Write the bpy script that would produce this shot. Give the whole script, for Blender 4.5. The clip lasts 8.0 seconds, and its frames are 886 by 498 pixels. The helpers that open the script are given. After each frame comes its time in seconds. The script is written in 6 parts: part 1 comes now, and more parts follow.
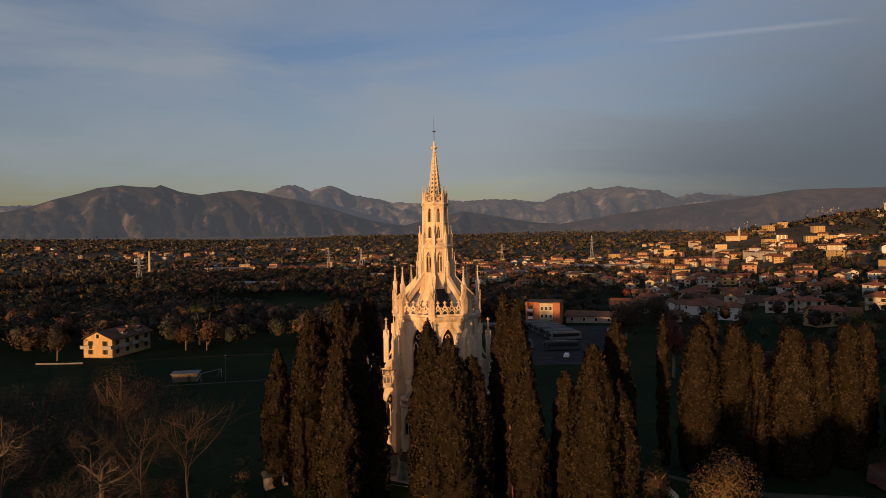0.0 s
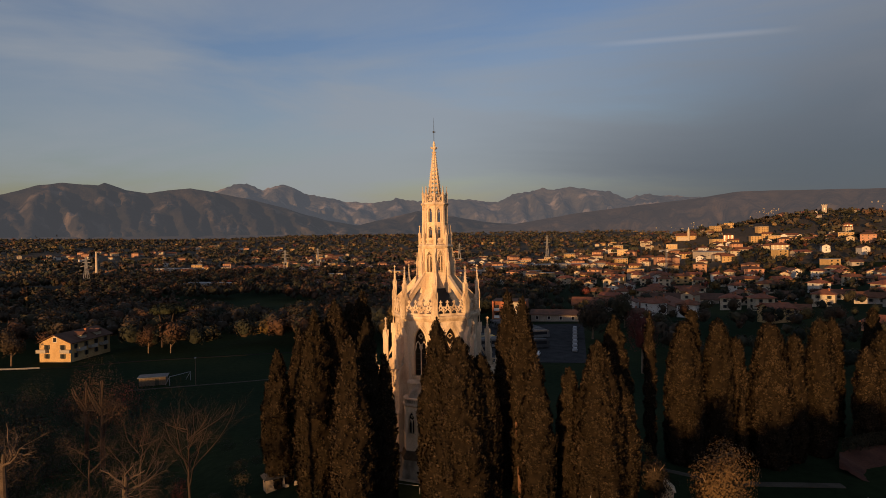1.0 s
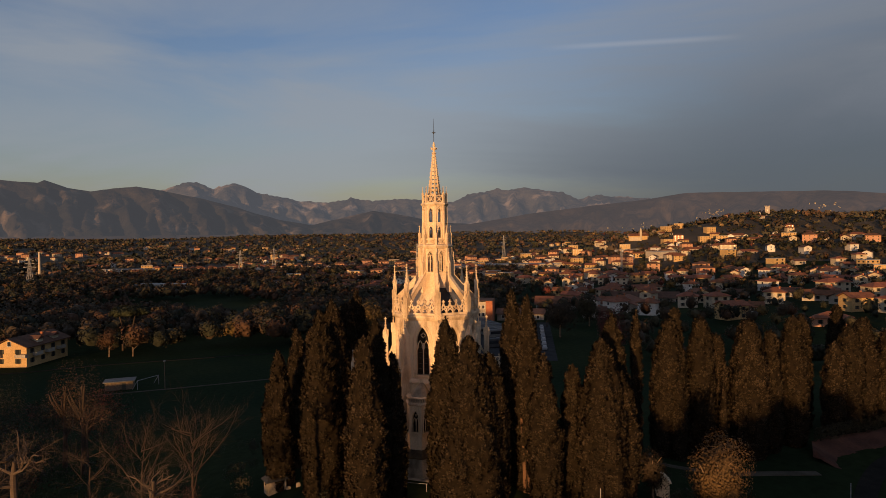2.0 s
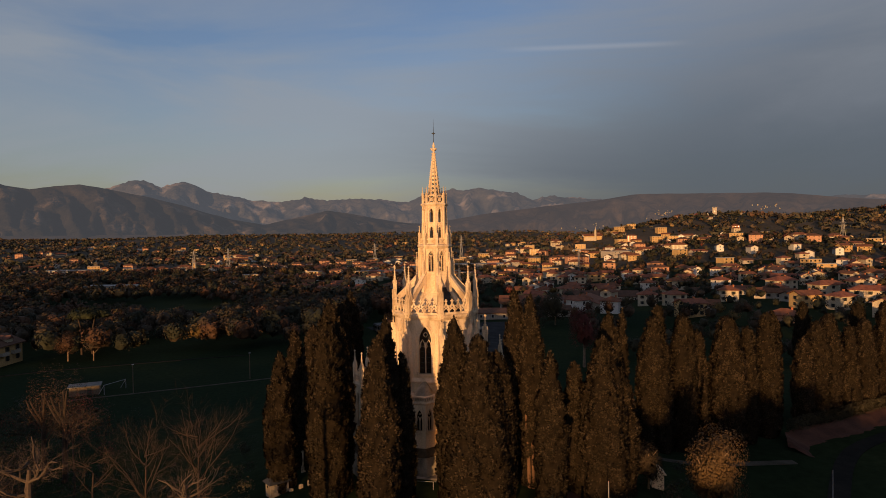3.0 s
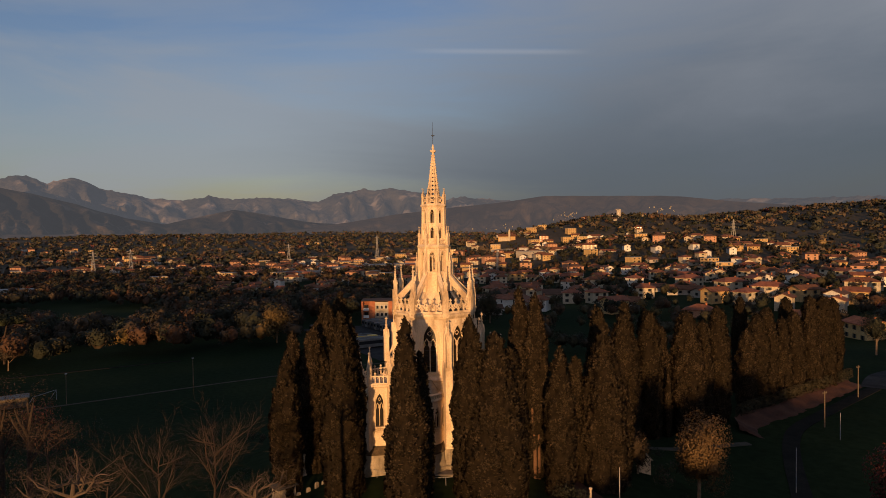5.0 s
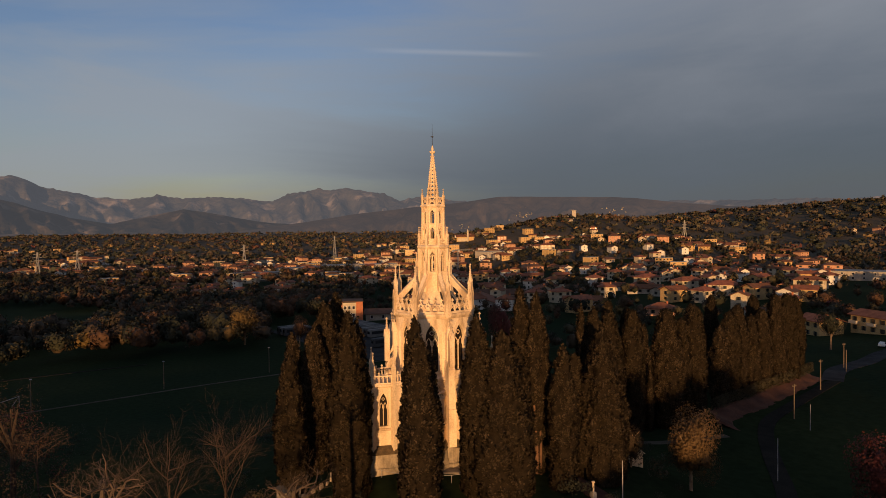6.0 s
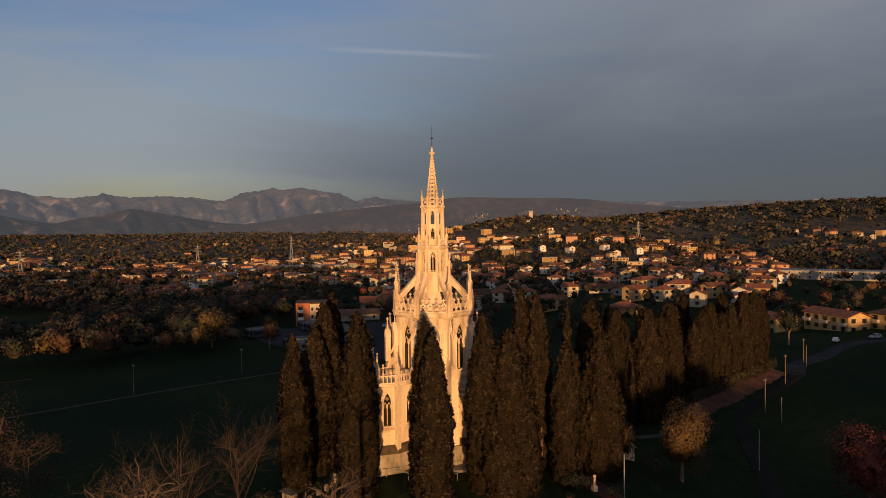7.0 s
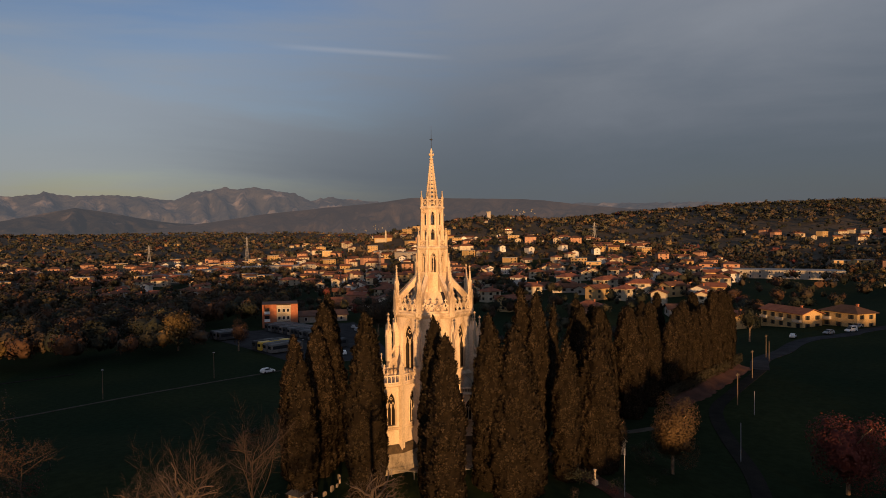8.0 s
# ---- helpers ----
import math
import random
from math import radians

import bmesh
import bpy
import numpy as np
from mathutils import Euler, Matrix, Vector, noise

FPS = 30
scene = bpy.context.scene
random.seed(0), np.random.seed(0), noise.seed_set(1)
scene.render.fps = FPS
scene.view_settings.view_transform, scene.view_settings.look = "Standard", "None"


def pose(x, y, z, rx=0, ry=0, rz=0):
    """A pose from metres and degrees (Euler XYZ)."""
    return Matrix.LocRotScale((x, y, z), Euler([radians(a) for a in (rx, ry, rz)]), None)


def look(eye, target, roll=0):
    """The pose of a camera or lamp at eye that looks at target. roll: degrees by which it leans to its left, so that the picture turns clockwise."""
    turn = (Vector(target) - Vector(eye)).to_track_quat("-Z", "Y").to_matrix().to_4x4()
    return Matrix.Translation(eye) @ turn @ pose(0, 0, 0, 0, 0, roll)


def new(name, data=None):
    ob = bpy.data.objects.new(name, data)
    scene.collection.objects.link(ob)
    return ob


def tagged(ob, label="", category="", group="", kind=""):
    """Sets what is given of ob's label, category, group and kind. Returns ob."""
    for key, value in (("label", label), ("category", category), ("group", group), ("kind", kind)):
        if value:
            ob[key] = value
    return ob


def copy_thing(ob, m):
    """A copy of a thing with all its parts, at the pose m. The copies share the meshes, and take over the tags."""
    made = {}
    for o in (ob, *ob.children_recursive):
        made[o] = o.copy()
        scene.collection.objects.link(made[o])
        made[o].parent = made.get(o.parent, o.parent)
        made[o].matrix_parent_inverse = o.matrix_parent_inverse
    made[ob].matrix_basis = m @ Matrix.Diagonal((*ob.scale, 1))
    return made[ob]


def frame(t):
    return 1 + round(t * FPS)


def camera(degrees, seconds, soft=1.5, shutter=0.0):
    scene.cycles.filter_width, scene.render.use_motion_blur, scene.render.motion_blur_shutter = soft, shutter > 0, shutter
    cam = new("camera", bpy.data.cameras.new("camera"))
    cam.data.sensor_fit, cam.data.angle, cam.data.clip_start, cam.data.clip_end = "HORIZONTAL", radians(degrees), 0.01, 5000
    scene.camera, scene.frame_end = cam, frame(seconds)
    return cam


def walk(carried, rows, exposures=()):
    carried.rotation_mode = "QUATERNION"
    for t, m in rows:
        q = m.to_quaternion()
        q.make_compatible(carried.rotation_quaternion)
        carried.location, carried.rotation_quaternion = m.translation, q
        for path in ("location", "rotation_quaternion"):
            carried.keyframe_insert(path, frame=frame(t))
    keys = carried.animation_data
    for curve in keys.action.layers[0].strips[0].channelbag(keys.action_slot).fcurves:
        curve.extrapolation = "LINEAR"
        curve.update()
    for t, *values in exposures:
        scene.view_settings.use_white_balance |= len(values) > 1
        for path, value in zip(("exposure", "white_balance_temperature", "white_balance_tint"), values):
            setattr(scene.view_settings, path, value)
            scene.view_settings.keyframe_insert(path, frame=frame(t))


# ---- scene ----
cam = camera(70.53, 8.0, soft=0.5)
PATH = [
    (0.0, pose(-0.00, -80.00, 29.50, 88.988, 0.795, -0.691)),
    (0.5, pose(-2.92, -80.24, 29.54, 88.951, 0.777, -2.782)),
    (1.0, pose(-5.84, -80.37, 29.57, 88.917, 0.759, -4.867)),
    (1.5, pose(-8.78, -80.41, 29.61, 88.886, 0.741, -6.948)),
    (2.0, pose(-11.71, -80.34, 29.65, 88.858, 0.723, -9.025)),
    (2.5, pose(-14.64, -80.18, 29.69, 88.832, 0.705, -11.096)),
    (3.0, pose(-17.57, -79.91, 29.72, 88.809, 0.687, -13.163)),
    (3.5, pose(-20.49, -79.55, 29.76, 88.789, 0.669, -15.225)),
    (4.0, pose(-23.40, -79.08, 29.80, 88.772, 0.651, -17.282)),
    (4.5, pose(-26.30, -78.52, 29.84, 88.758, 0.634, -19.335)),
    (5.0, pose(-29.18, -77.86, 29.88, 88.746, 0.616, -21.383)),
    (5.5, pose(-32.04, -77.10, 29.91, 88.737, 0.598, -23.426)),
    (6.0, pose(-34.87, -76.25, 29.95, 88.731, 0.580, -25.465)),
    (6.5, pose(-37.68, -75.30, 29.99, 88.728, 0.562, -27.499)),
    (7.0, pose(-40.46, -74.26, 30.03, 88.728, 0.544, -29.528)),
    (7.5, pose(-43.21, -73.12, 30.07, 88.731, 0.526, -31.552)),
    (8.0, pose(-45.92, -71.89, 30.10, 88.736, 0.508, -33.572)),
]
walk(cam, PATH)

# ---- world, sun ----
SUN_AZ, SUN_EL = -27.0, 2.3      # degrees from -y towards +x, and above the horizon
sd = Vector((math.sin(radians(SUN_AZ)) * math.cos(radians(SUN_EL)), -math.cos(radians(SUN_AZ)) * math.cos(radians(SUN_EL)), math.sin(radians(SUN_EL))))
sun = new("sun", bpy.data.lights.new("sun", "SUN"))
sun.data.energy, sun.data.angle, sun.data.color = 5.4, radians(0.6), (1.0, 0.54, 0.215)
sun.matrix_world = look(sd * 200, (0, 0, 0))


def build_world():
    w = bpy.data.worlds.new("world")
    scene.world = w
    w.use_nodes = True
    nt = w.node_tree
    nt.nodes.clear()
    N, L = nt.nodes.new, nt.links.new
    out, bg = N("ShaderNodeOutputWorld"), N("ShaderNodeBackground")
    sky = N("ShaderNodeTexSky")
    sky.sky_type, sky.sun_disc = "NISHITA", False
    sky.sun_elevation, sky.sun_rotation = radians(SUN_EL), math.atan2(sd.x, sd.y)
    sky.altitude, sky.air_density, sky.dust_density, sky.ozone_density = 300, 1.0, 1.5, 1.5
    tc = N("ShaderNodeTexCoord")
    # thin high cloud, drawn out along one bearing; thicker grey cloud towards the east
    mp = N("ShaderNodeMapping")
    mp.inputs["Rotation"].default_value = (0, radians(14), radians(25))
    mp.inputs["Scale"].default_value = (1.0, 1.3, 5.5)
    n1 = N("ShaderNodeTexNoise")
    n1.inputs["Scale"].default_value, n1.inputs["Detail"].default_value, n1.inputs["Roughness"].default_value, n1.inputs["Distortion"].default_value = 1.3, 7, 0.55, 0.5
    r1 = N("ShaderNodeValToRGB")
    r1.color_ramp.elements[0].position, r1.color_ramp.elements[1].position = 0.38, 0.62
    east = N("ShaderNodeMapRange")
    east.interpolation_type = "SMOOTHSTEP"
    for k, v in zip(("From Min", "From Max", "To Min", "To Max"), (0.14, 0.66, 0.0, 1.0)):
        east.inputs[k].default_value = v
    ex = N("ShaderNodeVectorMath")
    ex.operation = "DOT_PRODUCT"
    ex.inputs[1].default_value = (0.96, 0.12, -0.45)
    L(tc.outputs["Generated"], mp.inputs["Vector"])
    L(mp.outputs[0], n1.inputs["Vector"])
    L(n1.outputs[0], r1.inputs[0])
    L(tc.outputs["Generated"], ex.inputs[0])
    blur, add = N("ShaderNodeMath"), N("ShaderNodeMath")
    blur.operation, add.operation = "MULTIPLY_ADD", "ADD"
    blur.inputs[1].default_value, blur.inputs[2].default_value = 0.5, -0.25
    L(n1.outputs[0], blur.inputs[0])
    L(ex.outputs["Value"], add.inputs[0])
    L(blur.outputs[0], add.inputs[1])
    L(add.outputs[0], east.inputs["Value"])
    gain = N("ShaderNodeMix")
    gain.data_type, gain.blend_type = "RGBA", "MULTIPLY"
    gain.inputs[0].default_value = 1.0
    gain.inputs[7].default_value = SKY_TINT
    L(sky.outputs[0], gain.inputs[6])
    thin = N("ShaderNodeMix")
    thin.data_type = "RGBA"
    m = N("ShaderNodeMath")
    m.operation = "MULTIPLY"
    m.inputs[1].default_value = 0.75
    L(r1.outputs[0], m.inputs[0])
    L(m.outputs[0], thin.inputs[0])
    L(gain.outputs[2], thin.inputs[6])
    thin.inputs[7].default_value = CLOUD_THIN
    thick = N("ShaderNodeMix")
    thick.data_type = "RGBA"
    m2 = N("ShaderNodeMath")
    m2.operation = "MULTIPLY"
    m2.inputs[1].default_value = 0.88
    L(east.outputs[0], m2.inputs[0])
    L(m2.outputs[0], thick.inputs[0])
    L(thin.outputs[2], thick.inputs[6])
    zz, up, grey, wisp = N("ShaderNodeSeparateXYZ"), N("ShaderNodeMapRange"), N("ShaderNodeMix"), N("ShaderNodeMath")
    L(tc.outputs["Generated"], zz.inputs[0])
    wisp.operation = "MULTIPLY_ADD"
    wisp.inputs[1].default_value = 0.30
    L(n1.outputs[0], wisp.inputs[0])
    L(zz.outputs[2], wisp.inputs[2])
    up.interpolation_type = "SMOOTHSTEP"
    for k, v in zip(("From Min", "From Max", "To Min", "To Max"), (0.24, 0.56, 0.0, 1.0)):
        up.inputs[k].default_value = v
    L(wisp.outputs[0], up.inputs["Value"])
    grey.data_type = "RGBA"
    L(up.outputs[0], grey.inputs[0])
    grey.inputs[6].default_value, grey.inputs[7].default_value = CLOUD_THICK, CLOUD_HIGH
    L(grey.outputs[2], thick.inputs[7])
    # one thin bright streak of ice cloud
    dn, dc, ab, mul = N("ShaderNodeVectorMath"), N("ShaderNodeVectorMath"), N("ShaderNodeMath"), N("ShaderNodeMath")
    dn.operation = dc.operation = "DOT_PRODUCT"
    ab.operation, mul.operation = "ABSOLUTE", "MULTIPLY"
    dn.inputs[1].default_value, dc.inputs[1].default_value = STREAK_PLANE, STREAK_MID
    thinness, length = N("ShaderNodeMapRange"), N("ShaderNodeMapRange")
    thinness.interpolation_type = length.interpolation_type = "SMOOTHSTEP"
    for nd, vals in ((thinness, (0.0, 0.0062, 0.20, 0.0)), (length, (0.9885, 1.0, 0.0, 1.0))):
        for k, v in zip(("From Min", "From Max", "To Min", "To Max"), vals):
            nd.inputs[k].default_value = v
    L(tc.outputs["Generated"], dn.inputs[0])
    L(tc.outputs["Generated"], dc.inputs[0])
    L(dn.outputs["Value"], ab.inputs[0])
    L(ab.outputs[0], thinness.inputs["Value"])
    L(dc.outputs["Value"], length.inputs["Value"])
    L(thinness.outputs[0], mul.inputs[0])
    L(length.outputs[0], mul.inputs[1])
    ice = N("ShaderNodeMix")
    ice.data_type = "RGBA"
    L(mul.outputs[0], ice.inputs[0])
    L(thick.outputs[2], ice.inputs[6])
    ice.inputs[7].default_value = (2.6, 2.5, 2.5, 1)
    L(ice.outputs[2], bg.inputs[0])
    bg.inputs[1].default_value = SKY_STRENGTH
    L(bg.outputs[0], out.inputs[0])


SKY_STRENGTH = 0.20
SKY_TINT = (0.92, 0.95, 1.30, 1)
CLOUD_THIN = (1.46, 1.58, 1.76, 1)
CLOUD_THICK = (0.41, 0.50, 0.63, 1)
CLOUD_HIGH = (1.12, 1.22, 1.42, 1)
STREAK_PLANE, STREAK_MID = (0.0876, 0.2667, -0.9598), (0.4289, 0.8595, 0.2779)
build_world()

# ---- materials ----
def material(name, a, b, rough=0.85, scale=1.0, fine=12.0, bump=0.15, island=0.0, per_object=0.0, metal=0.0, spec=0.3, c=None, bump_dist=0.05, grain=0.27, stretch=1.0):
    """Two tones mixed by coarse noise, a finer grain over them, and relief."""
    m = bpy.data.materials.new(name)
    m.use_nodes = True
    nt = m.node_tree
    N, L = nt.nodes.new, nt.links.new
    bs = nt.nodes["Principled BSDF"]
    bs.inputs["Roughness"].default_value, bs.inputs["Metallic"].default_value = rough, metal
    bs.inputs["Specular IOR Level"].default_value = spec
    tc = N("ShaderNodeTexCoord")
    n1, n2 = N("ShaderNodeTexNoise"), N("ShaderNodeTexNoise")
    n1.inputs["Scale"].default_value, n1.inputs["Detail"].default_value = scale, 5
    n2.inputs["Scale"].default_value, n2.inputs["Detail"].default_value = scale * fine, 3
    mp = N("ShaderNodeMapping")
    mp.inputs["Scale"].default_value = (1, 1, stretch)
    L(tc.outputs["Object"], mp.inputs["Vector"])
    L(mp.outputs[0], n1.inputs["Vector"])
    L(tc.outputs["Object"], n2.inputs["Vector"])
    ramp = N("ShaderNodeValToRGB")
    e = ramp.color_ramp.elements
    e[0].position, e[1].position = 0.32, 0.68
    e[0].color, e[1].color = (*a, 1), (*b, 1)
    if c:
        k = e.new(0.5)
        k.color = (*c, 1)
    L(n1.outputs[0], ramp.inputs[0])
    mix = N("ShaderNodeMix")
    mix.data_type, mix.blend_type = "RGBA", "MULTIPLY"
    mix.inputs[0].default_value = 1.0
    g = N("ShaderNodeMapRange")
    g.inputs["From Min"].default_value, g.inputs["From Max"].default_value = 0.25, 0.75
    g.inputs["To Min"].default_value, g.inputs["To Max"].default_value = 1 - grain, 1 + grain
    L(n2.outputs[0], g.inputs["Value"])
    L(ramp.outputs[0], mix.inputs[6])
    L(g.outputs[0], mix.inputs[7])
    col = mix.outputs[2]
    for amount, kind in ((island, "ShaderNodeNewGeometry"), (per_object, "ShaderNodeObjectInfo")):
        if amount:
            src = N(kind)
            hs, mr = N("ShaderNodeHueSaturation"), N("ShaderNodeMapRange")
            mr.inputs["To Min"].default_value, mr.inputs["To Max"].default_value = 1 - amount, 1 + amount
            rnd = src.outputs["Random Per Island" if island and kind.endswith("Geometry") else "Random"]
            L(rnd, mr.inputs["Value"])
            L(mr.outputs[0], hs.inputs["Value"])
            mh = N("ShaderNodeMapRange")
            mh.inputs["To Min"].default_value, mh.inputs["To Max"].default_value = 0.5 + amount * 0.03, 0.5 - amount * 0.03
            L(rnd, mh.inputs["Value"])
            L(mh.outputs[0], hs.inputs["Hue"])
            L(col, hs.inputs["Color"])
            col = hs.outputs[0]
    L(col, bs.inputs["Base Color"])
    if bump:
        bp = N("ShaderNodeBump")
        bp.inputs["Strength"].default_value, bp.inputs["Distance"].default_value = bump, bump_dist
        L(n2.outputs[0], bp.inputs["Height"])
        L(bp.outputs[0], bs.inputs["Normal"])
    return m


STONE = material("limestone", (0.38, 0.28, 0.185), (0.74, 0.59, 0.42), 0.9, 0.7, 9, 0.6, per_object=0.07, c=(0.65, 0.51, 0.355), grain=0.22, stretch=0.30)
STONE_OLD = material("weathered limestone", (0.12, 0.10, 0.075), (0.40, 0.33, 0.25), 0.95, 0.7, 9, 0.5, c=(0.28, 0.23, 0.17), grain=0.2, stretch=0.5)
MOSS = material("mossy dark ledge", (0.045, 0.035, 0.022), (0.11, 0.075, 0.045), 0.95, 1.5, 7, 0.4)
LEAD = material("dark lead sheet", (0.02, 0.021, 0.023), (0.04, 0.04, 0.042), 0.7, 1.0, 8, 0.2)
IRON = material("dark iron", (0.03, 0.03, 0.03), (0.06, 0.055, 0.05), 0.6, 3, 8, 0.1, metal=0.6)
CYPRESS = material("cypress foliage", (0.026, 0.0203, 0.0134), (0.050, 0.0376, 0.0242), 0.9, 0.5, 7, 0.0, spec=0.05, island=0.40, per_object=0.15)
# inner foliage toned darker, as shade in the clefts between sprays
CYPRESS_SHADE = material("shade-toned cypress inner foliage", (0.010, 0.0080, 0.0056), (0.020, 0.0150, 0.0100), 0.95, 1.5, 6, 0.5, spec=0.0)
BARK = material("bark", (0.11, 0.075, 0.05), (0.24, 0.17, 0.11), 0.95, 1.2, 10, 0.5)
BARK_DARK = material("dim brown bark", (0.034, 0.023, 0.017), (0.060, 0.041, 0.030), 0.95, 1.2, 10, 0.4)
BARK_GREY = material("grey bark", (0.060, 0.043, 0.032), (0.100, 0.072, 0.053), 0.95, 1.2, 10, 0.4)
BARK_PALE = material("orange brown bark", (0.09, 0.048, 0.028), (0.15, 0.082, 0.048), 0.9, 1.5, 10, 0.4)
GRASS = material("grass and field", (0.009, 0.019, 0.009), (0.023, 0.030, 0.012), 0.95, 0.02, 40, 0.3, c=(0.014, 0.022, 0.010), bump_dist=0.2, spec=0.02)
HILLWOOD = material("wooded slope", (0.036, 0.030, 0.019), (0.070, 0.052, 0.033), 0.95, 0.012, 14, 0.6, bump_dist=3.0)
AUTUMN = [
    material("brown leaves", (0.0344, 0.0254, 0.0163), (0.0610, 0.0422, 0.0255), 0.85, 0.1, 8, 0, island=0.14),
    material("rust leaves", (0.0485, 0.0254, 0.0145), (0.0781, 0.0397, 0.0209), 0.85, 0.1, 8, 0, island=0.14),
    material("olive leaves", (0.0312, 0.0287, 0.0155), (0.0531, 0.0439, 0.0227), 0.85, 0.1, 8, 0, island=0.14),
    material("golden leaves", (0.1016, 0.0659, 0.0218), (0.1641, 0.1014, 0.0309), 0.85, 0.1, 8, 0, island=0.14),
    material("dark green leaves", (0.0149, 0.0178, 0.0109), (0.0266, 0.0278, 0.0163), 0.85, 0.1, 8, 0, island=0.14),
    material("dark red leaves", (0.0908, 0.0236, 0.0197), (0.1454, 0.0367, 0.0253), 0.85, 0.1, 8, 0, island=0.14),
]
# leaf tones lifted and greyed to stand in for haze over distance
AUTUMN_HAZED = [
    material("haze-paled brown leaves", (0.0590, 0.0451, 0.0323), (0.1037, 0.0756, 0.0517), 0.85, 0.1, 8, 0, island=0.10),
    material("haze-paled rust leaves", (0.0810, 0.0467, 0.0315), (0.1302, 0.0734, 0.0467), 0.85, 0.1, 8, 0, island=0.10),
    material("haze-paled olive leaves", (0.0543, 0.0498, 0.0311), (0.0914, 0.0769, 0.0467), 0.85, 0.1, 8, 0, island=0.10),
    material("haze-paled golden leaves", (0.1703, 0.1168, 0.0546), (0.2741, 0.1806, 0.0811), 0.85, 0.1, 8, 0, island=0.10),
    material("haze-paled dark green leaves", (0.0266, 0.0305, 0.0206), (0.0468, 0.0481, 0.0317), 0.85, 0.1, 8, 0, island=0.10),
    material("haze-paled dark red leaves", (0.0957, 0.0323, 0.0289), (0.1526, 0.0502, 0.0402), 0.85, 0.1, 8, 0, island=0.10),
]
PINE = material("pine needles", (0.013, 0.018, 0.008), (0.026, 0.030, 0.013), 0.9, 0.3, 8, 0, island=0.2)
TAWNY = material("tawny autumn leaves", (0.062, 0.038, 0.016), (0.110, 0.066, 0.026), 0.85, 0.3, 8, 0, island=0.2)
EARTH = material("reddish bank earth", (0.048, 0.018, 0.011), (0.090, 0.036, 0.022), 0.95, 0.35, 9, 0.7)
ASPHALT = material("asphalt", (0.034, 0.034, 0.036), (0.055, 0.055, 0.057), 0.95, 0.3, 15, 0.2, spec=0.0)
LANE_DIRT = material("dark lane", (0.012, 0.012, 0.011), (0.022, 0.020, 0.017), 0.95, 0.4, 15, 0.2, spec=0.05)
DRYGRASS = material("worn dry grass", (0.05, 0.045, 0.035), (0.085, 0.075, 0.06), 0.95, 0.5, 15, 0.2, spec=0.05)
ROOFS = [
    material("old clay tiles", (0.125, 0.046, 0.025), (0.21, 0.082, 0.043), 0.9, 0.5, 10, 0.3, per_object=0.25),
    material("brown roof tiles", (0.075, 0.037, 0.024), (0.13, 0.062, 0.039), 0.9, 0.5, 10, 0.3, per_object=0.25),
    material("grey flat roofing", (0.20, 0.20, 0.20), (0.32, 0.31, 0.30), 0.9, 0.3, 8, 0.2, per_object=0.2),
]
PLASTERS = [
    material("cream plaster", (0.4038, 0.3343, 0.2367), (0.4917, 0.4221, 0.3160), 0.9, 0.4, 9, 0.15, per_object=0.12),
    material("ochre plaster", (0.4038, 0.2635, 0.1147), (0.4917, 0.3343, 0.1586), 0.9, 0.4, 9, 0.15, per_object=0.12),
    material("white plaster", (0.5100, 0.4831, 0.4392), (0.6149, 0.5880, 0.5441), 0.9, 0.4, 9, 0.15, per_object=0.1),
    material("salmon plaster", (0.3953, 0.2111, 0.1318), (0.4660, 0.2635, 0.1757), 0.9, 0.4, 9, 0.15, per_object=0.12),
    material("grey beige plaster", (0.2989, 0.2635, 0.2196), (0.3867, 0.3428, 0.2904), 0.9, 0.4, 9, 0.15, per_object=0.12),
]
BRICK = material("orange brick", (0.30, 0.105, 0.05), (0.40, 0.15, 0.075), 0.9, 1.0, 12, 0.3)
WHITE = material("white painted metal", (0.62, 0.62, 0.62), (0.72, 0.72, 0.71), 0.4, 0.5, 9, 0.05)
YELLOW_BODY = material("yellow coach paint", (0.55, 0.36, 0.05), (0.62, 0.42, 0.08), 0.4, 0.5, 9, 0.05)
COACH = material("light grey coach paint", (0.10, 0.10, 0.10), (0.15, 0.147, 0.143), 0.8, 0.5, 9, 0.05)
CHARCOAL = material("charcoal coach paint", (0.030, 0.031, 0.034), (0.05, 0.05, 0.053), 0.7, 0.5, 9, 0.05)
GREYPAINT = material("grey metal", (0.22, 0.22, 0.23), (0.30, 0.30, 0.31), 0.5, 0.5, 9, 0.05)
RUBBER = material("tyre rubber", (0.015, 0.015, 0.015), (0.025, 0.025, 0.025), 0.85, 2, 9, 0.1)
WOOD = material("weathered wood", (0.10, 0.075, 0.05), (0.17, 0.13, 0.09), 0.9, 2.0, 9, 0.3)
SHUTTER = material("dark shutters", (0.035, 0.04, 0.03), (0.07, 0.065, 0.05), 0.7, 1.0, 9, 0.1, per_object=0.3)


def glass(name, tone, rough):
    m = bpy.data.materials.new(name)
    m.use_nodes = True
    b = m.node_tree.nodes["Principled BSDF"]
    b.inputs["Base Color"].default_value, b.inputs["Roughness"].default_value = (*tone, 1), rough
    b.inputs["Specular IOR Level"].default_value = 0.5
    n = m.node_tree.nodes.new("ShaderNodeTexNoise")
    n.inputs["Scale"].default_value = 1.5
    bp = m.node_tree.nodes.new("ShaderNodeBump")
    bp.inputs["Strength"].default_value, bp.inputs["Distance"].default_value = 0.15, 0.05
    m.node_tree.links.new(n.outputs[0], bp.inputs["Height"])
    m.node_tree.links.new(bp.outputs[0], b.inputs["Normal"])
    return m


GLASS = glass("leaded glass", (0.016, 0.012, 0.010), 0.25)
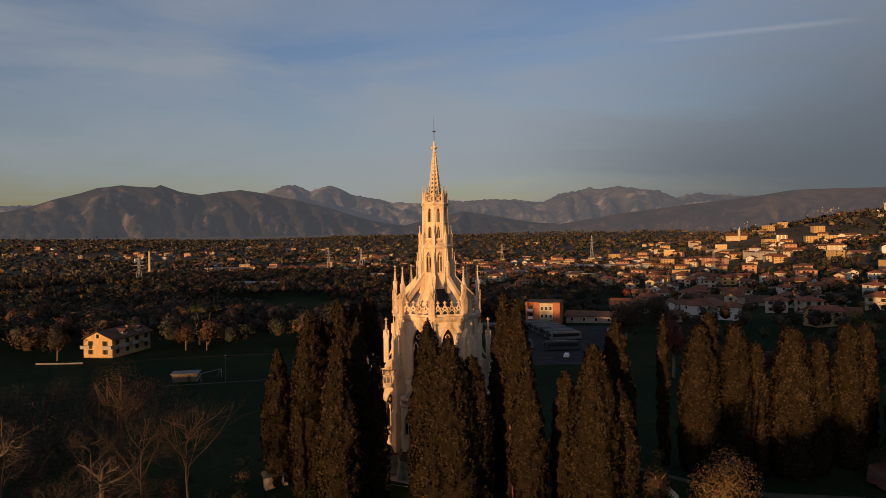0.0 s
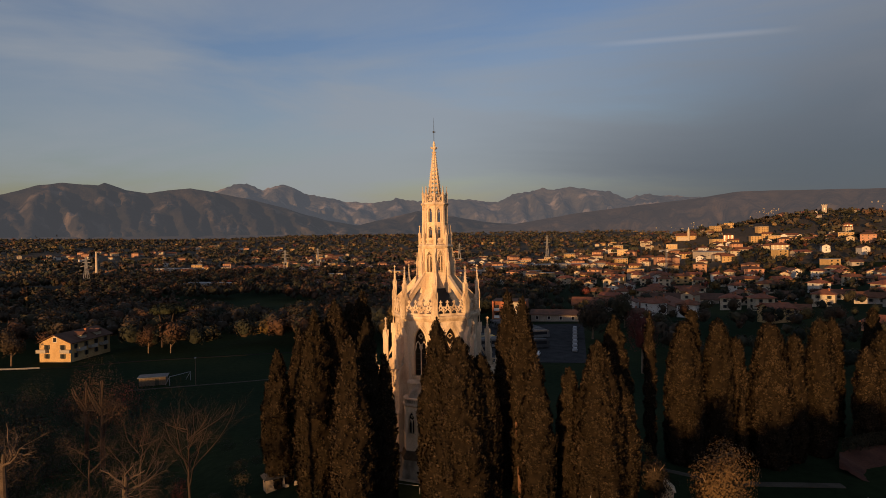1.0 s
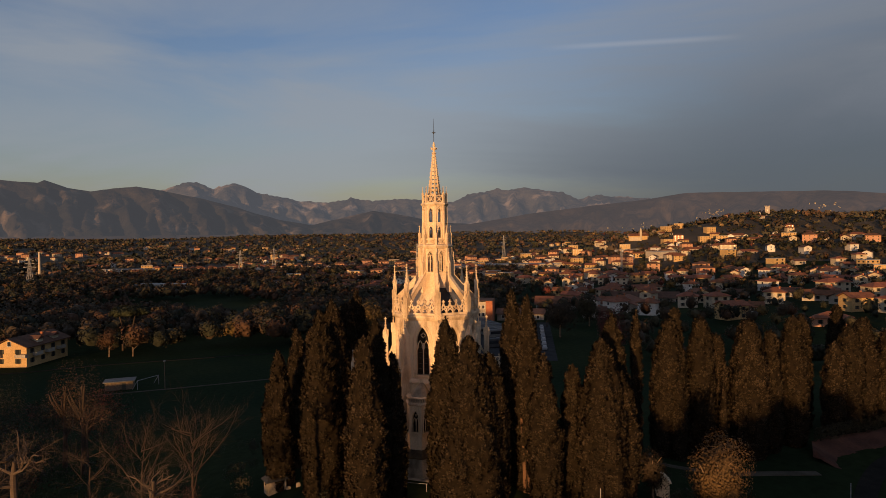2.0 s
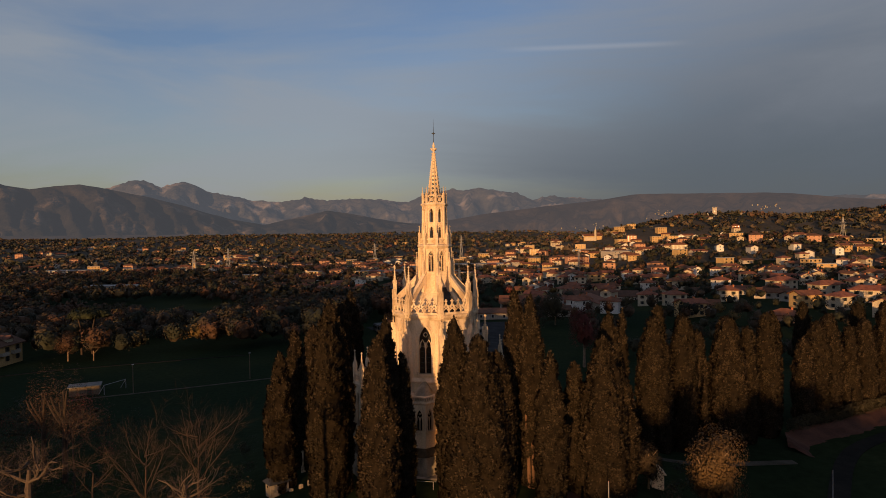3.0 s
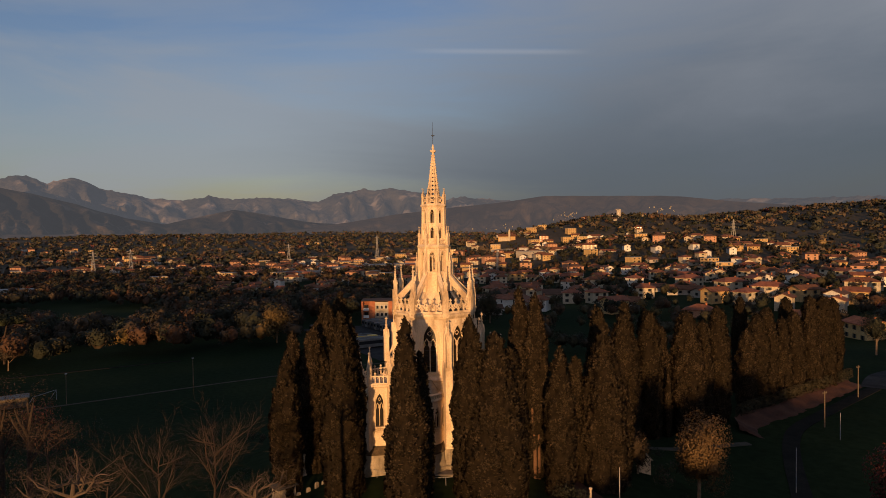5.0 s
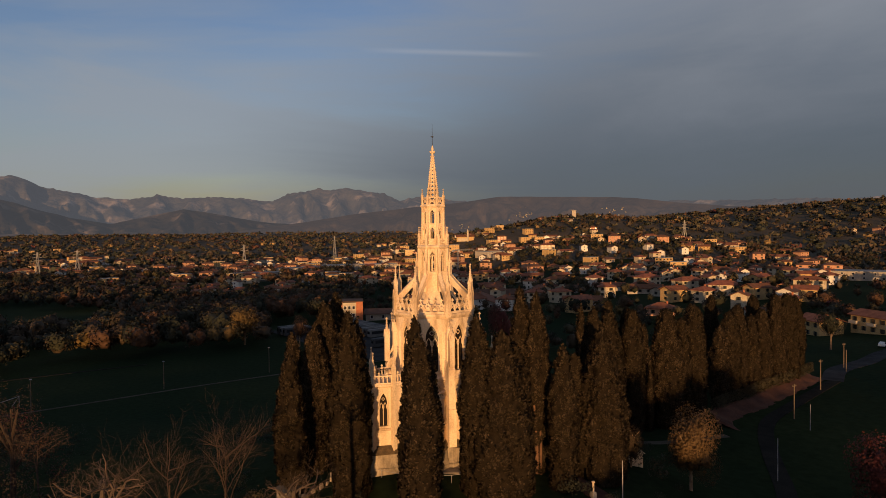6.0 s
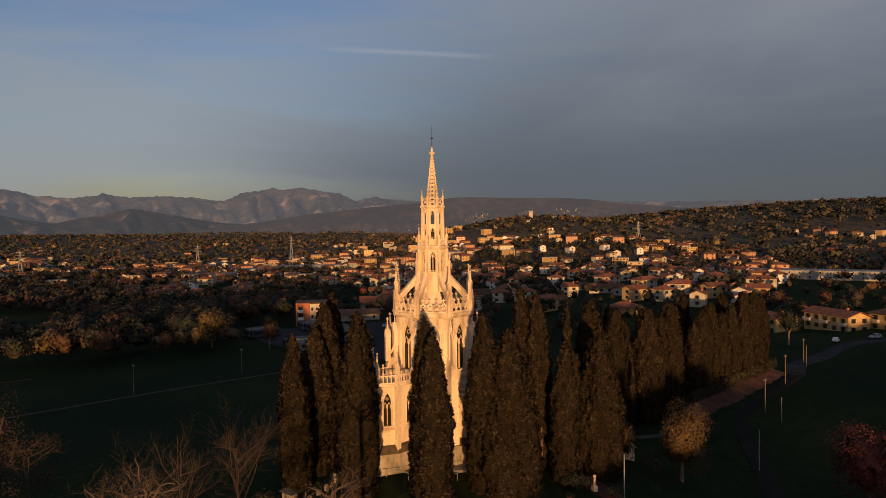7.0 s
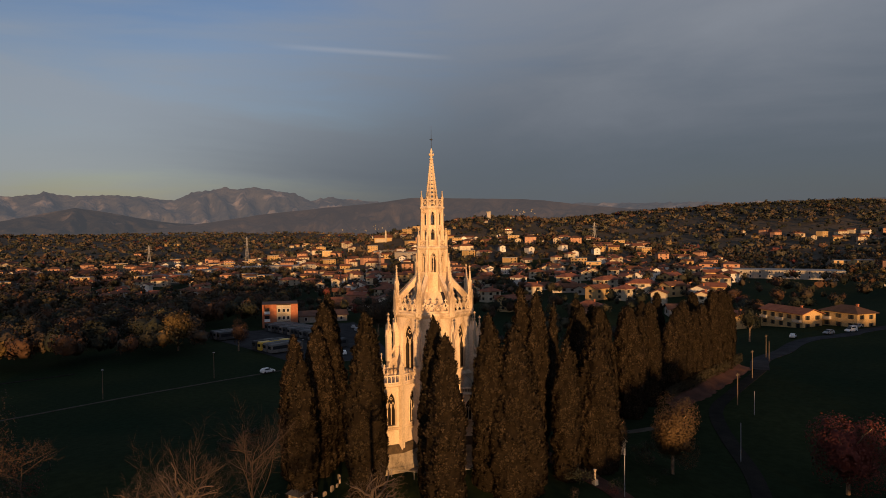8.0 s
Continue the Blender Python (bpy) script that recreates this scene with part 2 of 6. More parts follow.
PANE = glass("window pane", (0.02, 0.022, 0.025), 0.12)

# ---- mesh helpers ----
class Geo:
    """Gathers vertices, faces and material slots for one mesh."""

    def __init__(self):
        self.v, self.f, self.m, self.slot, self.mat = [], [], [], 0, Matrix.Identity(4)

    def add(self, verts, faces):
        k = len(self.v)
        self.v += [tuple(self.mat @ Vector(p)) for p in verts]
        self.f += [tuple(i + k for i in f) for f in faces]
        self.m += [self.slot] * len(faces)

    def loft(self, rings, cap=True, close=True):
        n = len(rings[0])
        vs = [p for r in rings for p in r]
        fs = []
        for j in range(len(rings) - 1):
            for i in range(n if close else n - 1):
                a, b = j * n + i, j * n + (i + 1) % n
                fs.append((a, b, b + n, a + n))
        if cap:
            fs.append(tuple(reversed(range(n))))
            fs.append(tuple(range((len(rings) - 1) * n, len(rings) * n)))
        self.add(vs, fs)

    def box(self, x0, x1, y0, y1, z0, z1, inset=0.0):
        i = inset
        self.loft([[(x0, y0, z0), (x1, y0, z0), (x1, y1, z0), (x0, y1, z0)],
                   [(x0 + i, y0 + i, z1), (x1 - i, y0 + i, z1), (x1 - i, y1 - i, z1), (x0 + i, y1 - i, z1)]])

    def turned(self, prof, n=8, rot=0.0, cx=0.0, cy=0.0):
        """prof: (radius, z) from below upwards."""
        self.loft([[(cx + r * math.cos(rot + 2 * math.pi * i / n), cy + r * math.sin(rot + 2 * math.pi * i / n), z) for i in range(n)] for r, z in prof])

    def tube(self, pts, rad, n=5):
        pts = [Vector(p) for p in pts]
        rads = rad if isinstance(rad, (list, tuple)) else [rad] * len(pts)
        rings = []
        for i, p in enumerate(pts):
            d = (pts[min(i + 1, len(pts) - 1)] - pts[max(i - 1, 0)]).normalized()
            a = d.orthogonal().normalized() if abs(d.z) > 0.95 else d.cross(Vector((0, 0, 1))).normalized()
            b = d.cross(a)
            rings.append([tuple(p + (a * math.cos(t) + b * math.sin(t)) * rads[i]) for t in (2 * math.pi * k / n + math.pi / n for k in range(n))])
        self.loft(rings)

    def extrude(self, poly, y0, y1):
        """A polygon in x, z, drawn out along y."""
        n = len(poly)
        vs = [(x, y0, z) for x, z in poly] + [(x, y1, z) for x, z in poly]
        fs = [tuple(range(n)), tuple(reversed(range(n, 2 * n)))] + [((i + 1) % n, i, i + n, (i + 1) % n + n) for i in range(n)]
        self.add(vs, fs)

    def arch_wall(self, w, z0, z1, ow, sill, spring, tip, y0, y1, n=7):
        """A wall of width w with a pointed opening; y0 is its outer face, y1 its inner one."""
        arch = pointed(ow, spring, tip, n)
        left, right = -ow / 2, ow / 2
        for a, b, c, d in ((-w / 2, left, z0, z1), (right, w / 2, z0, z1), (left, right, z0, sill)):
            self.box(a, b, y0, y1, c, d)
        for (xa, za), (xb, zb) in zip(arch, arch[1:]):
            self.add([(xa, y0, za), (xb, y0, zb), (xb, y0, z1), (xa, y0, z1), (xa, y1, za), (xb, y1, zb), (xb, y1, z1), (xa, y1, z1)],
                     [(0, 1, 2, 3), (5, 4, 7, 6), (1, 0, 4, 5), (3, 2, 6, 7)])


def pointed(w, spring, tip, n=7, cx=0.0):
    """Points of a pointed arch from its left to its right springing."""
    h, half = tip - spring, w / 2
    rad = (half * half + h * h) / (2 * half)
    top = math.asin(min(1, h / rad))
    left = [(-half + rad - rad * math.cos(top * i / n), spring + rad * math.sin(top * i / n)) for i in range(n + 1)]
    return [(cx + x, z) for x, z in left] + [(cx - x, z) for x, z in reversed(left[:-1])]


def part(name, geo, mats, parent=None, label="", smooth=False, m=None):
    """Links a Geo (or a ready mesh) as one mesh object under a thing or a part."""
    if isinstance(geo, Geo):
        me = bpy.data.meshes.new(name)
        me.from_pydata(geo.v, [], geo.f)
        for k in (mats if isinstance(mats, (list, tuple)) else [mats]):
            me.materials.append(k)
        if any(geo.m):
            me.polygons.foreach_set("material_index", geo.m)
        if smooth:
            me.polygons.foreach_set("use_smooth", [True] * len(me.polygons))
        me.update()
    else:
        me = geo
    ob = new(name, me)
    if parent:
        ob.parent = parent
    if m is not None:
        ob.matrix_local = m
    if label:
        ob["label"] = label
    return ob


def thing(name, label, category, group="", at=None, kind=""):
    ob = new(name)
    ob.empty_display_size = 0.5
    if at is not None:
        ob.matrix_world = at
    return tagged(ob, label, category, group, kind)


def mesh_np(name, verts, faces, mats, index=None, smooth=False, normals=None):
    """A mesh from numpy arrays; faces are all triangles or all quads."""
    me = bpy.data.meshes.new(name)
    k = faces.shape[1]
    me.vertices.add(len(verts))
    me.vertices.foreach_set("co", np.ascontiguousarray(verts, dtype=np.float32).ravel())
    me.loops.add(faces.size)
    me.loops.foreach_set("vertex_index", np.ascontiguousarray(faces, dtype=np.int32).ravel())
    me.polygons.add(len(faces))
    me.polygons.foreach_set("loop_start", np.arange(0, faces.size, k, dtype=np.int32))
    for m in mats:
        me.materials.append(m)
    if index is not None:
        me.polygons.foreach_set("material_index", np.ascontiguousarray(index, dtype=np.int32))
    if smooth or normals is not None:
        me.polygons.foreach_set("use_smooth", np.ones(len(faces), dtype=bool))
    me.update(calc_edges=True)
    if normals is not None:
        me.normals_split_custom_set_from_vertices(np.ascontiguousarray(normals, dtype=np.float32))
    return me

# ---- ground, hills, mountains ----
def ramp01(x, a, b):
    t = min(1.0, max(0.0, (x - a) / (b - a)))
    return t * t * (3 - 2 * t)


# hills: x, y, height, spread along x, spread along y
HILLS = [(500, 930, 26, 120, 110), (770, 1010, 54, 170, 190), (545, 585, 33, 120, 120), (1600, 720, 113, 420, 420), (1150, 1250, 40, 300, 250), (330, 330, 10, 130, 110)]


def ground_z(x, y):
    r = math.hypot(x, y)
    z = 1.0 - ramp01(r, 9, 20) - 5.5 * ramp01(math.hypot(x, y + 1), 13, 46) - 4.5 * ramp01(y, 28, 85) - 9.0 * ramp01(y, 150, 390)
    z += 3.0 * ramp01(x, 120, 260) * (1 - ramp01(y, 100, 300))
    z += 62.0 * ramp01(r, 1100, 3400) * ramp01(y, -400, 500)
    for hx, hy, h, sx, sy in HILLS:
        q = ((x - hx) / sx) ** 2 + ((y - hy) / sy) ** 2
        if q < 12:
            z += h * math.exp(-q / 2)
    if r > 60:
        z += 2.2 * noise.noise((x * 0.006, y * 0.006, 3.0)) * ramp01(r, 60, 400)
    if r > 900:
        z += 14.0 * noise.noise((x * 0.0016, y * 0.0016, 9.0)) * ramp01(r, 900, 2000)
    return z


def build_ground():
    radii = [0.0] + [3.0 * 1.047 ** k for k in range(162)]
    radii = [r for r in radii if r < 4800]
    n = 300
    vs = [(0, 0, ground_z(0, 0))]
    for r in radii[1:]:
        for i in range(n):
            a = 2 * math.pi * i / n
            x, y = r * math.cos(a), r * math.sin(a)
            vs.append((x, y, ground_z(x, y)))
    fs = [(0, 1 + i, 1 + (i + 1) % n) for i in range(n)]
    for j in range(len(radii) - 2):
        for i in range(n):
            a, b = 1 + j * n + i, 1 + j * n + (i + 1) % n
            fs.append((a, a + n, b + n, b))
    g = Geo()
    g.v, g.f, g.m = vs, fs, [0] * n + [1 if radii[j + 1] > 620 else 0 for j in range(len(radii) - 2) for i in range(n)]
    return tagged(part("ground", g, [GRASS, HILLWOOD], smooth=True), "dark autumn fields and meadows around the chapel", "ground", kind="structure")


build_ground()

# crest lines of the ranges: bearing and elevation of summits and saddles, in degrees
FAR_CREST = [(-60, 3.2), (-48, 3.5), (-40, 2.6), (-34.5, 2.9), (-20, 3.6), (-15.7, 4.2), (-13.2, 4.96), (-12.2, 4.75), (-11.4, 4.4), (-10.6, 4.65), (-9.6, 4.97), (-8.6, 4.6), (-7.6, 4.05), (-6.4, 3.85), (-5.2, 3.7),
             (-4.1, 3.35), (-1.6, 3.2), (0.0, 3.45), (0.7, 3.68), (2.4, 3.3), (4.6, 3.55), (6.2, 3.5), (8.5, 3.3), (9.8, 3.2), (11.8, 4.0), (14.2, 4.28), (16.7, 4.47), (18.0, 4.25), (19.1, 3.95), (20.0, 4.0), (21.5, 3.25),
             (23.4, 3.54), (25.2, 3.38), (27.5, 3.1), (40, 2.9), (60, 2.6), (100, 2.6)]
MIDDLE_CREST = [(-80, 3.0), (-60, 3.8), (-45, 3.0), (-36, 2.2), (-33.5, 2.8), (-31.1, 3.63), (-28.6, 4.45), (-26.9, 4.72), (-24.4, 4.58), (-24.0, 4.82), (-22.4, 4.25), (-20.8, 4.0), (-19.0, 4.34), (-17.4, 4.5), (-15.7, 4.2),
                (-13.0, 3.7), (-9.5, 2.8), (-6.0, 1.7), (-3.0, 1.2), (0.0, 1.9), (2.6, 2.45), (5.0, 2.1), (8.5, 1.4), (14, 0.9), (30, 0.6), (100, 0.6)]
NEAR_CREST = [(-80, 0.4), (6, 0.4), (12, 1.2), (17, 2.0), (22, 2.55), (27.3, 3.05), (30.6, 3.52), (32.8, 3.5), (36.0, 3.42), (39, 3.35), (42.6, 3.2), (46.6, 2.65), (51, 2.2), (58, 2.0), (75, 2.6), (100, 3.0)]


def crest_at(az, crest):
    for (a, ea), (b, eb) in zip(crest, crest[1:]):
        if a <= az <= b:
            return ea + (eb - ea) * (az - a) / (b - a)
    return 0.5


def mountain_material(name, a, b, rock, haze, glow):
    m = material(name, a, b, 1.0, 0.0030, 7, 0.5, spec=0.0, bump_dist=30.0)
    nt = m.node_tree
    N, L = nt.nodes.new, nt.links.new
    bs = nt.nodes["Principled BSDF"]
    # pale bare rock in patches, also standing in for sunlit spots
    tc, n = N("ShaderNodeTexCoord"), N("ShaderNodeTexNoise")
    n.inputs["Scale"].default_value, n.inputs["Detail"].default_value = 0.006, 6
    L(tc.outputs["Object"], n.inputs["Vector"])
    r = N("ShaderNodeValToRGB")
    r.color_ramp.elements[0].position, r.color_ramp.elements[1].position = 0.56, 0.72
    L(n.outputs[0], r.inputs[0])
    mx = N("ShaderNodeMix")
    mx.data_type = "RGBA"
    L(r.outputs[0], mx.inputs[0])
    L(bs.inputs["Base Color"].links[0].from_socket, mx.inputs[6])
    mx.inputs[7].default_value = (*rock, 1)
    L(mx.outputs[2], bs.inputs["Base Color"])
    # constant glow added to the slopes in place of haze in the air
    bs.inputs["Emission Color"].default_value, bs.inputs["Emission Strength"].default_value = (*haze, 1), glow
    return m


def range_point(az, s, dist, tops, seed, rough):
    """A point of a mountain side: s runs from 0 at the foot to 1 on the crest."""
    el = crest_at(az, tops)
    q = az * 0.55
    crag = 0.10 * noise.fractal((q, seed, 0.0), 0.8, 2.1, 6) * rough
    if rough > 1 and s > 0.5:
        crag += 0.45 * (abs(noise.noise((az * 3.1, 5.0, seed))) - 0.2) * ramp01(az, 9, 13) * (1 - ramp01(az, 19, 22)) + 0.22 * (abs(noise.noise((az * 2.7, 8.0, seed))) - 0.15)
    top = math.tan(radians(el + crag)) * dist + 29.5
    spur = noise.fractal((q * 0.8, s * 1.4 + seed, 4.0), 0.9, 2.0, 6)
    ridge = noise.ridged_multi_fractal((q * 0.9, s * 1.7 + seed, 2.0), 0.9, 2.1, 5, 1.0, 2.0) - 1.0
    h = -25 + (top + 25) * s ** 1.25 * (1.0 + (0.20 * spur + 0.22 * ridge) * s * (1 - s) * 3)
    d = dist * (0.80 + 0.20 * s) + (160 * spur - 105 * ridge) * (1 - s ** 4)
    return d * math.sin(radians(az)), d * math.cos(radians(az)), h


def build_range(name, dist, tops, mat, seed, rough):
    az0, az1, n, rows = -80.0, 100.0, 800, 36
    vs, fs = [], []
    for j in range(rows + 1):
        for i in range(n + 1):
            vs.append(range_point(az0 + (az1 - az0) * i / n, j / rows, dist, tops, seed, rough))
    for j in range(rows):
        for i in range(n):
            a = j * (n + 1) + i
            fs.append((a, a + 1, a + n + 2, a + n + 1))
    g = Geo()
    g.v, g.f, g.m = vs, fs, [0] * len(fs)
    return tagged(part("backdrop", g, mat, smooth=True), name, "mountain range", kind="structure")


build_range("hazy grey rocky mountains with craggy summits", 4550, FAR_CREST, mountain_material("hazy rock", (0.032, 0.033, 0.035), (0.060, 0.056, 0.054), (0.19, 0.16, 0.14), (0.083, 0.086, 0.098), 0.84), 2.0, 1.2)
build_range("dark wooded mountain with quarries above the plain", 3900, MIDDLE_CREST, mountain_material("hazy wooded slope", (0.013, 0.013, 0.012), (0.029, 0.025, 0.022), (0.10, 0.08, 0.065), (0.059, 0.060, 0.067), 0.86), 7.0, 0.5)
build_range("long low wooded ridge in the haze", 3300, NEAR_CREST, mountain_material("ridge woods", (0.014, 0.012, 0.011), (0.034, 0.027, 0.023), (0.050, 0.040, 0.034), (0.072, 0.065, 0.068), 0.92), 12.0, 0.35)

# ---- the chapel: an octagon with a lantern and spire, its faces at 16.5 + 45 k degrees from -y ----
CH = thing("mausoleum", "pale limestone gothic revival mausoleum with openwork lantern and spire", "chapel", at=pose(0, 0, 0))
FACES = [16.5 + 45 * k for k in range(8)]
CORNERS = [-6.0 + 45 * k for k in range(8)]
OCT = radians(-96.0)


def mesh_of(name, geo, mats, smooth=False):
    ob = part(name, geo, mats, smooth=smooth)
    me = ob.data
    bpy.data.objects.remove(ob)
    return me


def ring(name, prof, n=8, label="", mat=None, parent=None):
    g = Geo()
    g.turned(prof, n, OCT)
    return part(name, g, mat or STONE, parent or CH, label)


def cross(g, x, y, z, s):
    """A small leafed stone cross standing on z."""
    g.box(x - s * 0.10, x + s * 0.10, y - s * 0.10, y + s * 0.10, z, z + s)
    g.box(x - s * 0.36, x + s * 0.36, y - s * 0.11, y + s * 0.11, z + s * 0.48, z + s * 0.72)
    g.box(x - s * 0.11, x + s * 0.11, y - s * 0.36, y + s * 0.36, z + s * 0.48, z + s * 0.72)
    g.box(x - s * 0.17, x + s * 0.17, y - s * 0.17, y + s * 0.17, z + s * 0.1, z + s * 0.2)


def pinnacle(g, x, y, z0, z1, z2, w, crockets=5, gable=0.75):
    """A square shaft from z0 to z1 with four gablets, and a crocketed spirelet up to z2."""
    h = w / 2
    g.box(x - h, x + h, y - h, y + h, z0, z1)
    g.box(x - h * 1.18, x + h * 1.18, y - h * 1.18, y + h * 1.18, z1 - w * 0.22, z1 - w * 0.05)
    k = w * gable * 1.6
    for dx, dy in ((1, 0), (-1, 0), (0, 1), (0, -1)):
        if dx:
            tri = [(x + dx * h * 1.2, y - h * 1.05, z1 - w * 0.1), (x + dx * h * 1.2, y + h * 1.05, z1 - w * 0.1), (x + dx * h * 1.2, y, z1 + k), (x, y, z1 + k)]
        else:
            tri = [(x - h * 1.05, y + dy * h * 1.2, z1 - w * 0.1), (x + h * 1.05, y + dy * h * 1.2, z1 - w * 0.1), (x, y + dy * h * 1.2, z1 + k), (x, y, z1 + k)]
        g.add(tri, [(0, 1, 2), (1, 3, 2), (3, 0, 2)])
    fin = w * 0.85
    zt = z2 - fin
    g.turned([(h * 0.92, z1), (h * 0.62, z1 + (zt - z1) * 0.35), (h * 0.12, zt)], 8, math.pi / 8, x, y)
    for j in range(crockets):
        s = (j + 0.6) / crockets
        r = h * (0.92 - 0.80 * s)
        zz = z1 + (zt - z1) * s
        for a in range(4):
            t = math.pi / 4 + a * math.pi / 2
            cx, cy, q = x + (r + w * 0.05) * math.cos(t), y + (r + w * 0.05) * math.sin(t), w * 0.085
            g.box(cx - q, cx + q, cy - q, cy + q, zz - q, zz + q * 1.3, q * 0.5)
    cross(g, x, y, zt - 0.02, fin)


def tracery(g, w, sill, spring, tip, y, bar, head=0.32):
    """A mullion, two pointed lights and a pierced head in a pointed opening."""
    low = spring - (tip - spring) * 0.55
    g.box(-bar * 0.5, bar * 0.5, y - bar * 0.6, y + bar * 0.6, sill, low + 0.3 * (tip - low))
    for cx in (-w / 4, w / 4):
        g.tube([(px_, y, pz) for px_, pz in pointed(w / 2, low, low + (tip - low) * 0.42, 5, cx)], bar * 0.55, 4)
        q = w * 0.10
        for sx in (-1, 1):
            g.tube([(cx + sx * w * 0.24, y, low + 0.02), (cx + sx * w * 0.13, y, low + (tip - low) * 0.14), (cx + sx * w * 0.17, y, low + (tip - low) * 0.30)], bar * 0.4, 4)
    c, r = low + (tip - low) * 0.64, w * 0.13
    for k in range(4):
        t0 = k * math.pi / 2
        px0, pz0 = r * 0.8 * math.cos(t0), r * 0.8 * math.sin(t0)
        g.tube([(px0 + r * 0.62 * math.cos(t0 + t), y, c + pz0 + r * 0.62 * math.sin(t0 + t)) for t in (-1.9, -1.2, -0.4, 0.4, 1.2, 1.9)], bar * 0.42, 4)


def gothic_window(w_wall, z0, z1, ow, sill, spring, tip, y0, thick, bar, moulds=(1.28, 1.52)):
    """Meshes of a wall with a pointed window, its mouldings, tracery and glass, facing -y at y0."""
    wall = Geo()
    wall.arch_wall(w_wall, z0, z1, ow, sill, spring, tip, y0, y0 + thick)
    mould = Geo()
    for q in moulds:
        d = (q - 1) * ow / 2
        pts = [(-ow * q / 2, y0 - 0.02, sill)] + [(a, y0 - 0.02, b) for a, b in pointed(ow * q, spring, tip + d * 1.5)] + [(ow * q / 2, y0 - 0.02, sill)]
        mould.tube(pts, 0.045 + 0.03 * ow, 4)
    mould.box(-ow * 0.75, ow * 0.75, y0 - 0.16, y0 + thick * 0.5, sill - 0.18, sill)
    tr = Geo()
    tracery(tr, ow, sill, spring, tip, y0 + thick * 0.5, bar)
    pane = Geo()
    pane.extrude([(-ow / 2, sill)] + pointed(ow, spring, tip, 5) + [(ow / 2, sill)], y0 + thick * 0.62, y0 + thick * 0.68)
    bars = Geo()
    k = int((spring - sill) / 0.75)
    for i in range(1, k + 1):
        zz = sill + (spring - sill) * i / (k + 1)
        bars.box(-ow / 2, ow / 2, y0 + thick * 0.56, y0 + thick * 0.60, zz - 0.025, zz + 0.025)
    return [mesh_of("wall", wall, STONE), mesh_of("moulding", mould, STONE), mesh_of("tracery", tr, STONE), mesh_of("glass", pane, GLASS), mesh_of("glazing_bar", bars, IRON)]


def hang_window(meshes, m, parent):
    w = part("wall", meshes[0], None, parent, m=m)
    for nm, me, lab in zip(("moulding", "tracery", "glass", "glazing_bar"), meshes[1:], ("", "", "dark leaded window glass", "thin iron glazing bars")):
        part(nm, me, None, w, lab)
    return w


def turn(a):
    return pose(0, 0, 0, 0, 0, a)


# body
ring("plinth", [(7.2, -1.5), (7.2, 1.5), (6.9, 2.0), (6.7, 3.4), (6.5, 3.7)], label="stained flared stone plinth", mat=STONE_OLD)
ring("ledge", [(6.55, 3.68), (6.62, 3.8), (6.5, 4.0), (5.5, 4.5)], label="dark mossy ledge", mat=MOSS)
ring("lower_wall", [(5.55, 3.9), (5.5, 11.6)], label="plain ashlar lower wall")
ring("string_course", [(5.5, 11.55), (5.72, 11.7), (5.72, 11.9), (5.4, 12.2)])
WIN = gothic_window(4.12, 12.1, 19.45, 1.62, 12.7, 16.7, 18.55, -4.92, 0.6, 0.095)
for a in FACES:
    hang_window(WIN, turn(a), CH)
ring("cornice", [(5.25, 19.3), (5.42, 19.42), (5.62, 19.7), (5.68, 19.95), (5.45, 20.1), (4.8, 20.12)], label="moulded projecting cornice")

# pierced parapet with leafed crosses
g = Geo()
W = 3.5
g.box(-W / 2, W / 2, -5.16, -4.90, 20.06, 20.32)
for i in range(4):
    c = -W / 2 + W * (i + 0.5) / 4
    q = W / 8
    g.tube([(x, -5.03, z) for x, z in pointed(q * 1.7, 20.28, 20.82, 4, c)], 0.08, 4)
    g.tube([(c - q, -5.03, 20.24), (c - q, -5.03, 20.75), (c - q * 0.5, -5.03, 21.02), (c, -5.03, 21.42)], 0.115, 4)
    g.tube([(c + q, -5.03, 20.24), (c + q, -5.03, 20.75), (c + q * 0.5, -5.03, 21.02), (c, -5.03, 21.42)], 0.115, 4)
    g.tube([(c - q, -5.03, 21.15), (c - q * 0.5, -5.03, 20.95), (c, -5.03, 20.80)], 0.09, 4)
    g.tube([(c + q, -5.03, 21.15), (c + q * 0.5, -5.03, 20.95), (c, -5.03, 20.80)], 0.09, 4)
    cross(g, c, -5.03, 21.36, 0.58)
PARAPET = mesh_of("parapet_panel", g, STONE)
for a in FACES:
    part("parapet_panel", PARAPET, None, CH, "pierced stone parapet with small crosses", m=turn(a))

# corner piers with tall pinnacles
g = Geo()
g.box(-0.36, 0.36, -5.62, -4.92, 19.6, 22.1)
g.box(-0.44, 0.44, -5.70, -4.86, 20.0, 20.3)
for sx in (-1, 1):
    g.add([(sx * 0.37, -5.66, 21.7), (sx * 0.37, -4.9, 21.7), (sx * 0.37, -5.28, 22.9), (0, -5.28, 22.9)], [(0, 1, 2), (1, 3, 2), (3, 0, 2)])
g.add([(-0.38, -5.66, 21.7), (0.38, -5.66, 21.7), (0, -5.66, 22.9), (0, -5.0, 22.9)], [(0, 1, 2), (1, 3, 2), (3, 0, 2)])
PIER = mesh_of("corner_pier", g, STONE)
g = Geo()
pinnacle(g, 0, -5.28, 21.9, 23.7, 26.05, 0.46, 6, 0.5)
SPIRELET = mesh_of("pinnacle", g, STONE)
for a in CORNERS:
    p = part("corner_pier", PIER, None, CH, m=turn(a))
    part("pinnacle", SPIRELET, None, p, "crocketed pinnacle with cross finial")

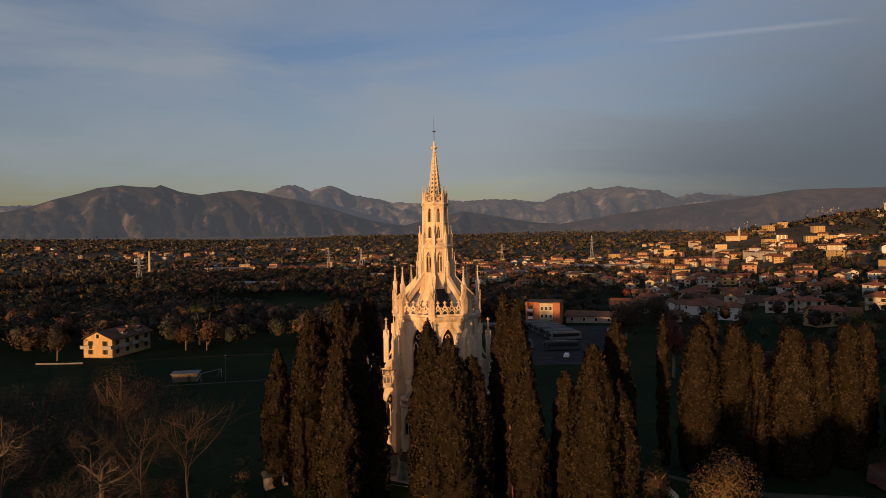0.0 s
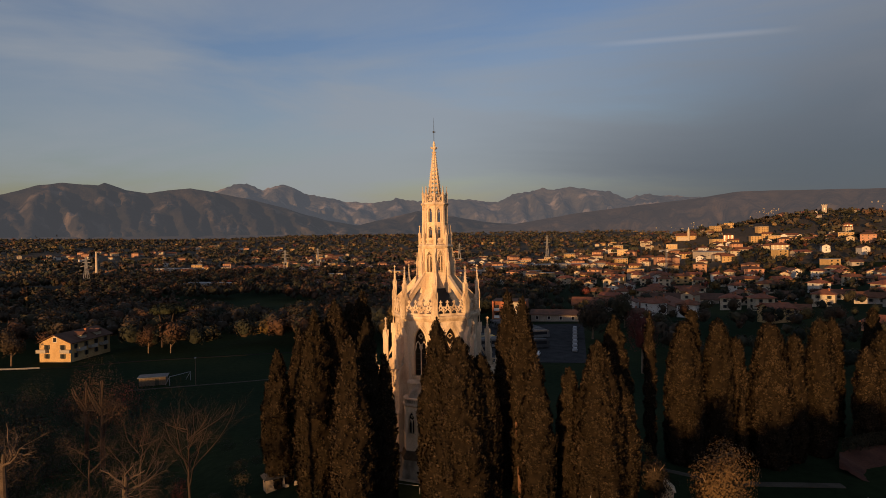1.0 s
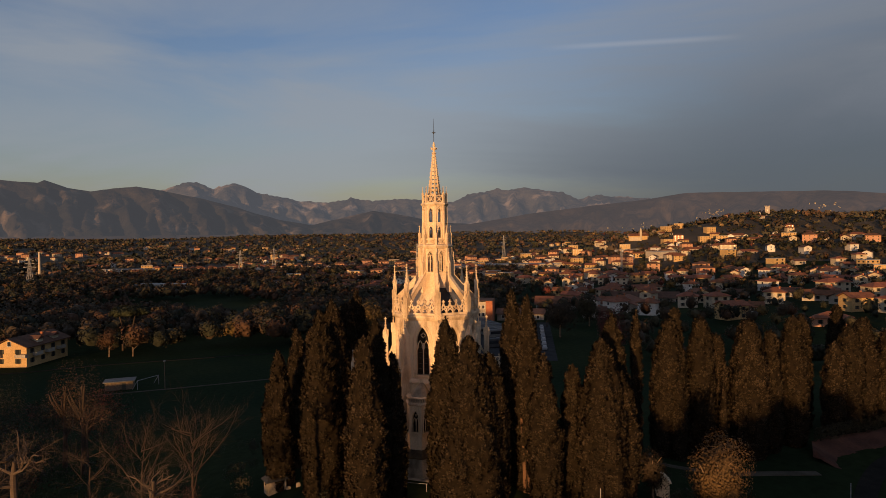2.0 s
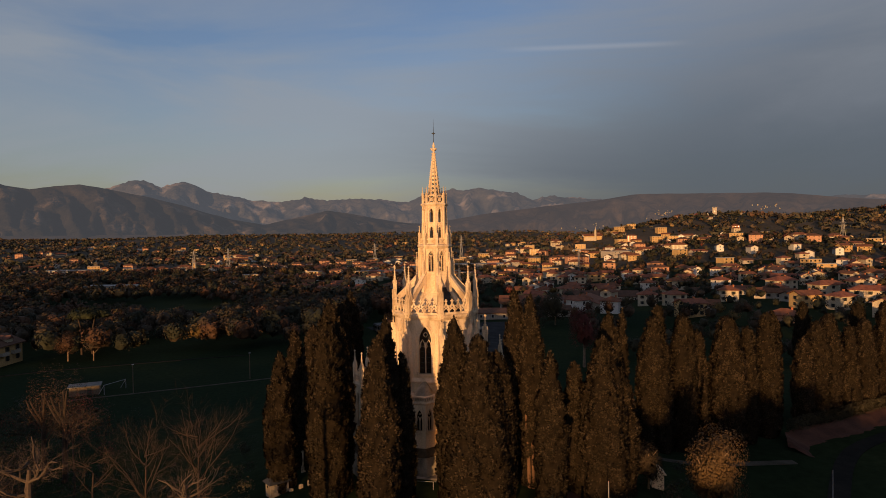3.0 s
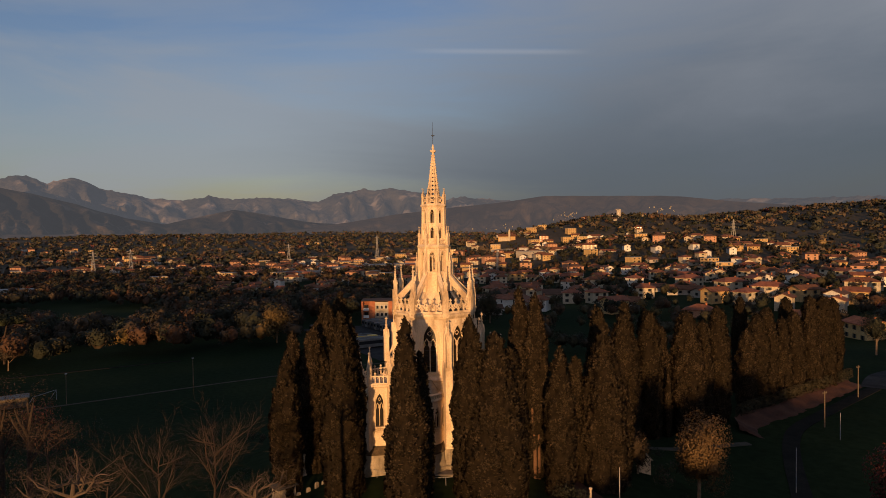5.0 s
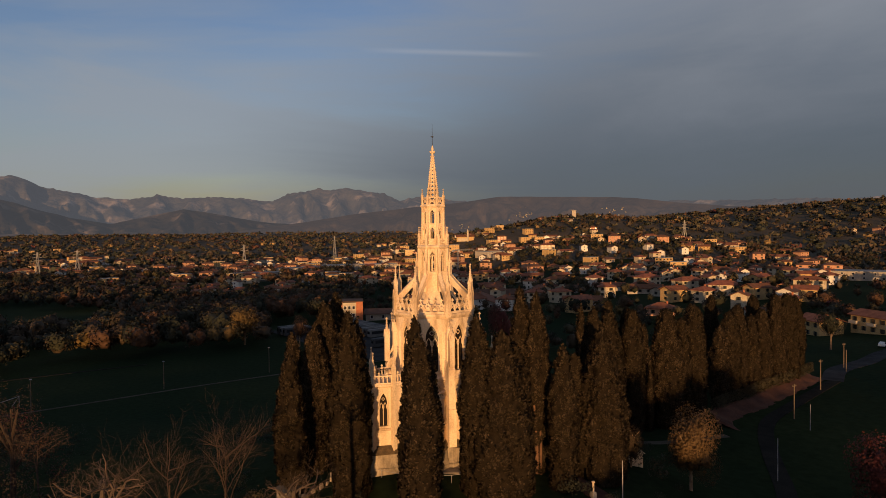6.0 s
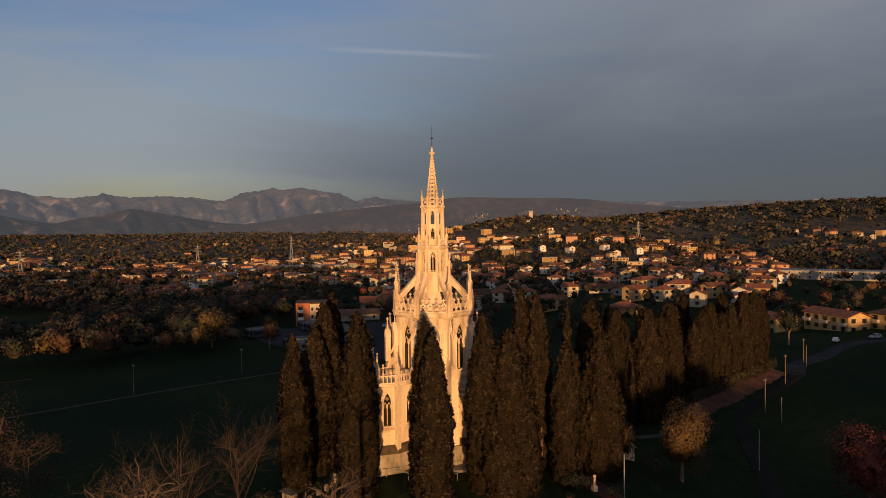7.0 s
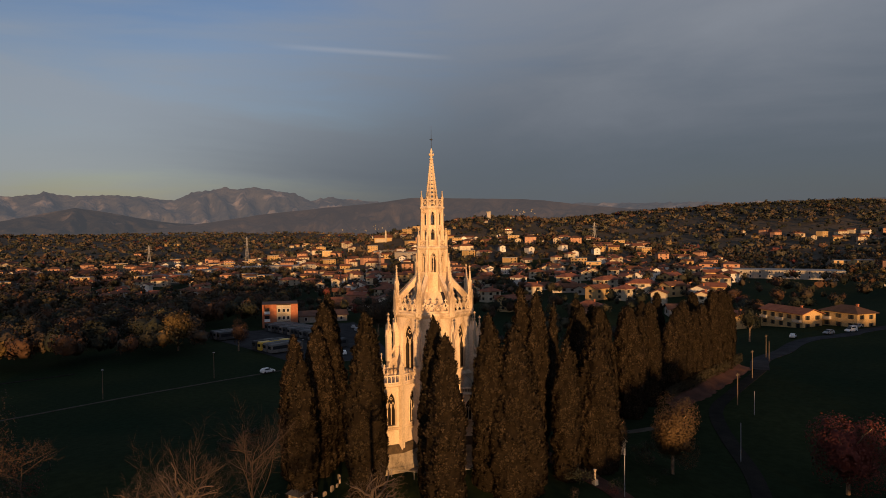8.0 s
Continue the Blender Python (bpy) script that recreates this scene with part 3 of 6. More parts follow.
# flying buttresses from the piers to the lantern
g = Geo()
top = [(5.0, 22.0), (4.2, 22.75), (3.3, 23.65), (2.5, 24.55), (1.95, 25.2)]
under = [(1.95, 23.3), (2.5, 23.45), (3.2, 22.95), (4.0, 22.1), (4.7, 21.1), (5.0, 20.5)]
g.extrude(top + under, -0.17, 0.17)
g.extrude([(x, z + 0.02) for x, z in top] + [(x, z + 0.17) for x, z in reversed(top)], -0.25, 0.25)
FLYER = mesh_of("flying_buttress", g, STONE)
for a in CORNERS:
    part("flying_buttress", FLYER, None, CH, m=pose(0, 0, 0, 0, 0, a - 90))

# flared stone roof, one panel a face; one panel is dark
def roof_panel():
    g = Geo()
    k = math.tan(math.pi / 8)
    prof = [(1.72, 24.6), (1.78, 23.3), (2.15, 22.5), (2.9, 21.4), (3.75, 20.3), (3.8, 20.1)]
    g.loft([[(-r * k, -r, z), (r * k, -r, z), (r * k, -r + 0.3, z - 0.05), (-r * k, -r + 0.3, z - 0.05)] for r, z in reversed(prof)])
    return g


PANEL, DARK_PANEL = mesh_of("roof_panel", roof_panel(), STONE), mesh_of("roof_panel", roof_panel(), LEAD)
for i, a in enumerate(FACES):
    part("roof_panel", DARK_PANEL if i == 0 else PANEL, None, CH, "black roof panel" if i == 0 else "", m=turn(a))


def lantern_face(w, y0, lights, thick, mat=STONE):
    """A face of the lantern with one or two tiers of open pointed lights."""
    g, t = Geo(), Geo()
    for z0, z1, ow, sill, spring, tip in lights:
        g.arch_wall(w, z0, z1, ow, sill, spring, tip, y0, y0 + thick, 5)
        pts = [(-ow * 0.62, y0, sill)] + [(a, y0, b) for a, b in pointed(ow * 1.24, spring, tip + ow * 0.14, 5)] + [(ow * 0.62, y0, sill)]
        t.tube(pts, 0.06, 4)
        zt = tip + ow * 0.14
        t.tube([(-w * 0.44, y0 - 0.03, zt - ow * 0.45), (0, y0 - 0.05, zt + ow * 0.55), (w * 0.44, y0 - 0.03, zt - ow * 0.45)], 0.05, 4)
        cross(t, 0, y0 - 0.05, zt + ow * 0.5, 0.26)
        t.box(-w / 2, w / 2, y0 - 0.07, y0 + 0.02, sill - 0.14, sill - 0.02)
        for u in (-w * 0.43, w * 0.43):
            t.tube([(u, y0 - 0.04, sill - 0.1), (u, y0 - 0.04, spring + 0.2)], 0.045, 5)
        if ow > 0.6:
            t.box(-0.045, 0.045, y0 + 0.05, y0 + 0.17, sill, spring + (tip - spring) * 0.3)
            for cx in (-ow / 4, ow / 4):
                t.tube([(a, y0 + 0.1, b) for a, b in pointed(ow / 2, spring - 0.25, spring + 0.25, 4, cx)], 0.045, 4)
            t.tube([(0.13 * math.cos(q), y0 + 0.1, spring + 0.45 + 0.13 * math.sin(q)) for q in (math.pi / 3 * i for i in range(7))], 0.035, 4)
        else:
            for s in (-1, 1):
                t.tube([(s * ow * 0.5, y0 + 0.08, spring - 0.05), (s * ow * 0.2, y0 + 0.08, spring + 0.05), (s * ow * 0.36, y0 + 0.08, spring + 0.25)], 0.03, 4)
    return mesh_of("lantern_wall", g, mat), mesh_of("tracery", t, mat)


LOW = lantern_face(1.55, -1.86, [(22.6, 28.3, 0.66, 25.2, 27.1, 27.8)], 0.26)
UPP = lantern_face(1.22, -1.46, [(28.5, 31.15, 0.46, 29.5, 30.5, 30.95), (31.15, 33.7, 0.46, 31.5, 32.8, 33.25)], 0.24)
for a in FACES:
    for wall, tr in (LOW, UPP):
        w = part("lantern_wall", wall, None, CH, m=turn(a))
        part("tracery", tr, None, w)
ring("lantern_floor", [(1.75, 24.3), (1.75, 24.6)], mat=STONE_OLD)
ring("lantern_band", [(2.02, 28.1), (2.18, 28.25), (2.30, 28.45), (2.22, 28.6), (1.75, 28.75)])
ring("upper_band", [(1.58, 33.5), (1.68, 33.62), (1.82, 33.8), (1.72, 33.95), (1.3, 34.0)])
g = Geo()
g.box(-0.15, 0.15, -2.2, -1.85, 22.8, 28.2)
g.loft([[(-0.2, -2.62, 22.6), (0.2, -2.62, 22.6), (0.2, -2.0, 22.6), (-0.2, -2.0, 22.6)], [(-0.17, -2.5, 24.9), (0.17, -2.5, 24.9), (0.17, -2.0, 24.9), (-0.17, -2.0, 24.9)]])
pinnacle(g, 0, -2.36, 24.6, 26.2, 27.7, 0.31, 4)
LOWBUT = mesh_of("lantern_buttress", g, STONE)
g = Geo()
g.loft([[(-0.14, -1.78, 28.6), (0.14, -1.78, 28.6), (0.14, -1.45, 28.6), (-0.14, -1.45, 28.6)], [(-0.12, -1.66, 31.5), (0.12, -1.66, 31.5), (0.12, -1.45, 31.5), (-0.12, -1.45, 31.5)],
        [(-0.11, -1.62, 33.6), (0.11, -1.62, 33.6), (0.11, -1.4, 33.6), (-0.11, -1.4, 33.6)]])
g.box(-0.08, 0.08, -1.95, -1.6, 29.0, 29.5)
pinnacle(g, 0, -2.0, 28.3, 29.75, 31.1, 0.30, 4)
UPBUT = mesh_of("lantern_buttress", g, STONE)
g = Geo()
pinnacle(g, 0, -1.52, 33.7, 35.0, 36.1, 0.24, 3)
CROWNPIN = mesh_of("pinnacle", g, STONE)
for a in CORNERS:
    part("lantern_buttress", LOWBUT, None, CH, m=turn(a))
    part("lantern_buttress", UPBUT, None, CH, m=turn(a))
    part("pinnacle", CROWNPIN, None, CH, m=turn(a))
g = Geo()
RAILS = []
for z0, z1, r, w in ((33.95, 34.95, 1.38, 0.92), (28.7, 29.35, 1.70, 1.05)):
    g = Geo()
    g.box(-w / 2, w / 2, -r - 0.06, -r + 0.06, z0, z0 + 0.1)
    g.box(-w / 2, w / 2, -r - 0.06, -r + 0.06, z1 - 0.1, z1)
    for s in (-1, 1):
        g.tube([(-s * w / 2, -r, z0 + 0.05), (0, -r, (z0 + z1) / 2), (s * w / 2, -r, z1 - 0.05)], 0.06, 4)
    g.tube([(0.16 * math.cos(q), -r, (z0 + z1) / 2 + 0.16 * math.sin(q)) for q in (math.pi / 4 * i for i in range(9))], 0.045, 4)
    RAILS.append(mesh_of("lantern_rail", g, STONE))
for a in FACES:
    for me in RAILS:
        part("lantern_rail", me, None, CH, "pierced stone railing", m=turn(a))

# pierced spire: a panel a face with a ladder of foiled holes, ribs with crockets
SP0, SP1, SR0, SR1 = 33.9, 40.35, 0.92, 0.13


def spire_r(z):
    return SR0 + (SR1 - SR0) * (z - SP0) / (SP1 - SP0)


g = Geo()
k = math.tan(math.pi / 8)
levels = [SP0 + (SP1 - SP0) * (1 - (1 - i / 13) ** 1.18) for i in range(14)]
for za, zb in zip(levels, levels[1:]):
    ra, rb = spire_r(za) * 0.924, spire_r(zb) * 0.924
    zm, rm = (za + zb) / 2, (ra + rb) / 2
    hole = min((zb - za) * 0.34, rm * k * 0.62)
    hexa = [(hole * math.cos(t), zm + hole * math.sin(t)) for t in (math.pi / 4 * i + math.pi / 8 for i in range(8))]
    outer = [(rm * k, zm - hole * 0.4), (rm * k, zm + hole * 0.4), (rb * k, zb), (-rb * k, zb), (-rm * k, zm + hole * 0.4), (-rm * k, zm - hole * 0.4), (-ra * k, za), (ra * k, za)]
    hexa = [hexa[7], hexa[0], hexa[1], hexa[2], hexa[3], hexa[4], hexa[5], hexa[6]]
    def yy(z):
        return -(ra + (rb - ra) * (z - za) / (zb - za))
    vs = [(x, yy(z), z) for x, z in outer] + [(x, yy(z), z) for x, z in hexa] + [(x, yy(z) + 0.09, z) for x, z in hexa]
    fs = []
    for i in range(8):
        j = (i + 1) % 8
        fs += [(i, j, 8 + j, 8 + i), (8 + i, 8 + j, 16 + j, 16 + i)]
    g.add(vs, fs)
    g.box(-ra * k, ra * k, -ra - 0.035, -ra + 0.05, za - 0.03, za + 0.03)
SPFACE = mesh_of("spire_panel", g, STONE)
g = Geo()
g.tube([(0, -spire_r(SP0), SP0), (0, -spire_r(SP1), SP1)], [0.075, 0.045], 5)
for za in levels[1:-1]:
    for q in (0.0, 0.5):
        z = za + q * 0.4
        r = spire_r(z) + 0.06
        g.box(-0.05, 0.05, -r - 0.07, -r + 0.05, z - 0.03, z + 0.06, 0.012)
SPRIB = mesh_of("spire_rib", g, STONE)
for a in FACES:
    part("spire_panel", SPFACE, None, CH, m=turn(a))
for a in CORNERS:
    part("spire_rib", SPRIB, None, CH, "crocketed stone rib", m=turn(a))
g = Geo()
g.turned([(0.14, 40.3), (0.30, 40.42), (0.30, 40.5), (0.13, 40.58), (0.15, 40.75), (0.20, 40.85), (0.16, 41.05), (0.12, 41.2), (0.19, 41.4), (0.14, 41.6), (0.04, 41.9)], 8)
for a in range(4):
    t = a * math.pi / 2 + OCT + math.pi / 8
    g.tube([(0, 0, 40.95), (0.3 * math.cos(t), 0.3 * math.sin(t), 40.98), (0.44 * math.cos(t), 0.44 * math.sin(t), 41.12)], [0.14, 0.15, 0.09], 5)
part("finial", g, STONE, CH, "carved leafy stone finial")
g = Geo()
g.tube([(0, 0, 41.8), (0, 0, 43.3), (0, 0, 44.85)], [0.04, 0.03, 0.012], 6)
g.box(-0.24, 0.24, -0.03, 0.03, 43.02, 43.10)
g.turned([(0.02, 42.9), (0.09, 43.0), (0.09, 43.12), (0.02, 43.25)], 8)
part("lightning_rod", g, IRON, CH, "dark iron cross and lightning rod")

# corner buttresses with detached pinnacles
g = Geo()
g.loft([[(-0.5, -6.95, 3.6), (0.5, -6.95, 3.6), (0.5, -5.0, 3.6), (-0.5, -5.0, 3.6)], [(-0.5, -6.95, 8.2), (0.5, -6.95, 8.2), (0.5, -5.0, 8.2), (-0.5, -5.0, 8.2)],
        [(-0.45, -6.75, 8.7), (0.45, -6.75, 8.7), (0.45, -5.0, 8.7), (-0.45, -5.0, 8.7)], [(-0.45, -6.75, 13.2), (0.45, -6.75, 13.2), (0.45, -5.0, 13.2), (-0.45, -5.0, 13.2)],
        [(-0.36, -6.4, 13.8), (0.36, -6.4, 13.8), (0.36, -5.0, 14.6), (-0.36, -5.0, 14.6)]])
g.box(-0.56, 0.56, -7.02, -5.2, 8.1, 8.3)
g.box(-0.30, 0.30, -5.75, -5.0, 14.0, 17.4)
g.extrude([(-0.36, 17.4), (0.36, 17.4), (0, 18.6)], -5.85, -5.1)
g.tube([(0, -6.3, 14.4), (0, -5.9, 15.0), (0, -5.55, 15.9)], 0.16, 4)
BUTTRESS = mesh_of("buttress", g, STONE)
g = Geo()
pinnacle(g, 0, -6.55, 13.6, 16.9, 19.35, 0.62, 5, 0.85)
BUTPIN = mesh_of("pinnacle", g, STONE)
g = Geo()
pinnacle(g, 0, -5.55, 17.2, 17.9, 19.7, 0.34, 4, 0.8)
WALLPIN = mesh_of("pinnacle", g, STONE)
for a in CORNERS:
    b = part("buttress", BUTTRESS, None, CH, m=turn(a))
    part("pinnacle", BUTPIN, None, b)
    part("pinnacle", WALLPIN, None, b)


def facing(p, q):
    """The pose of a wall panel whose middle lies on the segment from p to q, facing outwards, with its length."""
    p, q = Vector(p), Vector(q)
    d = q - p
    m = (p + q) / 2
    return pose(m.x, m.y, 0, 0, 0, math.degrees(math.atan2(d.y, d.x))), d.length


def bay(name, alpha, plan, z0, z1, win, thick, label):
    """A polygonal bay built against a face: plan is the outline from left to right, outwards is -y."""
    b = new(name)
    b.parent, b.matrix_local = CH, turn(alpha)
    b["label"] = label
    made = {}
    for p, q in zip(plan, plan[1:]):
        m, ln = facing(p, q)
        key = round(ln, 2)
        if key not in made:
            ow, sill, spring, tip = win
            made[key] = gothic_window(ln + 0.04, z0, z1, min(ow, ln * 0.5), sill, spring, tip, 0.0, thick, 0.08, (1.25,))
        w = part("wall", made[key][0], None, b, m=m)
        for nm, me in zip(("moulding", "tracery", "glass"), made[key][1:4]):
            part(nm, me, None, b, "dark leaded window glass" if nm == "glass" else "", m=m)
    return b


def plan_ring(g, plan, prof, back=-3.5):
    """Bands that follow a bay's outline: prof gives (outset, z)."""
    pts = [Vector((p[0], p[1], 0)) for p in plan]
    rings = []
    for o, z in prof:
        r = []
        for i, p in enumerate(pts):
            d0 = (pts[i] - pts[i - 1]).normalized() if i else (pts[1] - pts[0]).normalized()
            d1 = (pts[i + 1] - pts[i]).normalized() if i < len(pts) - 1 else d0
            n0, n1 = Vector((d0.y, -d0.x, 0)), Vector((d1.y, -d1.x, 0))
            nn = (n0 + n1)
            nn = nn / max(0.3, nn.length_squared) * 2
            v = p + nn * o
            r.append((v.x, v.y, z))
        r += [(pts[-1].x + o, back, z), (pts[0].x - o, back, z)]
        rings.append(r)
    g.loft(rings)


# two deep chapels with canted ends
DEEP = [(-2.25, -4.6), (-2.25, -8.7), (-1.05, -10.9), (1.05, -10.9), (2.25, -8.7), (2.25, -4.6)]
for alpha in (-73.5, 106.5):
    b = bay("side_chapel", alpha, DEEP, 3.6, 11.7, (0.95, 6.7, 9.4, 10.7), 0.4, "tall canted side chapel with lancet windows and parapet")
    g = Geo()
    plan_ring(g, DEEP, [(0.9, -1.5), (0.85, 1.6), (0.6, 2.4), (0.5, 3.3)])
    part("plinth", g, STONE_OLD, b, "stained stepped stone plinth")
    g = Geo()
    plan_ring(g, DEEP, [(0.5, 3.28), (0.55, 3.45), (0.3, 3.9), (0.0, 4.3)])
    part("ledge", g, MOSS, b, "dark mossy ledge")
    g = Geo()
    plan_ring(g, DEEP, [(0.0, 11.4), (0.16, 11.55), (0.2, 11.75), (0.0, 11.9)])
    part("cornice", g, STONE, b)
    g = Geo()
    plan_ring(g, DEEP, [(0.0, 6.1), (0.1, 6.2), (0.1, 6.35), (0.0, 6.45)])
    part("string_course", g, STONE, b)
    g = Geo()
    for p, q in zip(DEEP, DEEP[1:]):
        m, ln = facing(p, q)
        g.mat = m
        n = max(3, int(ln / 0.42))
        g.box(-ln / 2, ln / 2, -0.10, 0.10, 11.85, 12.0)
        g.box(-ln / 2, ln / 2, -0.10, 0.10, 12.75, 12.9)
        for i in range(n):
            c = -ln / 2 + ln * (i + 0.5) / n
            g.box(c - 0.06, c + 0.06, -0.06, 0.06, 12.0, 12.75)
            g.tube([(c - ln / n * 0.5, 0, 12.5), (c - ln / n * 0.25, 0, 12.72), (c, 0, 12.5)], 0.045, 4)
            if i % 2 == 1:
                cross(g, c, 0, 12.9, 0.42)
    g.mat = Matrix.Identity(4)
    part("parapet_panel", g, STONE, b, "arcaded stone parapet with crosses")
    g = Geo()
    g.box(-2.1, 2.1, -8.6, -4.5, 11.7, 11.85)
    part("roof", g, LEAD, b, "dark flat leaded roof")
    for x, y in DEEP[1:5]:
        g = Geo()
        k = 1.04
        g.box(x * k - 0.27, x * k + 0.27, y - 0.3, y + 0.24, 3.4, 11.6)
        pinnacle(g, x * k, y, 11.5, 13.7, 15.8, 0.42, 4, 0.9)
        part("pinnacle", g, STONE, b, "slender corner pinnacle with cross")

# shallow apses on the other seen faces
SHALLOW = [(-1.75, -4.9), (-1.55, -6.4), (-0.75, -7.5), (0.75, -7.5), (1.55, -6.4), (1.75, -4.9)]
for alpha in (-28.5, 16.5, 61.5, 151.5, -118.5):
    b = bay("apse", alpha, SHALLOW, 3.6, 9.75, (0.7, 6.4, 8.0, 8.9), 0.35, "small three-sided apse with lancets and stone roof")
    g = Geo()
    plan_ring(g, SHALLOW, [(0.7, -1.5), (0.65, 1.6), (0.45, 2.3), (0.35, 3.3)])
    part("plinth", g, STONE_OLD, b, "stained stepped stone plinth")
    g = Geo()
    plan_ring(g, SHALLOW, [(0.35, 3.28), (0.42, 3.45), (0.2, 3.9), (0.0, 4.3)])
    part("ledge", g, MOSS, b, "dark mossy ledge")
    g = Geo()
    plan_ring(g, SHALLOW, [(0.0, 9.5), (0.14, 9.65), (0.14, 9.8), (0.0, 9.95)])
    plan_ring(g, SHALLOW, [(0.08, 10.35), (0.08, 10.45)])
    for p, q in zip(SHALLOW, SHALLOW[1:]):
        m, ln = facing(p, q)
        g.mat = m
        n = max(2, int(ln / 0.3))
        for i in range(n):
            c = -ln / 2 + ln * (i + 0.5) / n
            g.box(c - 0.05, c + 0.05, -0.06, 0.06, 9.9, 10.4)
    g.mat = Matrix.Identity(4)
    part("parapet_panel", g, STONE, b, "low arcaded parapet")
    g = Geo()
    pts = [(x * 0.95, y * 0.985) for x, y in SHALLOW]
    g.loft([[(x, y, 9.85) for x, y in pts], [(x * 0.55, -5.5 + (y + 5.0) * 0.45, 11.0) for x, y in pts], [(x * 0.1, -5.2, 11.9) for x, y in pts]])
    part("roof", g, STONE_OLD, b, "weathered stone half-pyramid roof")
# stone walk round the foot
ring("footing", [(9.2, -1.5), (9.2, 1.02), (8.9, 1.14), (5.0, 1.16)], label="low stone footing round the chapel", mat=STONE_OLD)

# ---- trees ----


def tufts(pos, nrm, size, rng, lean=0.5, aspect=1.9, facing=0.0, rough=0.25):
    """Leaf tufts: a kite of two triangles at each place, standing off the crown along its normal."""
    n = len(pos)
    t = rng.normal(size=(n, 3))
    side = np.cross(nrm, t)
    side /= np.linalg.norm(side, axis=1)[:, None] + 1e-9
    out = nrm * lean + rng.normal(size=(n, 3)) * 0.35
    flat = np.cross(side, nrm) + nrm * 0.25 + rng.normal(size=(n, 3)) * 0.25
    out = np.where((rng.random(n) < facing)[:, None], flat, out)
    out /= np.linalg.norm(out, axis=1)[:, None] + 1e-9
    s = (size * rng.uniform(0.6, 1.4, n))[:, None]
    lift = np.cross(side, out) * s * rng.uniform(0.2, 0.5, n)[:, None]
    a, c = pos - out * s * 0.3, pos + out * s * aspect
    m = pos + out * s * 0.55
    b, e = m + side * s * 0.62 + lift, m - side * s * 0.62 + lift
    turned = (np.einsum("ij,ij->i", np.cross(b - a, e - a), nrm) < 0)[:, None]
    b, e = np.where(turned, e, b), np.where(turned, b, e)
    v = np.stack([a, b, c, e], 1).reshape(-1, 3)
    soft = nrm / (np.linalg.norm(nrm, axis=1)[:, None] + 1e-9) + rng.normal(size=(n, 3)) * rough
    soft /= np.linalg.norm(soft, axis=1)[:, None] + 1e-9
    return v, np.arange(4 * n).reshape(n, 4), soft.repeat(4, 0)


def sprays(pos, nrm, up, size, rng):
    """Short upright leaf sprays: a narrow kite at each place, leaning out of the crown."""
    n = len(pos)
    up = up / np.linalg.norm(up, axis=1)[:, None] + rng.normal(size=(n, 3)) * 0.28
    up /= np.linalg.norm(up, axis=1)[:, None]
    side = np.cross(nrm, up) + rng.normal(size=(n, 3)) * 0.30
    side /= np.linalg.norm(side, axis=1)[:, None] + 1e-9
    s = (size * rng.uniform(0.6, 1.5, n))[:, None]
    out = nrm * s * 0.4
    a, c = pos - up * s * 0.5, pos + up * s * 1.25 + out
    b, e = pos + side * s * 0.62 + up * s * 0.25 + out, pos - side * s * 0.62 + up * s * 0.25 + out
    turned = (np.einsum("ij,ij->i", np.cross(b - a, e - a), nrm) < 0)[:, None]
    b, e = np.where(turned, e, b), np.where(turned, b, e)
    v = np.stack([a, b, c, e], 1).reshape(-1, 3)
    soft = nrm + rng.normal(size=(n, 3)) * 0.42
    soft /= np.linalg.norm(soft, axis=1)[:, None] + 1e-9
    return v, np.arange(4 * n).reshape(n, 4), soft.repeat(4, 0)


def knobs(p, size):
    """Rounded swellings of about the size given, as found on clipped-looking conifer crowns."""
    q = (p[0] / size, p[1] / size, p[2] / (size * 1.5))
    return 0.55 - noise.voronoi(q)[0][0]


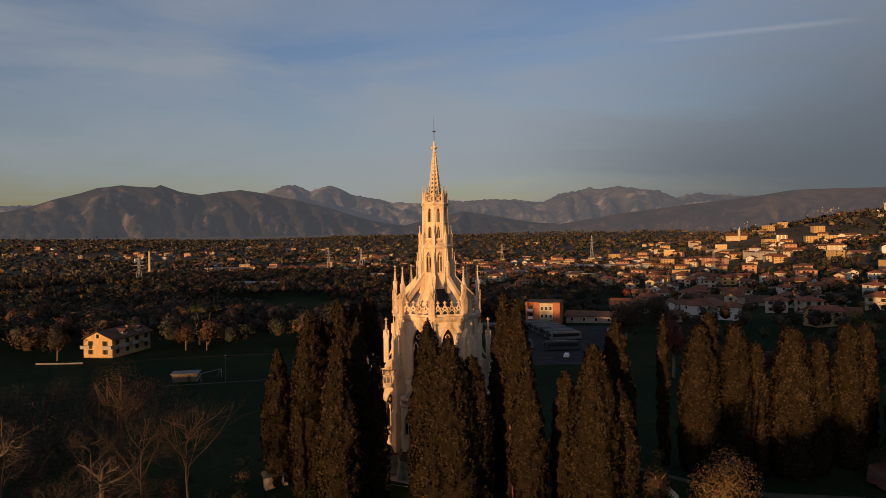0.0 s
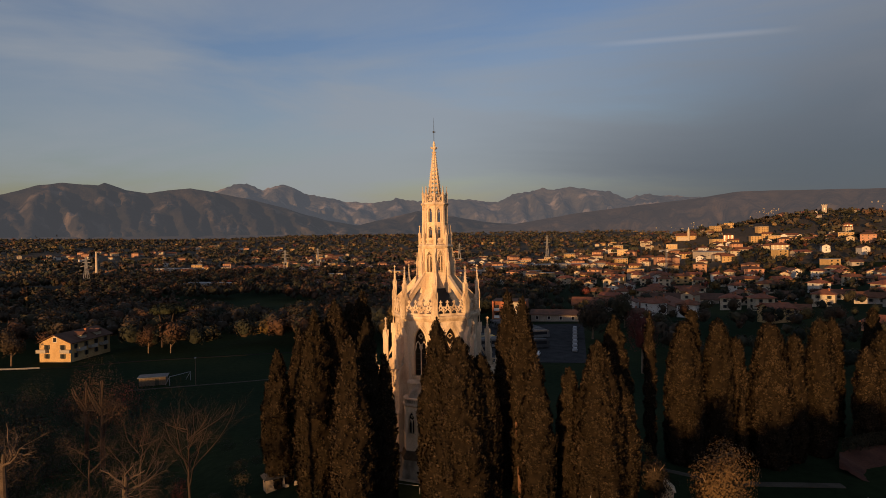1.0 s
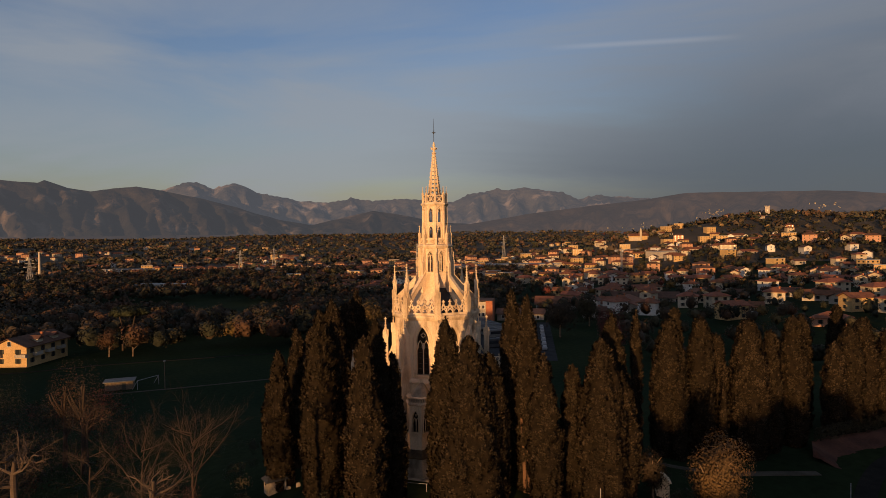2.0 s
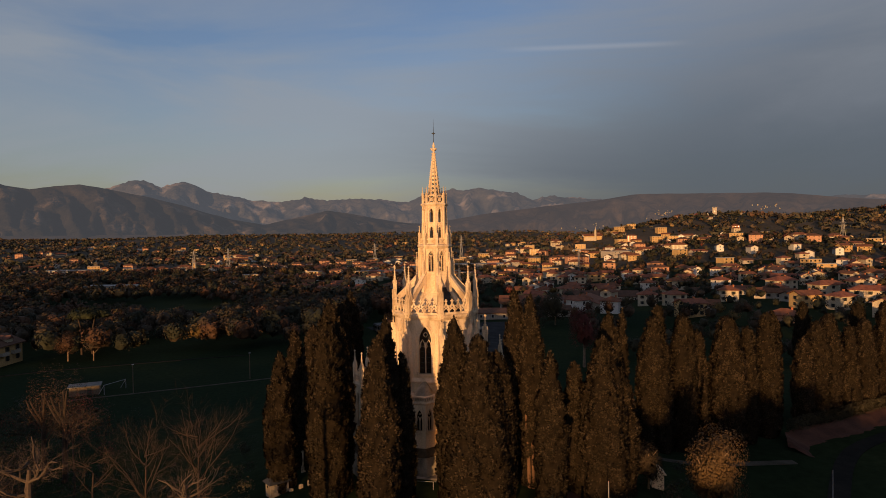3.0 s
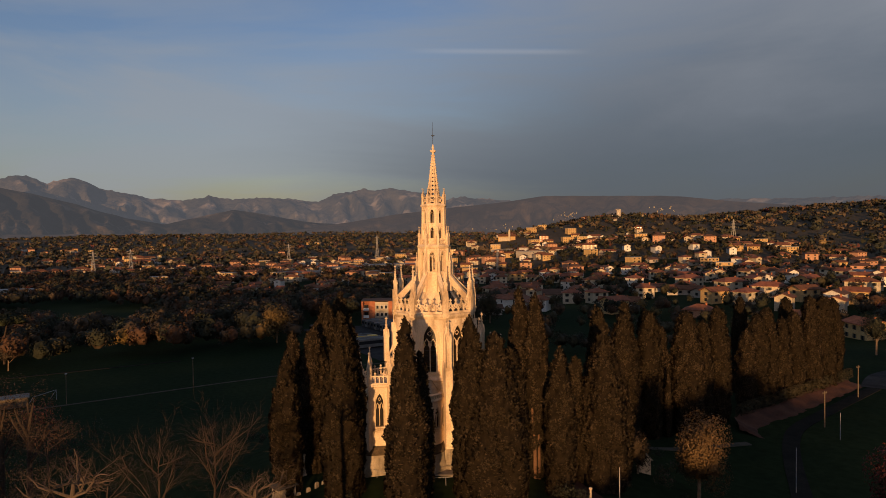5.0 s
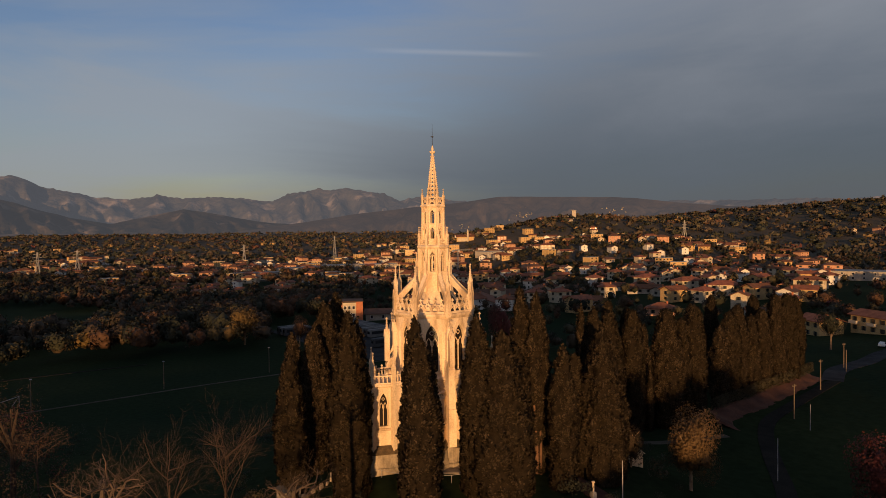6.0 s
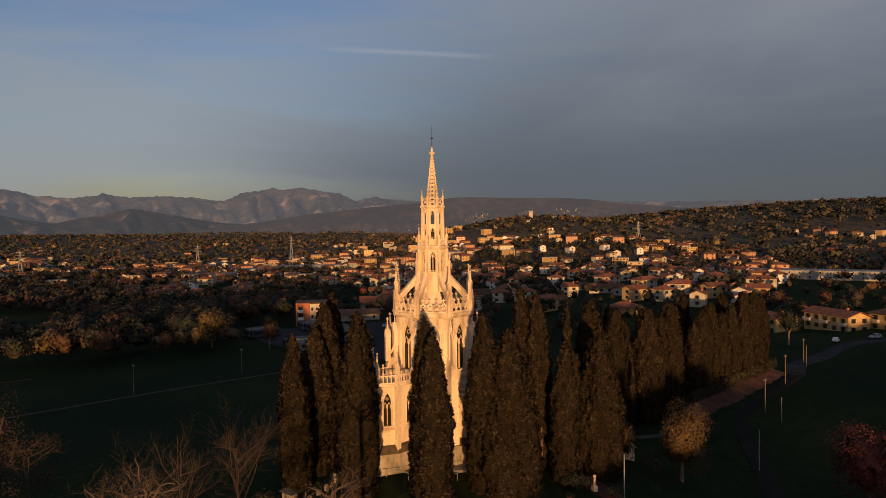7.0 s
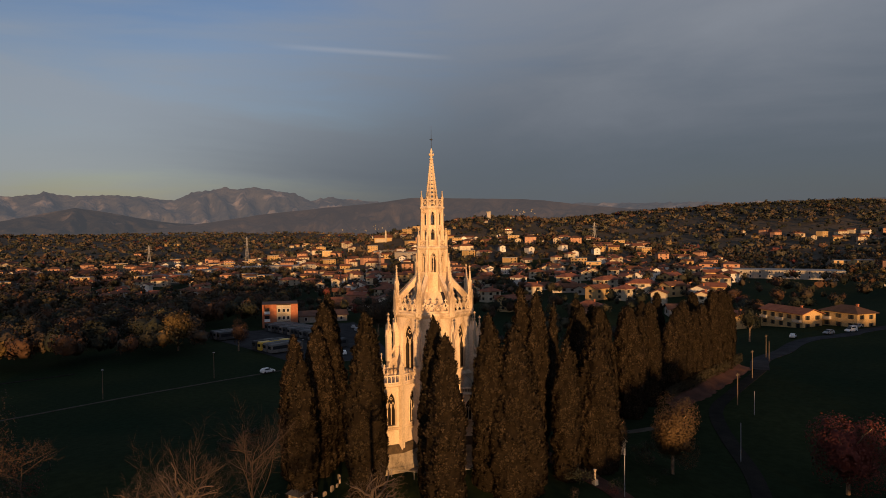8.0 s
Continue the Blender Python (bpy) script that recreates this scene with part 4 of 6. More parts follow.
def cypress(x, y, top, rad, seed, full=0.50, apex=0.60, fine=1.0, stems=()):
    """Upright leaders with knobby flame-shaped crowns of leaf sprays, on a short trunk."""
    rng = np.random.default_rng(seed)
    z0 = ground_z(x, y)
    h = top - z0
    broad = rad > 2.4
    leads = [(0.0, 0.0, h, rad * (0.80 if broad else 0.90))]
    nl = 5 if broad else 2 + int(rng.integers(0, 2))
    for k in range(nl):
        a, d = 6.28 * (k + rng.uniform(-0.3, 0.3)) / nl, rad * (rng.uniform(0.40, 0.54) if broad else rng.uniform(0.26, 0.42))
        leads.append((d * math.cos(a), d * math.sin(a), h * (rng.uniform(0.66, 0.93) if broad else rng.uniform(0.55, 0.90)), rad * (rng.uniform(0.50, 0.60) if broad else rng.uniform(0.48, 0.62))))

    def prof(s, R):
        return R * np.clip((1 - s) / full, 0, 1) ** apex * (0.84 + 0.16 * np.clip(s / 0.3, 0, 1))

    def axis(q, lx, ly):
        return lx * (1.05 - 0.35 * q), ly * (1.05 - 0.35 * q)
    V, F, S, k = [], [], [], 0
    BV, BF, kb = [], [], 0
    for i, (lx, ly, lh, R) in enumerate(leads):
        step = 0.27 * fine
        n, m = max(12, int(2 * math.pi * R / step)), max(20, int(lh / (step * 1.15)))
        s = np.linspace(0.0, 1.0, m + 1) ** 0.97
        ph = np.arange(n) * 2 * math.pi / n
        ss, aa = np.repeat(s, n), np.tile(ph, m + 1)
        flute = 1 + 0.07 * np.sin(aa * 3 + ss * 7 + seed) + 0.06 * np.sin(aa * 5 - ss * 19 + seed * 2)
        r = prof(ss, R) * flute
        ax, ay = axis(ss, lx, ly)
        P = np.stack([ax + r * np.cos(aa), ay + r * np.sin(aa), ss * lh], 1)
        small = np.array([knobs((p[0] + seed * 3.7, p[1], p[2]), 0.52 * fine ** 0.5) for p in P])
        kn = small + np.array([0.8 * knobs((p[0] - seed, p[1], p[2]), 1.6) for p in P])
        r2 = np.maximum(r + np.minimum(0.55, r * 0.6) * kn, 0.015)
        P = np.stack([ax + r2 * np.cos(aa), ay + r2 * np.sin(aa), ss * lh + 0.10 * kn], 1)
        jj, ii = np.meshgrid(np.arange(m), np.arange(n), indexing="ij")
        a0, b0 = (jj * n + ii).ravel(), (jj * n + (ii + 1) % n).ravel()
        quads = np.stack([a0, b0, b0 + n, a0 + n], 1)
        ctr = P[quads].mean(1)
        keep = np.ones(len(quads), dtype=bool)
        for j, (ox, oy, oh, oR) in enumerate(leads):
            if j != i:
                oq = np.clip(ctr[:, 2] / oh, 0, 1)
                bx, by = axis(oq, ox, oy)
                keep &= np.hypot(ctr[:, 0] - bx, ctr[:, 1] - by) > prof(oq, oR) * 0.80
        quads, ctr = quads[keep], ctr[keep]
        BV.append(P)
        BF.append(quads + kb)
        kb += len(P)
        e1, e2 = P[quads[:, 2]] - P[quads[:, 0]], P[quads[:, 3]] - P[quads[:, 1]]
        fn = np.cross(e1, e2)
        area = np.linalg.norm(fn, axis=1) / 2
        fn /= (2 * area + 1e-9)[:, None]
        # sprays stand thick on the swellings and thin in the clefts between them
        weight = area * np.clip((small[quads].mean(1) - 0.0) / 0.10, 0.04, 1)
        count = int(area.sum() * 38 / fine ** 2)
        pick = rng.choice(len(quads), count, p=weight / weight.sum())
        u, w = rng.random((count, 1)), rng.random((count, 1))
        Q = P[quads[pick]]
        pos = (Q[:, 0] * (1 - u) + Q[:, 1] * u) * (1 - w) + (Q[:, 3] * (1 - u) + Q[:, 2] * u) * w
        nrm = fn[pick]
        up = nrm * 0.75 + np.array([0, 0, 0.9])
        v, f, nv = sprays(pos + nrm * 0.02, nrm, up, np.full(count, 0.135 * fine), rng)
        V.append(v)
        F.append(f + k)
        S.append(nv)
        k += len(v)
    ob = thing("cypress_tree", "tall narrow brown-green cypress with dense upright sprays" if not broad else "broad dense brown-green cypress with several tops", "tree", "cypresses round the chapel", pose(x, y, z0))
    part("crown", mesh_np("crown", np.concatenate(V), np.concatenate(F), [CYPRESS], None, False, np.concatenate(S)), None, ob)
    part("inner_foliage", mesh_np("inner_foliage", np.concatenate(BV), np.concatenate(BF), [CYPRESS_SHADE], None, True), None, ob, "dense knobby inner foliage, toned dark as shade")
    g = Geo()
    g.tube([(0, 0, -0.5), (0, 0, h * 0.12), (0, 0, h * 0.5)], [rad * 0.2, rad * 0.15, 0.1], 8)
    part("trunk", g, BARK, ob, "reddish brown fibrous trunk")
    for dx, dy, s in stems:
        g = Geo()
        g.tube([(dx * 0.7, dy, -0.5), (dx * 0.9, dy - 0.2, h * 0.16), (dx * 1.1, dy - 0.1, h * 0.34), (dx * 1.1, dy + 0.1, h * 0.46), (dx, dy + 0.8, h * 0.56)], [0.34 * s, 0.27 * s, 0.2 * s, 0.12 * s, 0.05], 8)
        part("trunk", g, BARK_PALE, ob, "bare orange-brown stem on the outside of the crown")
    return ob


# by the chapel: x, y, height of the top, radius
NEAR_CYPRESS = [
    (-9.9, -17.8, 19.8, 2.0), (-8.5, -13.5, 21.1, 1.7), (-6.7, -13.1, 17.2, 1.3), (-0.9, -13.6, 20.8, 2.0), (1.2, -15.6, 19.0, 3.5), (3.6, -14.4, 17.2, 2.1),
    (7.5, -9.4, 23.6, 1.6), (9.0, -10.9, 23.0, 1.7), (9.3, -16.0, 16.9, 1.7), (-19.8, -2.5, 16.0, 1.7), (-14.5, -8.6, 21.5, 2.1), (-13.0, -7.0, 20.6, 1.5), (-13.4, 6.0, 21.2, 2.9), (-15.6, 2.8, 18.6, 2.3), (-11.6, 8.6, 20.6, 2.5),
    (-18.0, 4.6, 17.6, 1.8), (-10.1, 12.3, 22.0, 2.1), (16.5, -14.2, 18.0, 3.0), (20.9, -7.2, 19.8, 2.1), (19.6, -12.6, 13.8, 1.9), (14.0, -12.0, 15.0, 1.6),
]
ROW_CYPRESS = [
    (33.2, 11.4, 17.7, 0.8), (37.9, 9.9, 16.4, 2.7), (40.8, 13.4, 17.9, 1.3), (43.0, 9.7, 16.4, 2.2), (45.1, 13.3, 16.2, 1.5), (47.0, 11.8, 13.6, 1.7), (51.4, 9.8, 16.0, 3.1),
    (55.6, 10.4, 14.0, 1.7), (61.4, 12.6, 15.8, 2.2), (70.0, 21.5, 14.6, 1.8), (71.2, 15.0, 10.8, 1.8), (74.5, 15.5, 13.4, 2.2), (78.0, 16.5, 14.7, 2.2), (81.3, 26.0, 15.6, 1.7),
    (84.0, 17.8, 12.0, 1.8), (89.0, 19.2, 12.8, 2.2), (96.0, 21.0, 15.7, 2.3), (102.0, 22.3, 15.4, 2.6), (107.9, 24.6, 14.2, 2.2), (92.5, 24.0, 15.4, 1.9), (46.3, 8.6, 6.6, 0.55),
]
for i, (x, y, top, rad) in enumerate(NEAR_CYPRESS):
    cypress(x, y, top, rad * 1.08, 11 + i, stems=((-1.0, -1.05, 0.8), (-0.5, -1.3, 0.6)) if (x, y) == (9.0, -10.9) else ())
for i, (x, y, top, rad) in enumerate(ROW_CYPRESS):
    cypress(x, y, top, rad * 1.08, 70 + i, 0.40, 0.42, 1.25)


def crown_batch(trees, n, size, rng, nl=5):
    """Crowns for many trees at once: rows of x, y, base of crown, radius, height. Each crown is n leaf clumps on several lobes."""
    T = np.array(trees, dtype=float)
    t = len(T)
    lobe = rng.normal(size=(t, nl, 3))
    lobe /= np.linalg.norm(lobe, axis=2)[..., None]
    lobe[..., 2] = np.abs(lobe[..., 2]) * 0.9 - 0.25
    if nl >= 8:
        lobe[..., 2] = rng.uniform(-0.75, 0.85, (t, nl))
    lobe *= rng.uniform(0.25, 0.62, (t, nl, 1)) if nl < 8 else rng.random((t, nl, 1)) ** 0.4 * 0.66
    pick = rng.integers(0, nl, (t, n))
    d = rng.normal(size=(t, n, 3))
    d /= np.linalg.norm(d, axis=2)[..., None]
    p = np.take_along_axis(lobe, pick[..., None].repeat(3, 2), 1) + d * rng.uniform(0.30, 0.46, (t, n, 1))
    nrm = p / (np.linalg.norm(p, axis=2)[..., None] + 1e-6) * 0.7 + d * 0.6
    hh = T[:, 4] / 2
    pos = np.stack([T[:, None, 0] + p[..., 0] * T[:, None, 3], T[:, None, 1] + p[..., 1] * T[:, None, 3], T[:, None, 2] + hh[:, None] + p[..., 2] * hh[:, None]], 2)
    s = (size * T[:, None, 3] * np.ones((1, n))).ravel()
    v, f, nv = tufts(pos.reshape(-1, 3), nrm.reshape(-1, 3), s, rng, 0.35, 0.75, 0.7, 0.22)
    return v, f, np.repeat(np.arange(t), n), nv


def ico(level):
    """A ball of triangles: 20 at level 1, 80 at level 2."""
    bm = bmesh.new()
    bmesh.ops.create_icosphere(bm, subdivisions=level, radius=1.0)
    v = np.array([tuple(q.co) for q in bm.verts])
    f = np.array([[w.index for w in q.verts] for q in bm.faces])
    bm.free()
    return v, f


def cores(trees, rng, level=2):
    """A lobed inner body of leaves for each crown, so that little light passes through it."""
    T = np.array(trees, dtype=float)
    t = len(T)
    v, f = ico(level)
    lob = rng.normal(size=(t, 5, 3))
    lob /= np.linalg.norm(lob, axis=2)[..., None]
    near = np.einsum("vk,tlk->tvl", v, lob)
    rad = 0.30 + 0.22 * np.clip(near, 0, 1).max(2) ** 2 + rng.normal(0, 0.07, (t, len(v)))
    p = v[None] * rad[..., None]
    pos = np.stack([T[:, None, 0] + p[..., 0] * T[:, None, 3], T[:, None, 1] + p[..., 1] * T[:, None, 3], T[:, None, 2] + T[:, None, 4] / 2 * (1 + p[..., 2] * 1.05)], 2)
    nv = np.broadcast_to(v[None], p.shape) + rng.normal(0, 0.55, p.shape)
    nv = nv / np.linalg.norm(nv, axis=2)[..., None]
    return pos.reshape(-1, 3), nv.reshape(-1, 3), (f[None] + (np.arange(t) * len(v))[:, None, None]).reshape(-1, 3), np.repeat(np.arange(t), len(f))


def wood(name, trees, weights, n, size, seed, label, filled=2, leaves=None):
    """A joined wood; each tree takes one of the leaf colours."""
    rng = np.random.default_rng(seed)
    v, f, owner, nv = crown_batch(trees, n, size, rng)
    kinds = rng.choice(6, len(trees), p=np.array(weights) / sum(weights))
    f = np.concatenate([f[:, [0, 1, 2]], f[:, [0, 2, 3]]])
    idx = np.concatenate([kinds[owner], kinds[owner]])
    if filled:
        cv, cn, cf, cown = cores(trees, rng, filled)
        f, idx = np.concatenate([f, cf + len(v)]), np.concatenate([idx, kinds[cown]])
        v, nv = np.concatenate([v, cv]), np.concatenate([nv, cn])
    ob = new(name, mesh_np(name, v, f, leaves or AUTUMN, idx, False, nv))
    return tagged(ob, label, "trees", kind="stuff")


def open_ground(x, y):
    """Fields, lots and roads that stay clear of trees."""
    if -100 < x < 28 and 24 < y < 150 and x > -95 + 0.3 * (150 - y) - 40:
        return True
    if 10 < x < 82 and 95 < y < 222:
        return True
    if 55 < x < 235 and -80 < y < 62:
        return True
    if math.hypot(x, y) < 30 or (20 < x < 120 and -10 < y < 35):
        return True
    if -135 < x < -90 and 100 < y < 150:
        return True
    return noise.noise((x * 0.0065, y * 0.0065, 21.0)) > 0.33 and y > 240


TOWN = []     # filled by the houses: x, y, clearance
rnd = random.Random(3)


def scatter(count, az0, az1, r0, r1, keep, power=0.5):
    out, tries = [], 0
    while len(out) < count and tries < count * 30:
        tries += 1
        az = radians(rnd.uniform(az0, az1))
        r = (r0 ** (1 / power) + (r1 ** (1 / power) - r0 ** (1 / power)) * rnd.random()) ** power
        x, y = r * math.sin(az), r * math.cos(az)
        if keep(x, y):
            out.append((x, y))
    return out

# ---- houses ----
def house_mesh(w, d, storeys, roof, pitch=0.27, eave=0.85):
    """Body and roof of a plain house; the front faces -y."""
    h = storeys * 2.9 + 0.3
    b = Geo()
    b.box(-w / 2, w / 2, -d / 2, d / 2, -2.5, h)
    r = Geo()
    e, t = eave, 0.22
    W, D = w / 2 + e, d / 2 + e
    rise = min(w, d) / 2 * pitch * 2
    if roof == "flat":
        r.box(-W + e * 0.7, W - e * 0.7, -D + e * 0.7, D - e * 0.7, h, h + 0.45)
        return b, r, h, 0.45
    z = h - e * pitch * 0.5
    if roof == "hip":
        if w >= d:
            top = [(-(W - D), 0), (W - D, 0)]
        else:
            top = [(0, -(D - W)), (0, D - W)]
        lo = [(-W, -D), (W, -D), (W, D), (-W, D)]
        (ax, ay), (bx, by) = top
        vs = [(x, y, z) for x, y in lo] + [(x, y, z + t) for x, y in lo] + [(ax, ay, z + t + rise), (bx, by, z + t + rise)]
        if w >= d:
            fs = [(4, 5, 9, 8), (5, 6, 9), (6, 7, 8, 9), (7, 4, 8)]
        else:
            fs = [(4, 5, 8), (5, 6, 9, 8), (6, 7, 9), (7, 4, 8, 9)]
        r.add(vs, fs + [(0, 1, 5, 4), (1, 2, 6, 5), (2, 3, 7, 6), (3, 0, 4, 7), (3, 2, 1, 0)])
    else:
        # gable ends face -y and +y when d > w, otherwise -x and +x
        if w >= d:
            prof = [(-D, z), (0, z + rise), (D, z), (D, z + t), (0, z + rise + t * 1.2), (-D, z + t)]
            vs = [(-W, y, q) for y, q in prof] + [(W, y, q) for y, q in prof]
            b.add([(-w / 2, -d / 2, h), (-w / 2, d / 2, h), (-w / 2, 0, h + rise * 0.92), (w / 2, -d / 2, h), (w / 2, d / 2, h), (w / 2, 0, h + rise * 0.92)], [(0, 2, 1), (3, 4, 5)])
        else:
            prof = [(-W, z), (0, z + rise), (W, z), (W, z + t), (0, z + rise + t * 1.2), (-W, z + t)]
            vs = [(x, -D, q) for x, q in prof] + [(x, D, q) for x, q in prof]
            b.add([(-w / 2, -d / 2, h), (w / 2, -d / 2, h), (0, -d / 2, h + rise * 0.92), (-w / 2, d / 2, h), (w / 2, d / 2, h), (0, d / 2, h + rise * 0.92)], [(0, 1, 2), (4, 3, 5)])
        r.add(vs, [(0, 1, 7, 6), (1, 2, 8, 7), (2, 3, 9, 8), (3, 4, 10, 9), (4, 5, 11, 10), (5, 0, 6, 11), (0, 5, 4, 1), (1, 4, 3, 2), (6, 7, 10, 11), (7, 8, 9, 10)])
    return b, r, h, rise


g = Geo()
g.box(-0.62, 0.62, -0.10, 0.02, -0.08, 0.0)
g.box(-0.52, 0.52, -0.05, 0.04, 0.0, 1.45)
g.slot = 1
g.box(-0.98, -0.54, -0.09, 0.02, 0.0, 1.45)
g.box(0.54, 0.98, -0.09, 0.02, 0.0, 1.45)
WIN_SHUT = mesh_of("window", g, [PANE, SHUTTER])
g = Geo()
g.slot = 1
g.box(-0.66, 0.66, -0.07, 0.02, -0.08, 1.58)
g.slot = 0
g.box(-0.55, 0.55, -0.09, 0.02, 0.02, 1.48)
WIN_PLAIN = mesh_of("window", g, [PANE, WHITE])
g = Geo()
g.box(-1.7, 1.7, -1.25, 0.0, -0.12, 0.06)
g.box(-1.7, 1.7, -1.25, -1.17, 0.06, 1.0)
g.box(-1.7, -1.62, -1.2, 0.0, 0.06, 1.0)
g.box(1.62, 1.7, -1.2, 0.0, 0.06, 1.0)
BALCONY = mesh_of("balcony", g, PLASTERS[4])
g = Geo()
g.box(-0.35, 0.35, -0.35, 0.35, -1.2, 1.1)
g.box(-0.45, 0.45, -0.45, 0.45, 1.1, 1.25)
CHIMNEY = mesh_of("chimney", g, BRICK)


def house(name, label, category, group, w, d, storeys, roof, wall_mat, roof_mat, win=None, sides="-y -x +x", step=3.2, balconies=0, chimney=True, pitch=0.25):
    """One prototype house at the origin with windows on the sides given."""
    b, r, h, rise = house_mesh(w, d, storeys, roof, pitch)
    ob = thing(name, label, category, group)
    part("wall", b, wall_mat, ob)
    rf = part("roof", r, roof_mat, ob)
    if chimney and roof != "flat":
        part("chimney", CHIMNEY, None, rf, m=pose(w * 0.22, d * 0.08, h + rise * 0.75))
    win = win or WIN_SHUT
    for side in sides.split():
        length = w if side[1] == "y" else d
        n = max(1, int((length - 1.2) / step))
        for s in range(storeys):
            for i in range(n):
                u = -length / 2 + length * (i + 0.5) / n
                z = s * 3.0 + 1.1
                m = {"-y": pose(u, -d / 2, z), "+y": pose(u, d / 2, z, 0, 0, 180), "-x": pose(-w / 2, u, z, 0, 0, -90), "+x": pose(w / 2, u, z, 0, 0, 90)}[side]
                part("window", win, None, ob, m=m)
                if side == "-y" and balconies and s > 0 and i % balconies == 0:
                    part("balcony", BALCONY, None, ob, m=m @ pose(0, 0, -0.95))
    return ob


PROTOS, FARPROTOS = [], []
specs = [
    (11, 9, 2, "hip", 0, 0, "two-storey cream house with a clay tiled roof"),
    (13, 9, 2, "gable", 1, 0, "two-storey ochre house with a tiled gable roof"),
    (10, 10, 2, "hip", 2, 0, "two-storey white house with a tiled roof"),
    (15, 10, 3, "hip", 3, 1, "three-storey salmon house with a brown roof"),
    (9, 13, 2, "gable", 2, 1, "white gabled house with a brown tiled roof"),
    (19, 10, 2, "hip", 0, 0, "long cream terrace with a clay roof"),
    (12, 9, 1, "gable", 4, 1, "low grey beige house with a brown tiled roof"),
    (16, 11, 3, "flat", 1, 2, "flat-roofed ochre apartment block"),
    (8, 11, 2, "gable", 0, 0, "narrow cream gabled house with clay tiles"),
    (14, 11, 1, "hip", 3, 0, "low salmon villa with a clay tiled roof"),
    (22, 10, 1, "gable", 4, 0, "long low outbuilding with a red tiled roof"),
]
for far in (False, True):
    for k, (w, d, s, roof, wm, rm, lab) in enumerate(specs):
        w, d = w * 0.88, d * 0.88
        p = house("house", lab, "house", "houses of the town", w, d, s, roof, PLASTERS[wm], ROOFS[rm], WIN_SHUT if wm != 2 else WIN_PLAIN, sides="-y" if far else "-y -x", step=5.5 if far else 4.2, balconies=0 if far or s < 3 else 3, chimney=not far)
        (FARPROTOS if far else PROTOS).append((p, max(w, d) / 2))
        az, dist = radians((15 if far else 26) + 3.1 * k), (760 if far else 470) + 17 * k
        x, y = dist * math.sin(az), dist * math.cos(az)
        p.matrix_world = pose(x, y, ground_z(x, y), 0, 0, rnd.uniform(-40, 10))
        TOWN.append((x, y, max(w, d) / 2 + 2))


FAR_HOUSES = []


def free(x, y, r):
    return all((x - a) ** 2 + (y - b) ** 2 > (r + c) ** 2 for a, b, c in TOWN)


def settle(count, az0, az1, r0, r1, mask, power=0.5, gap=2.0, pick=None):
    made, tries = 0, 0
    while made < count and tries < count * 40:
        tries += 1
        az = radians(rnd.uniform(az0, az1))
        r = (r0 ** (1 / power) + (r1 ** (1 / power) - r0 ** (1 / power)) * rnd.random()) ** power
        x, y = r * math.sin(az), r * math.cos(az)
        p, rad = rnd.choice([PROTOS[i] for i in (0, 1, 2, 4, 5, 6, 8, 9, 10)] if r < 520 else FARPROTOS)
        if not mask(x, y) or not free(x, y, rad + gap) or open_near(x, y):
            continue
        TOWN.append((x, y, rad))
        if r > 720:
            FAR_HOUSES.append((x, y, rnd.randrange(len(specs)), -math.degrees(az) * 0.5 + rnd.uniform(-35, 35)))
            made += 1
            continue
        copy_thing(p, pose(x, y, ground_z(x, y), 0, 0, -math.degrees(az) * 0.5 + rnd.choice((-28, -20, -10, 15, 30)) + rnd.uniform(-8, 8)))
        made += 1


def open_near(x, y):
    return (-140 < x < 90 and 0 < y < 245) or (0 < x < 245 and -90 < y < 75)


def thick(x, y):
    return noise.noise((x * 0.005, y * 0.005, 2.0)) > -0.25


def clump(x, y):
    return noise.noise((x * 0.004, y * 0.004, 5.0)) > 0.08


settle(110, 22, 64, 215, 560, lambda x, y: True, gap=3.5)
settle(175, 11, 54, 560, 1050, thick, gap=3)
settle(55, 50, 78, 420, 1200, clump, gap=4)
settle(95, -8, 22, 430, 900, thick, gap=6)
settle(110, -10, 14, 620, 1300, clump, gap=4)
settle(120, -36, -4, 760, 2100, clump, gap=5)
settle(60, 5, 48, 1050, 1900, clump, gap=5)
settle(10, 22, 34, 900, 1150, lambda x, y: True, gap=2)


def placed(ob, x, y, turn_deg, dz=0.0):
    ob.matrix_world = pose(x, y, ground_z(x, y) + dz, 0, 0, turn_deg)
    TOWN.append((x, y, 14))
    return ob


# the lone house in the fields, its gable in the sun
lone = house("farmhouse", "yellow plastered house with brown roof and white balconies in the fields", "house", "", 11, 21, 2, "gable", PLASTERS[1], ROOFS[1], WIN_SHUT, sides="-y +x", step=4.3, pitch=0.26)
part("balcony", BALCONY, None, lone, m=pose(-4.2, -10.5, 3.1))
part("balcony", BALCONY, None, lone, m=pose(4.2, -10.5, 3.1))
part("window", WIN_PLAIN, None, lone, "attic window under the gable", m=pose(0, -10.5, 6.5))
for y in (-6, 0, 6):
    part("balcony", BALCONY, None, lone, "white balcony with solid parapet", m=pose(5.5, y, 3.2, 0, 0, 90))
for y in (-3, 5):
    g = Geo()
    g.box(2.2, 5.0, y - 1.3, y + 1.3, 6.0, 8.0)
    dormer = part("dormer", g, PLASTERS[0], lone, "small roof dormer")
    g = Geo()
    g.mat = pose(0, 0, 0, 0, 0, 90)
    g.extrude([(y - 1.7, 7.9), (y + 1.7, 7.9), (y, 9.0)], -5.4, -1.6)
    part("dormer_roof", g, ROOFS[1], dormer)
placed(lone, -115, 147, -10, 0.3)
wall_strip = [(-131, 125.4), (-124, 125.2), (-116, 125.8)]
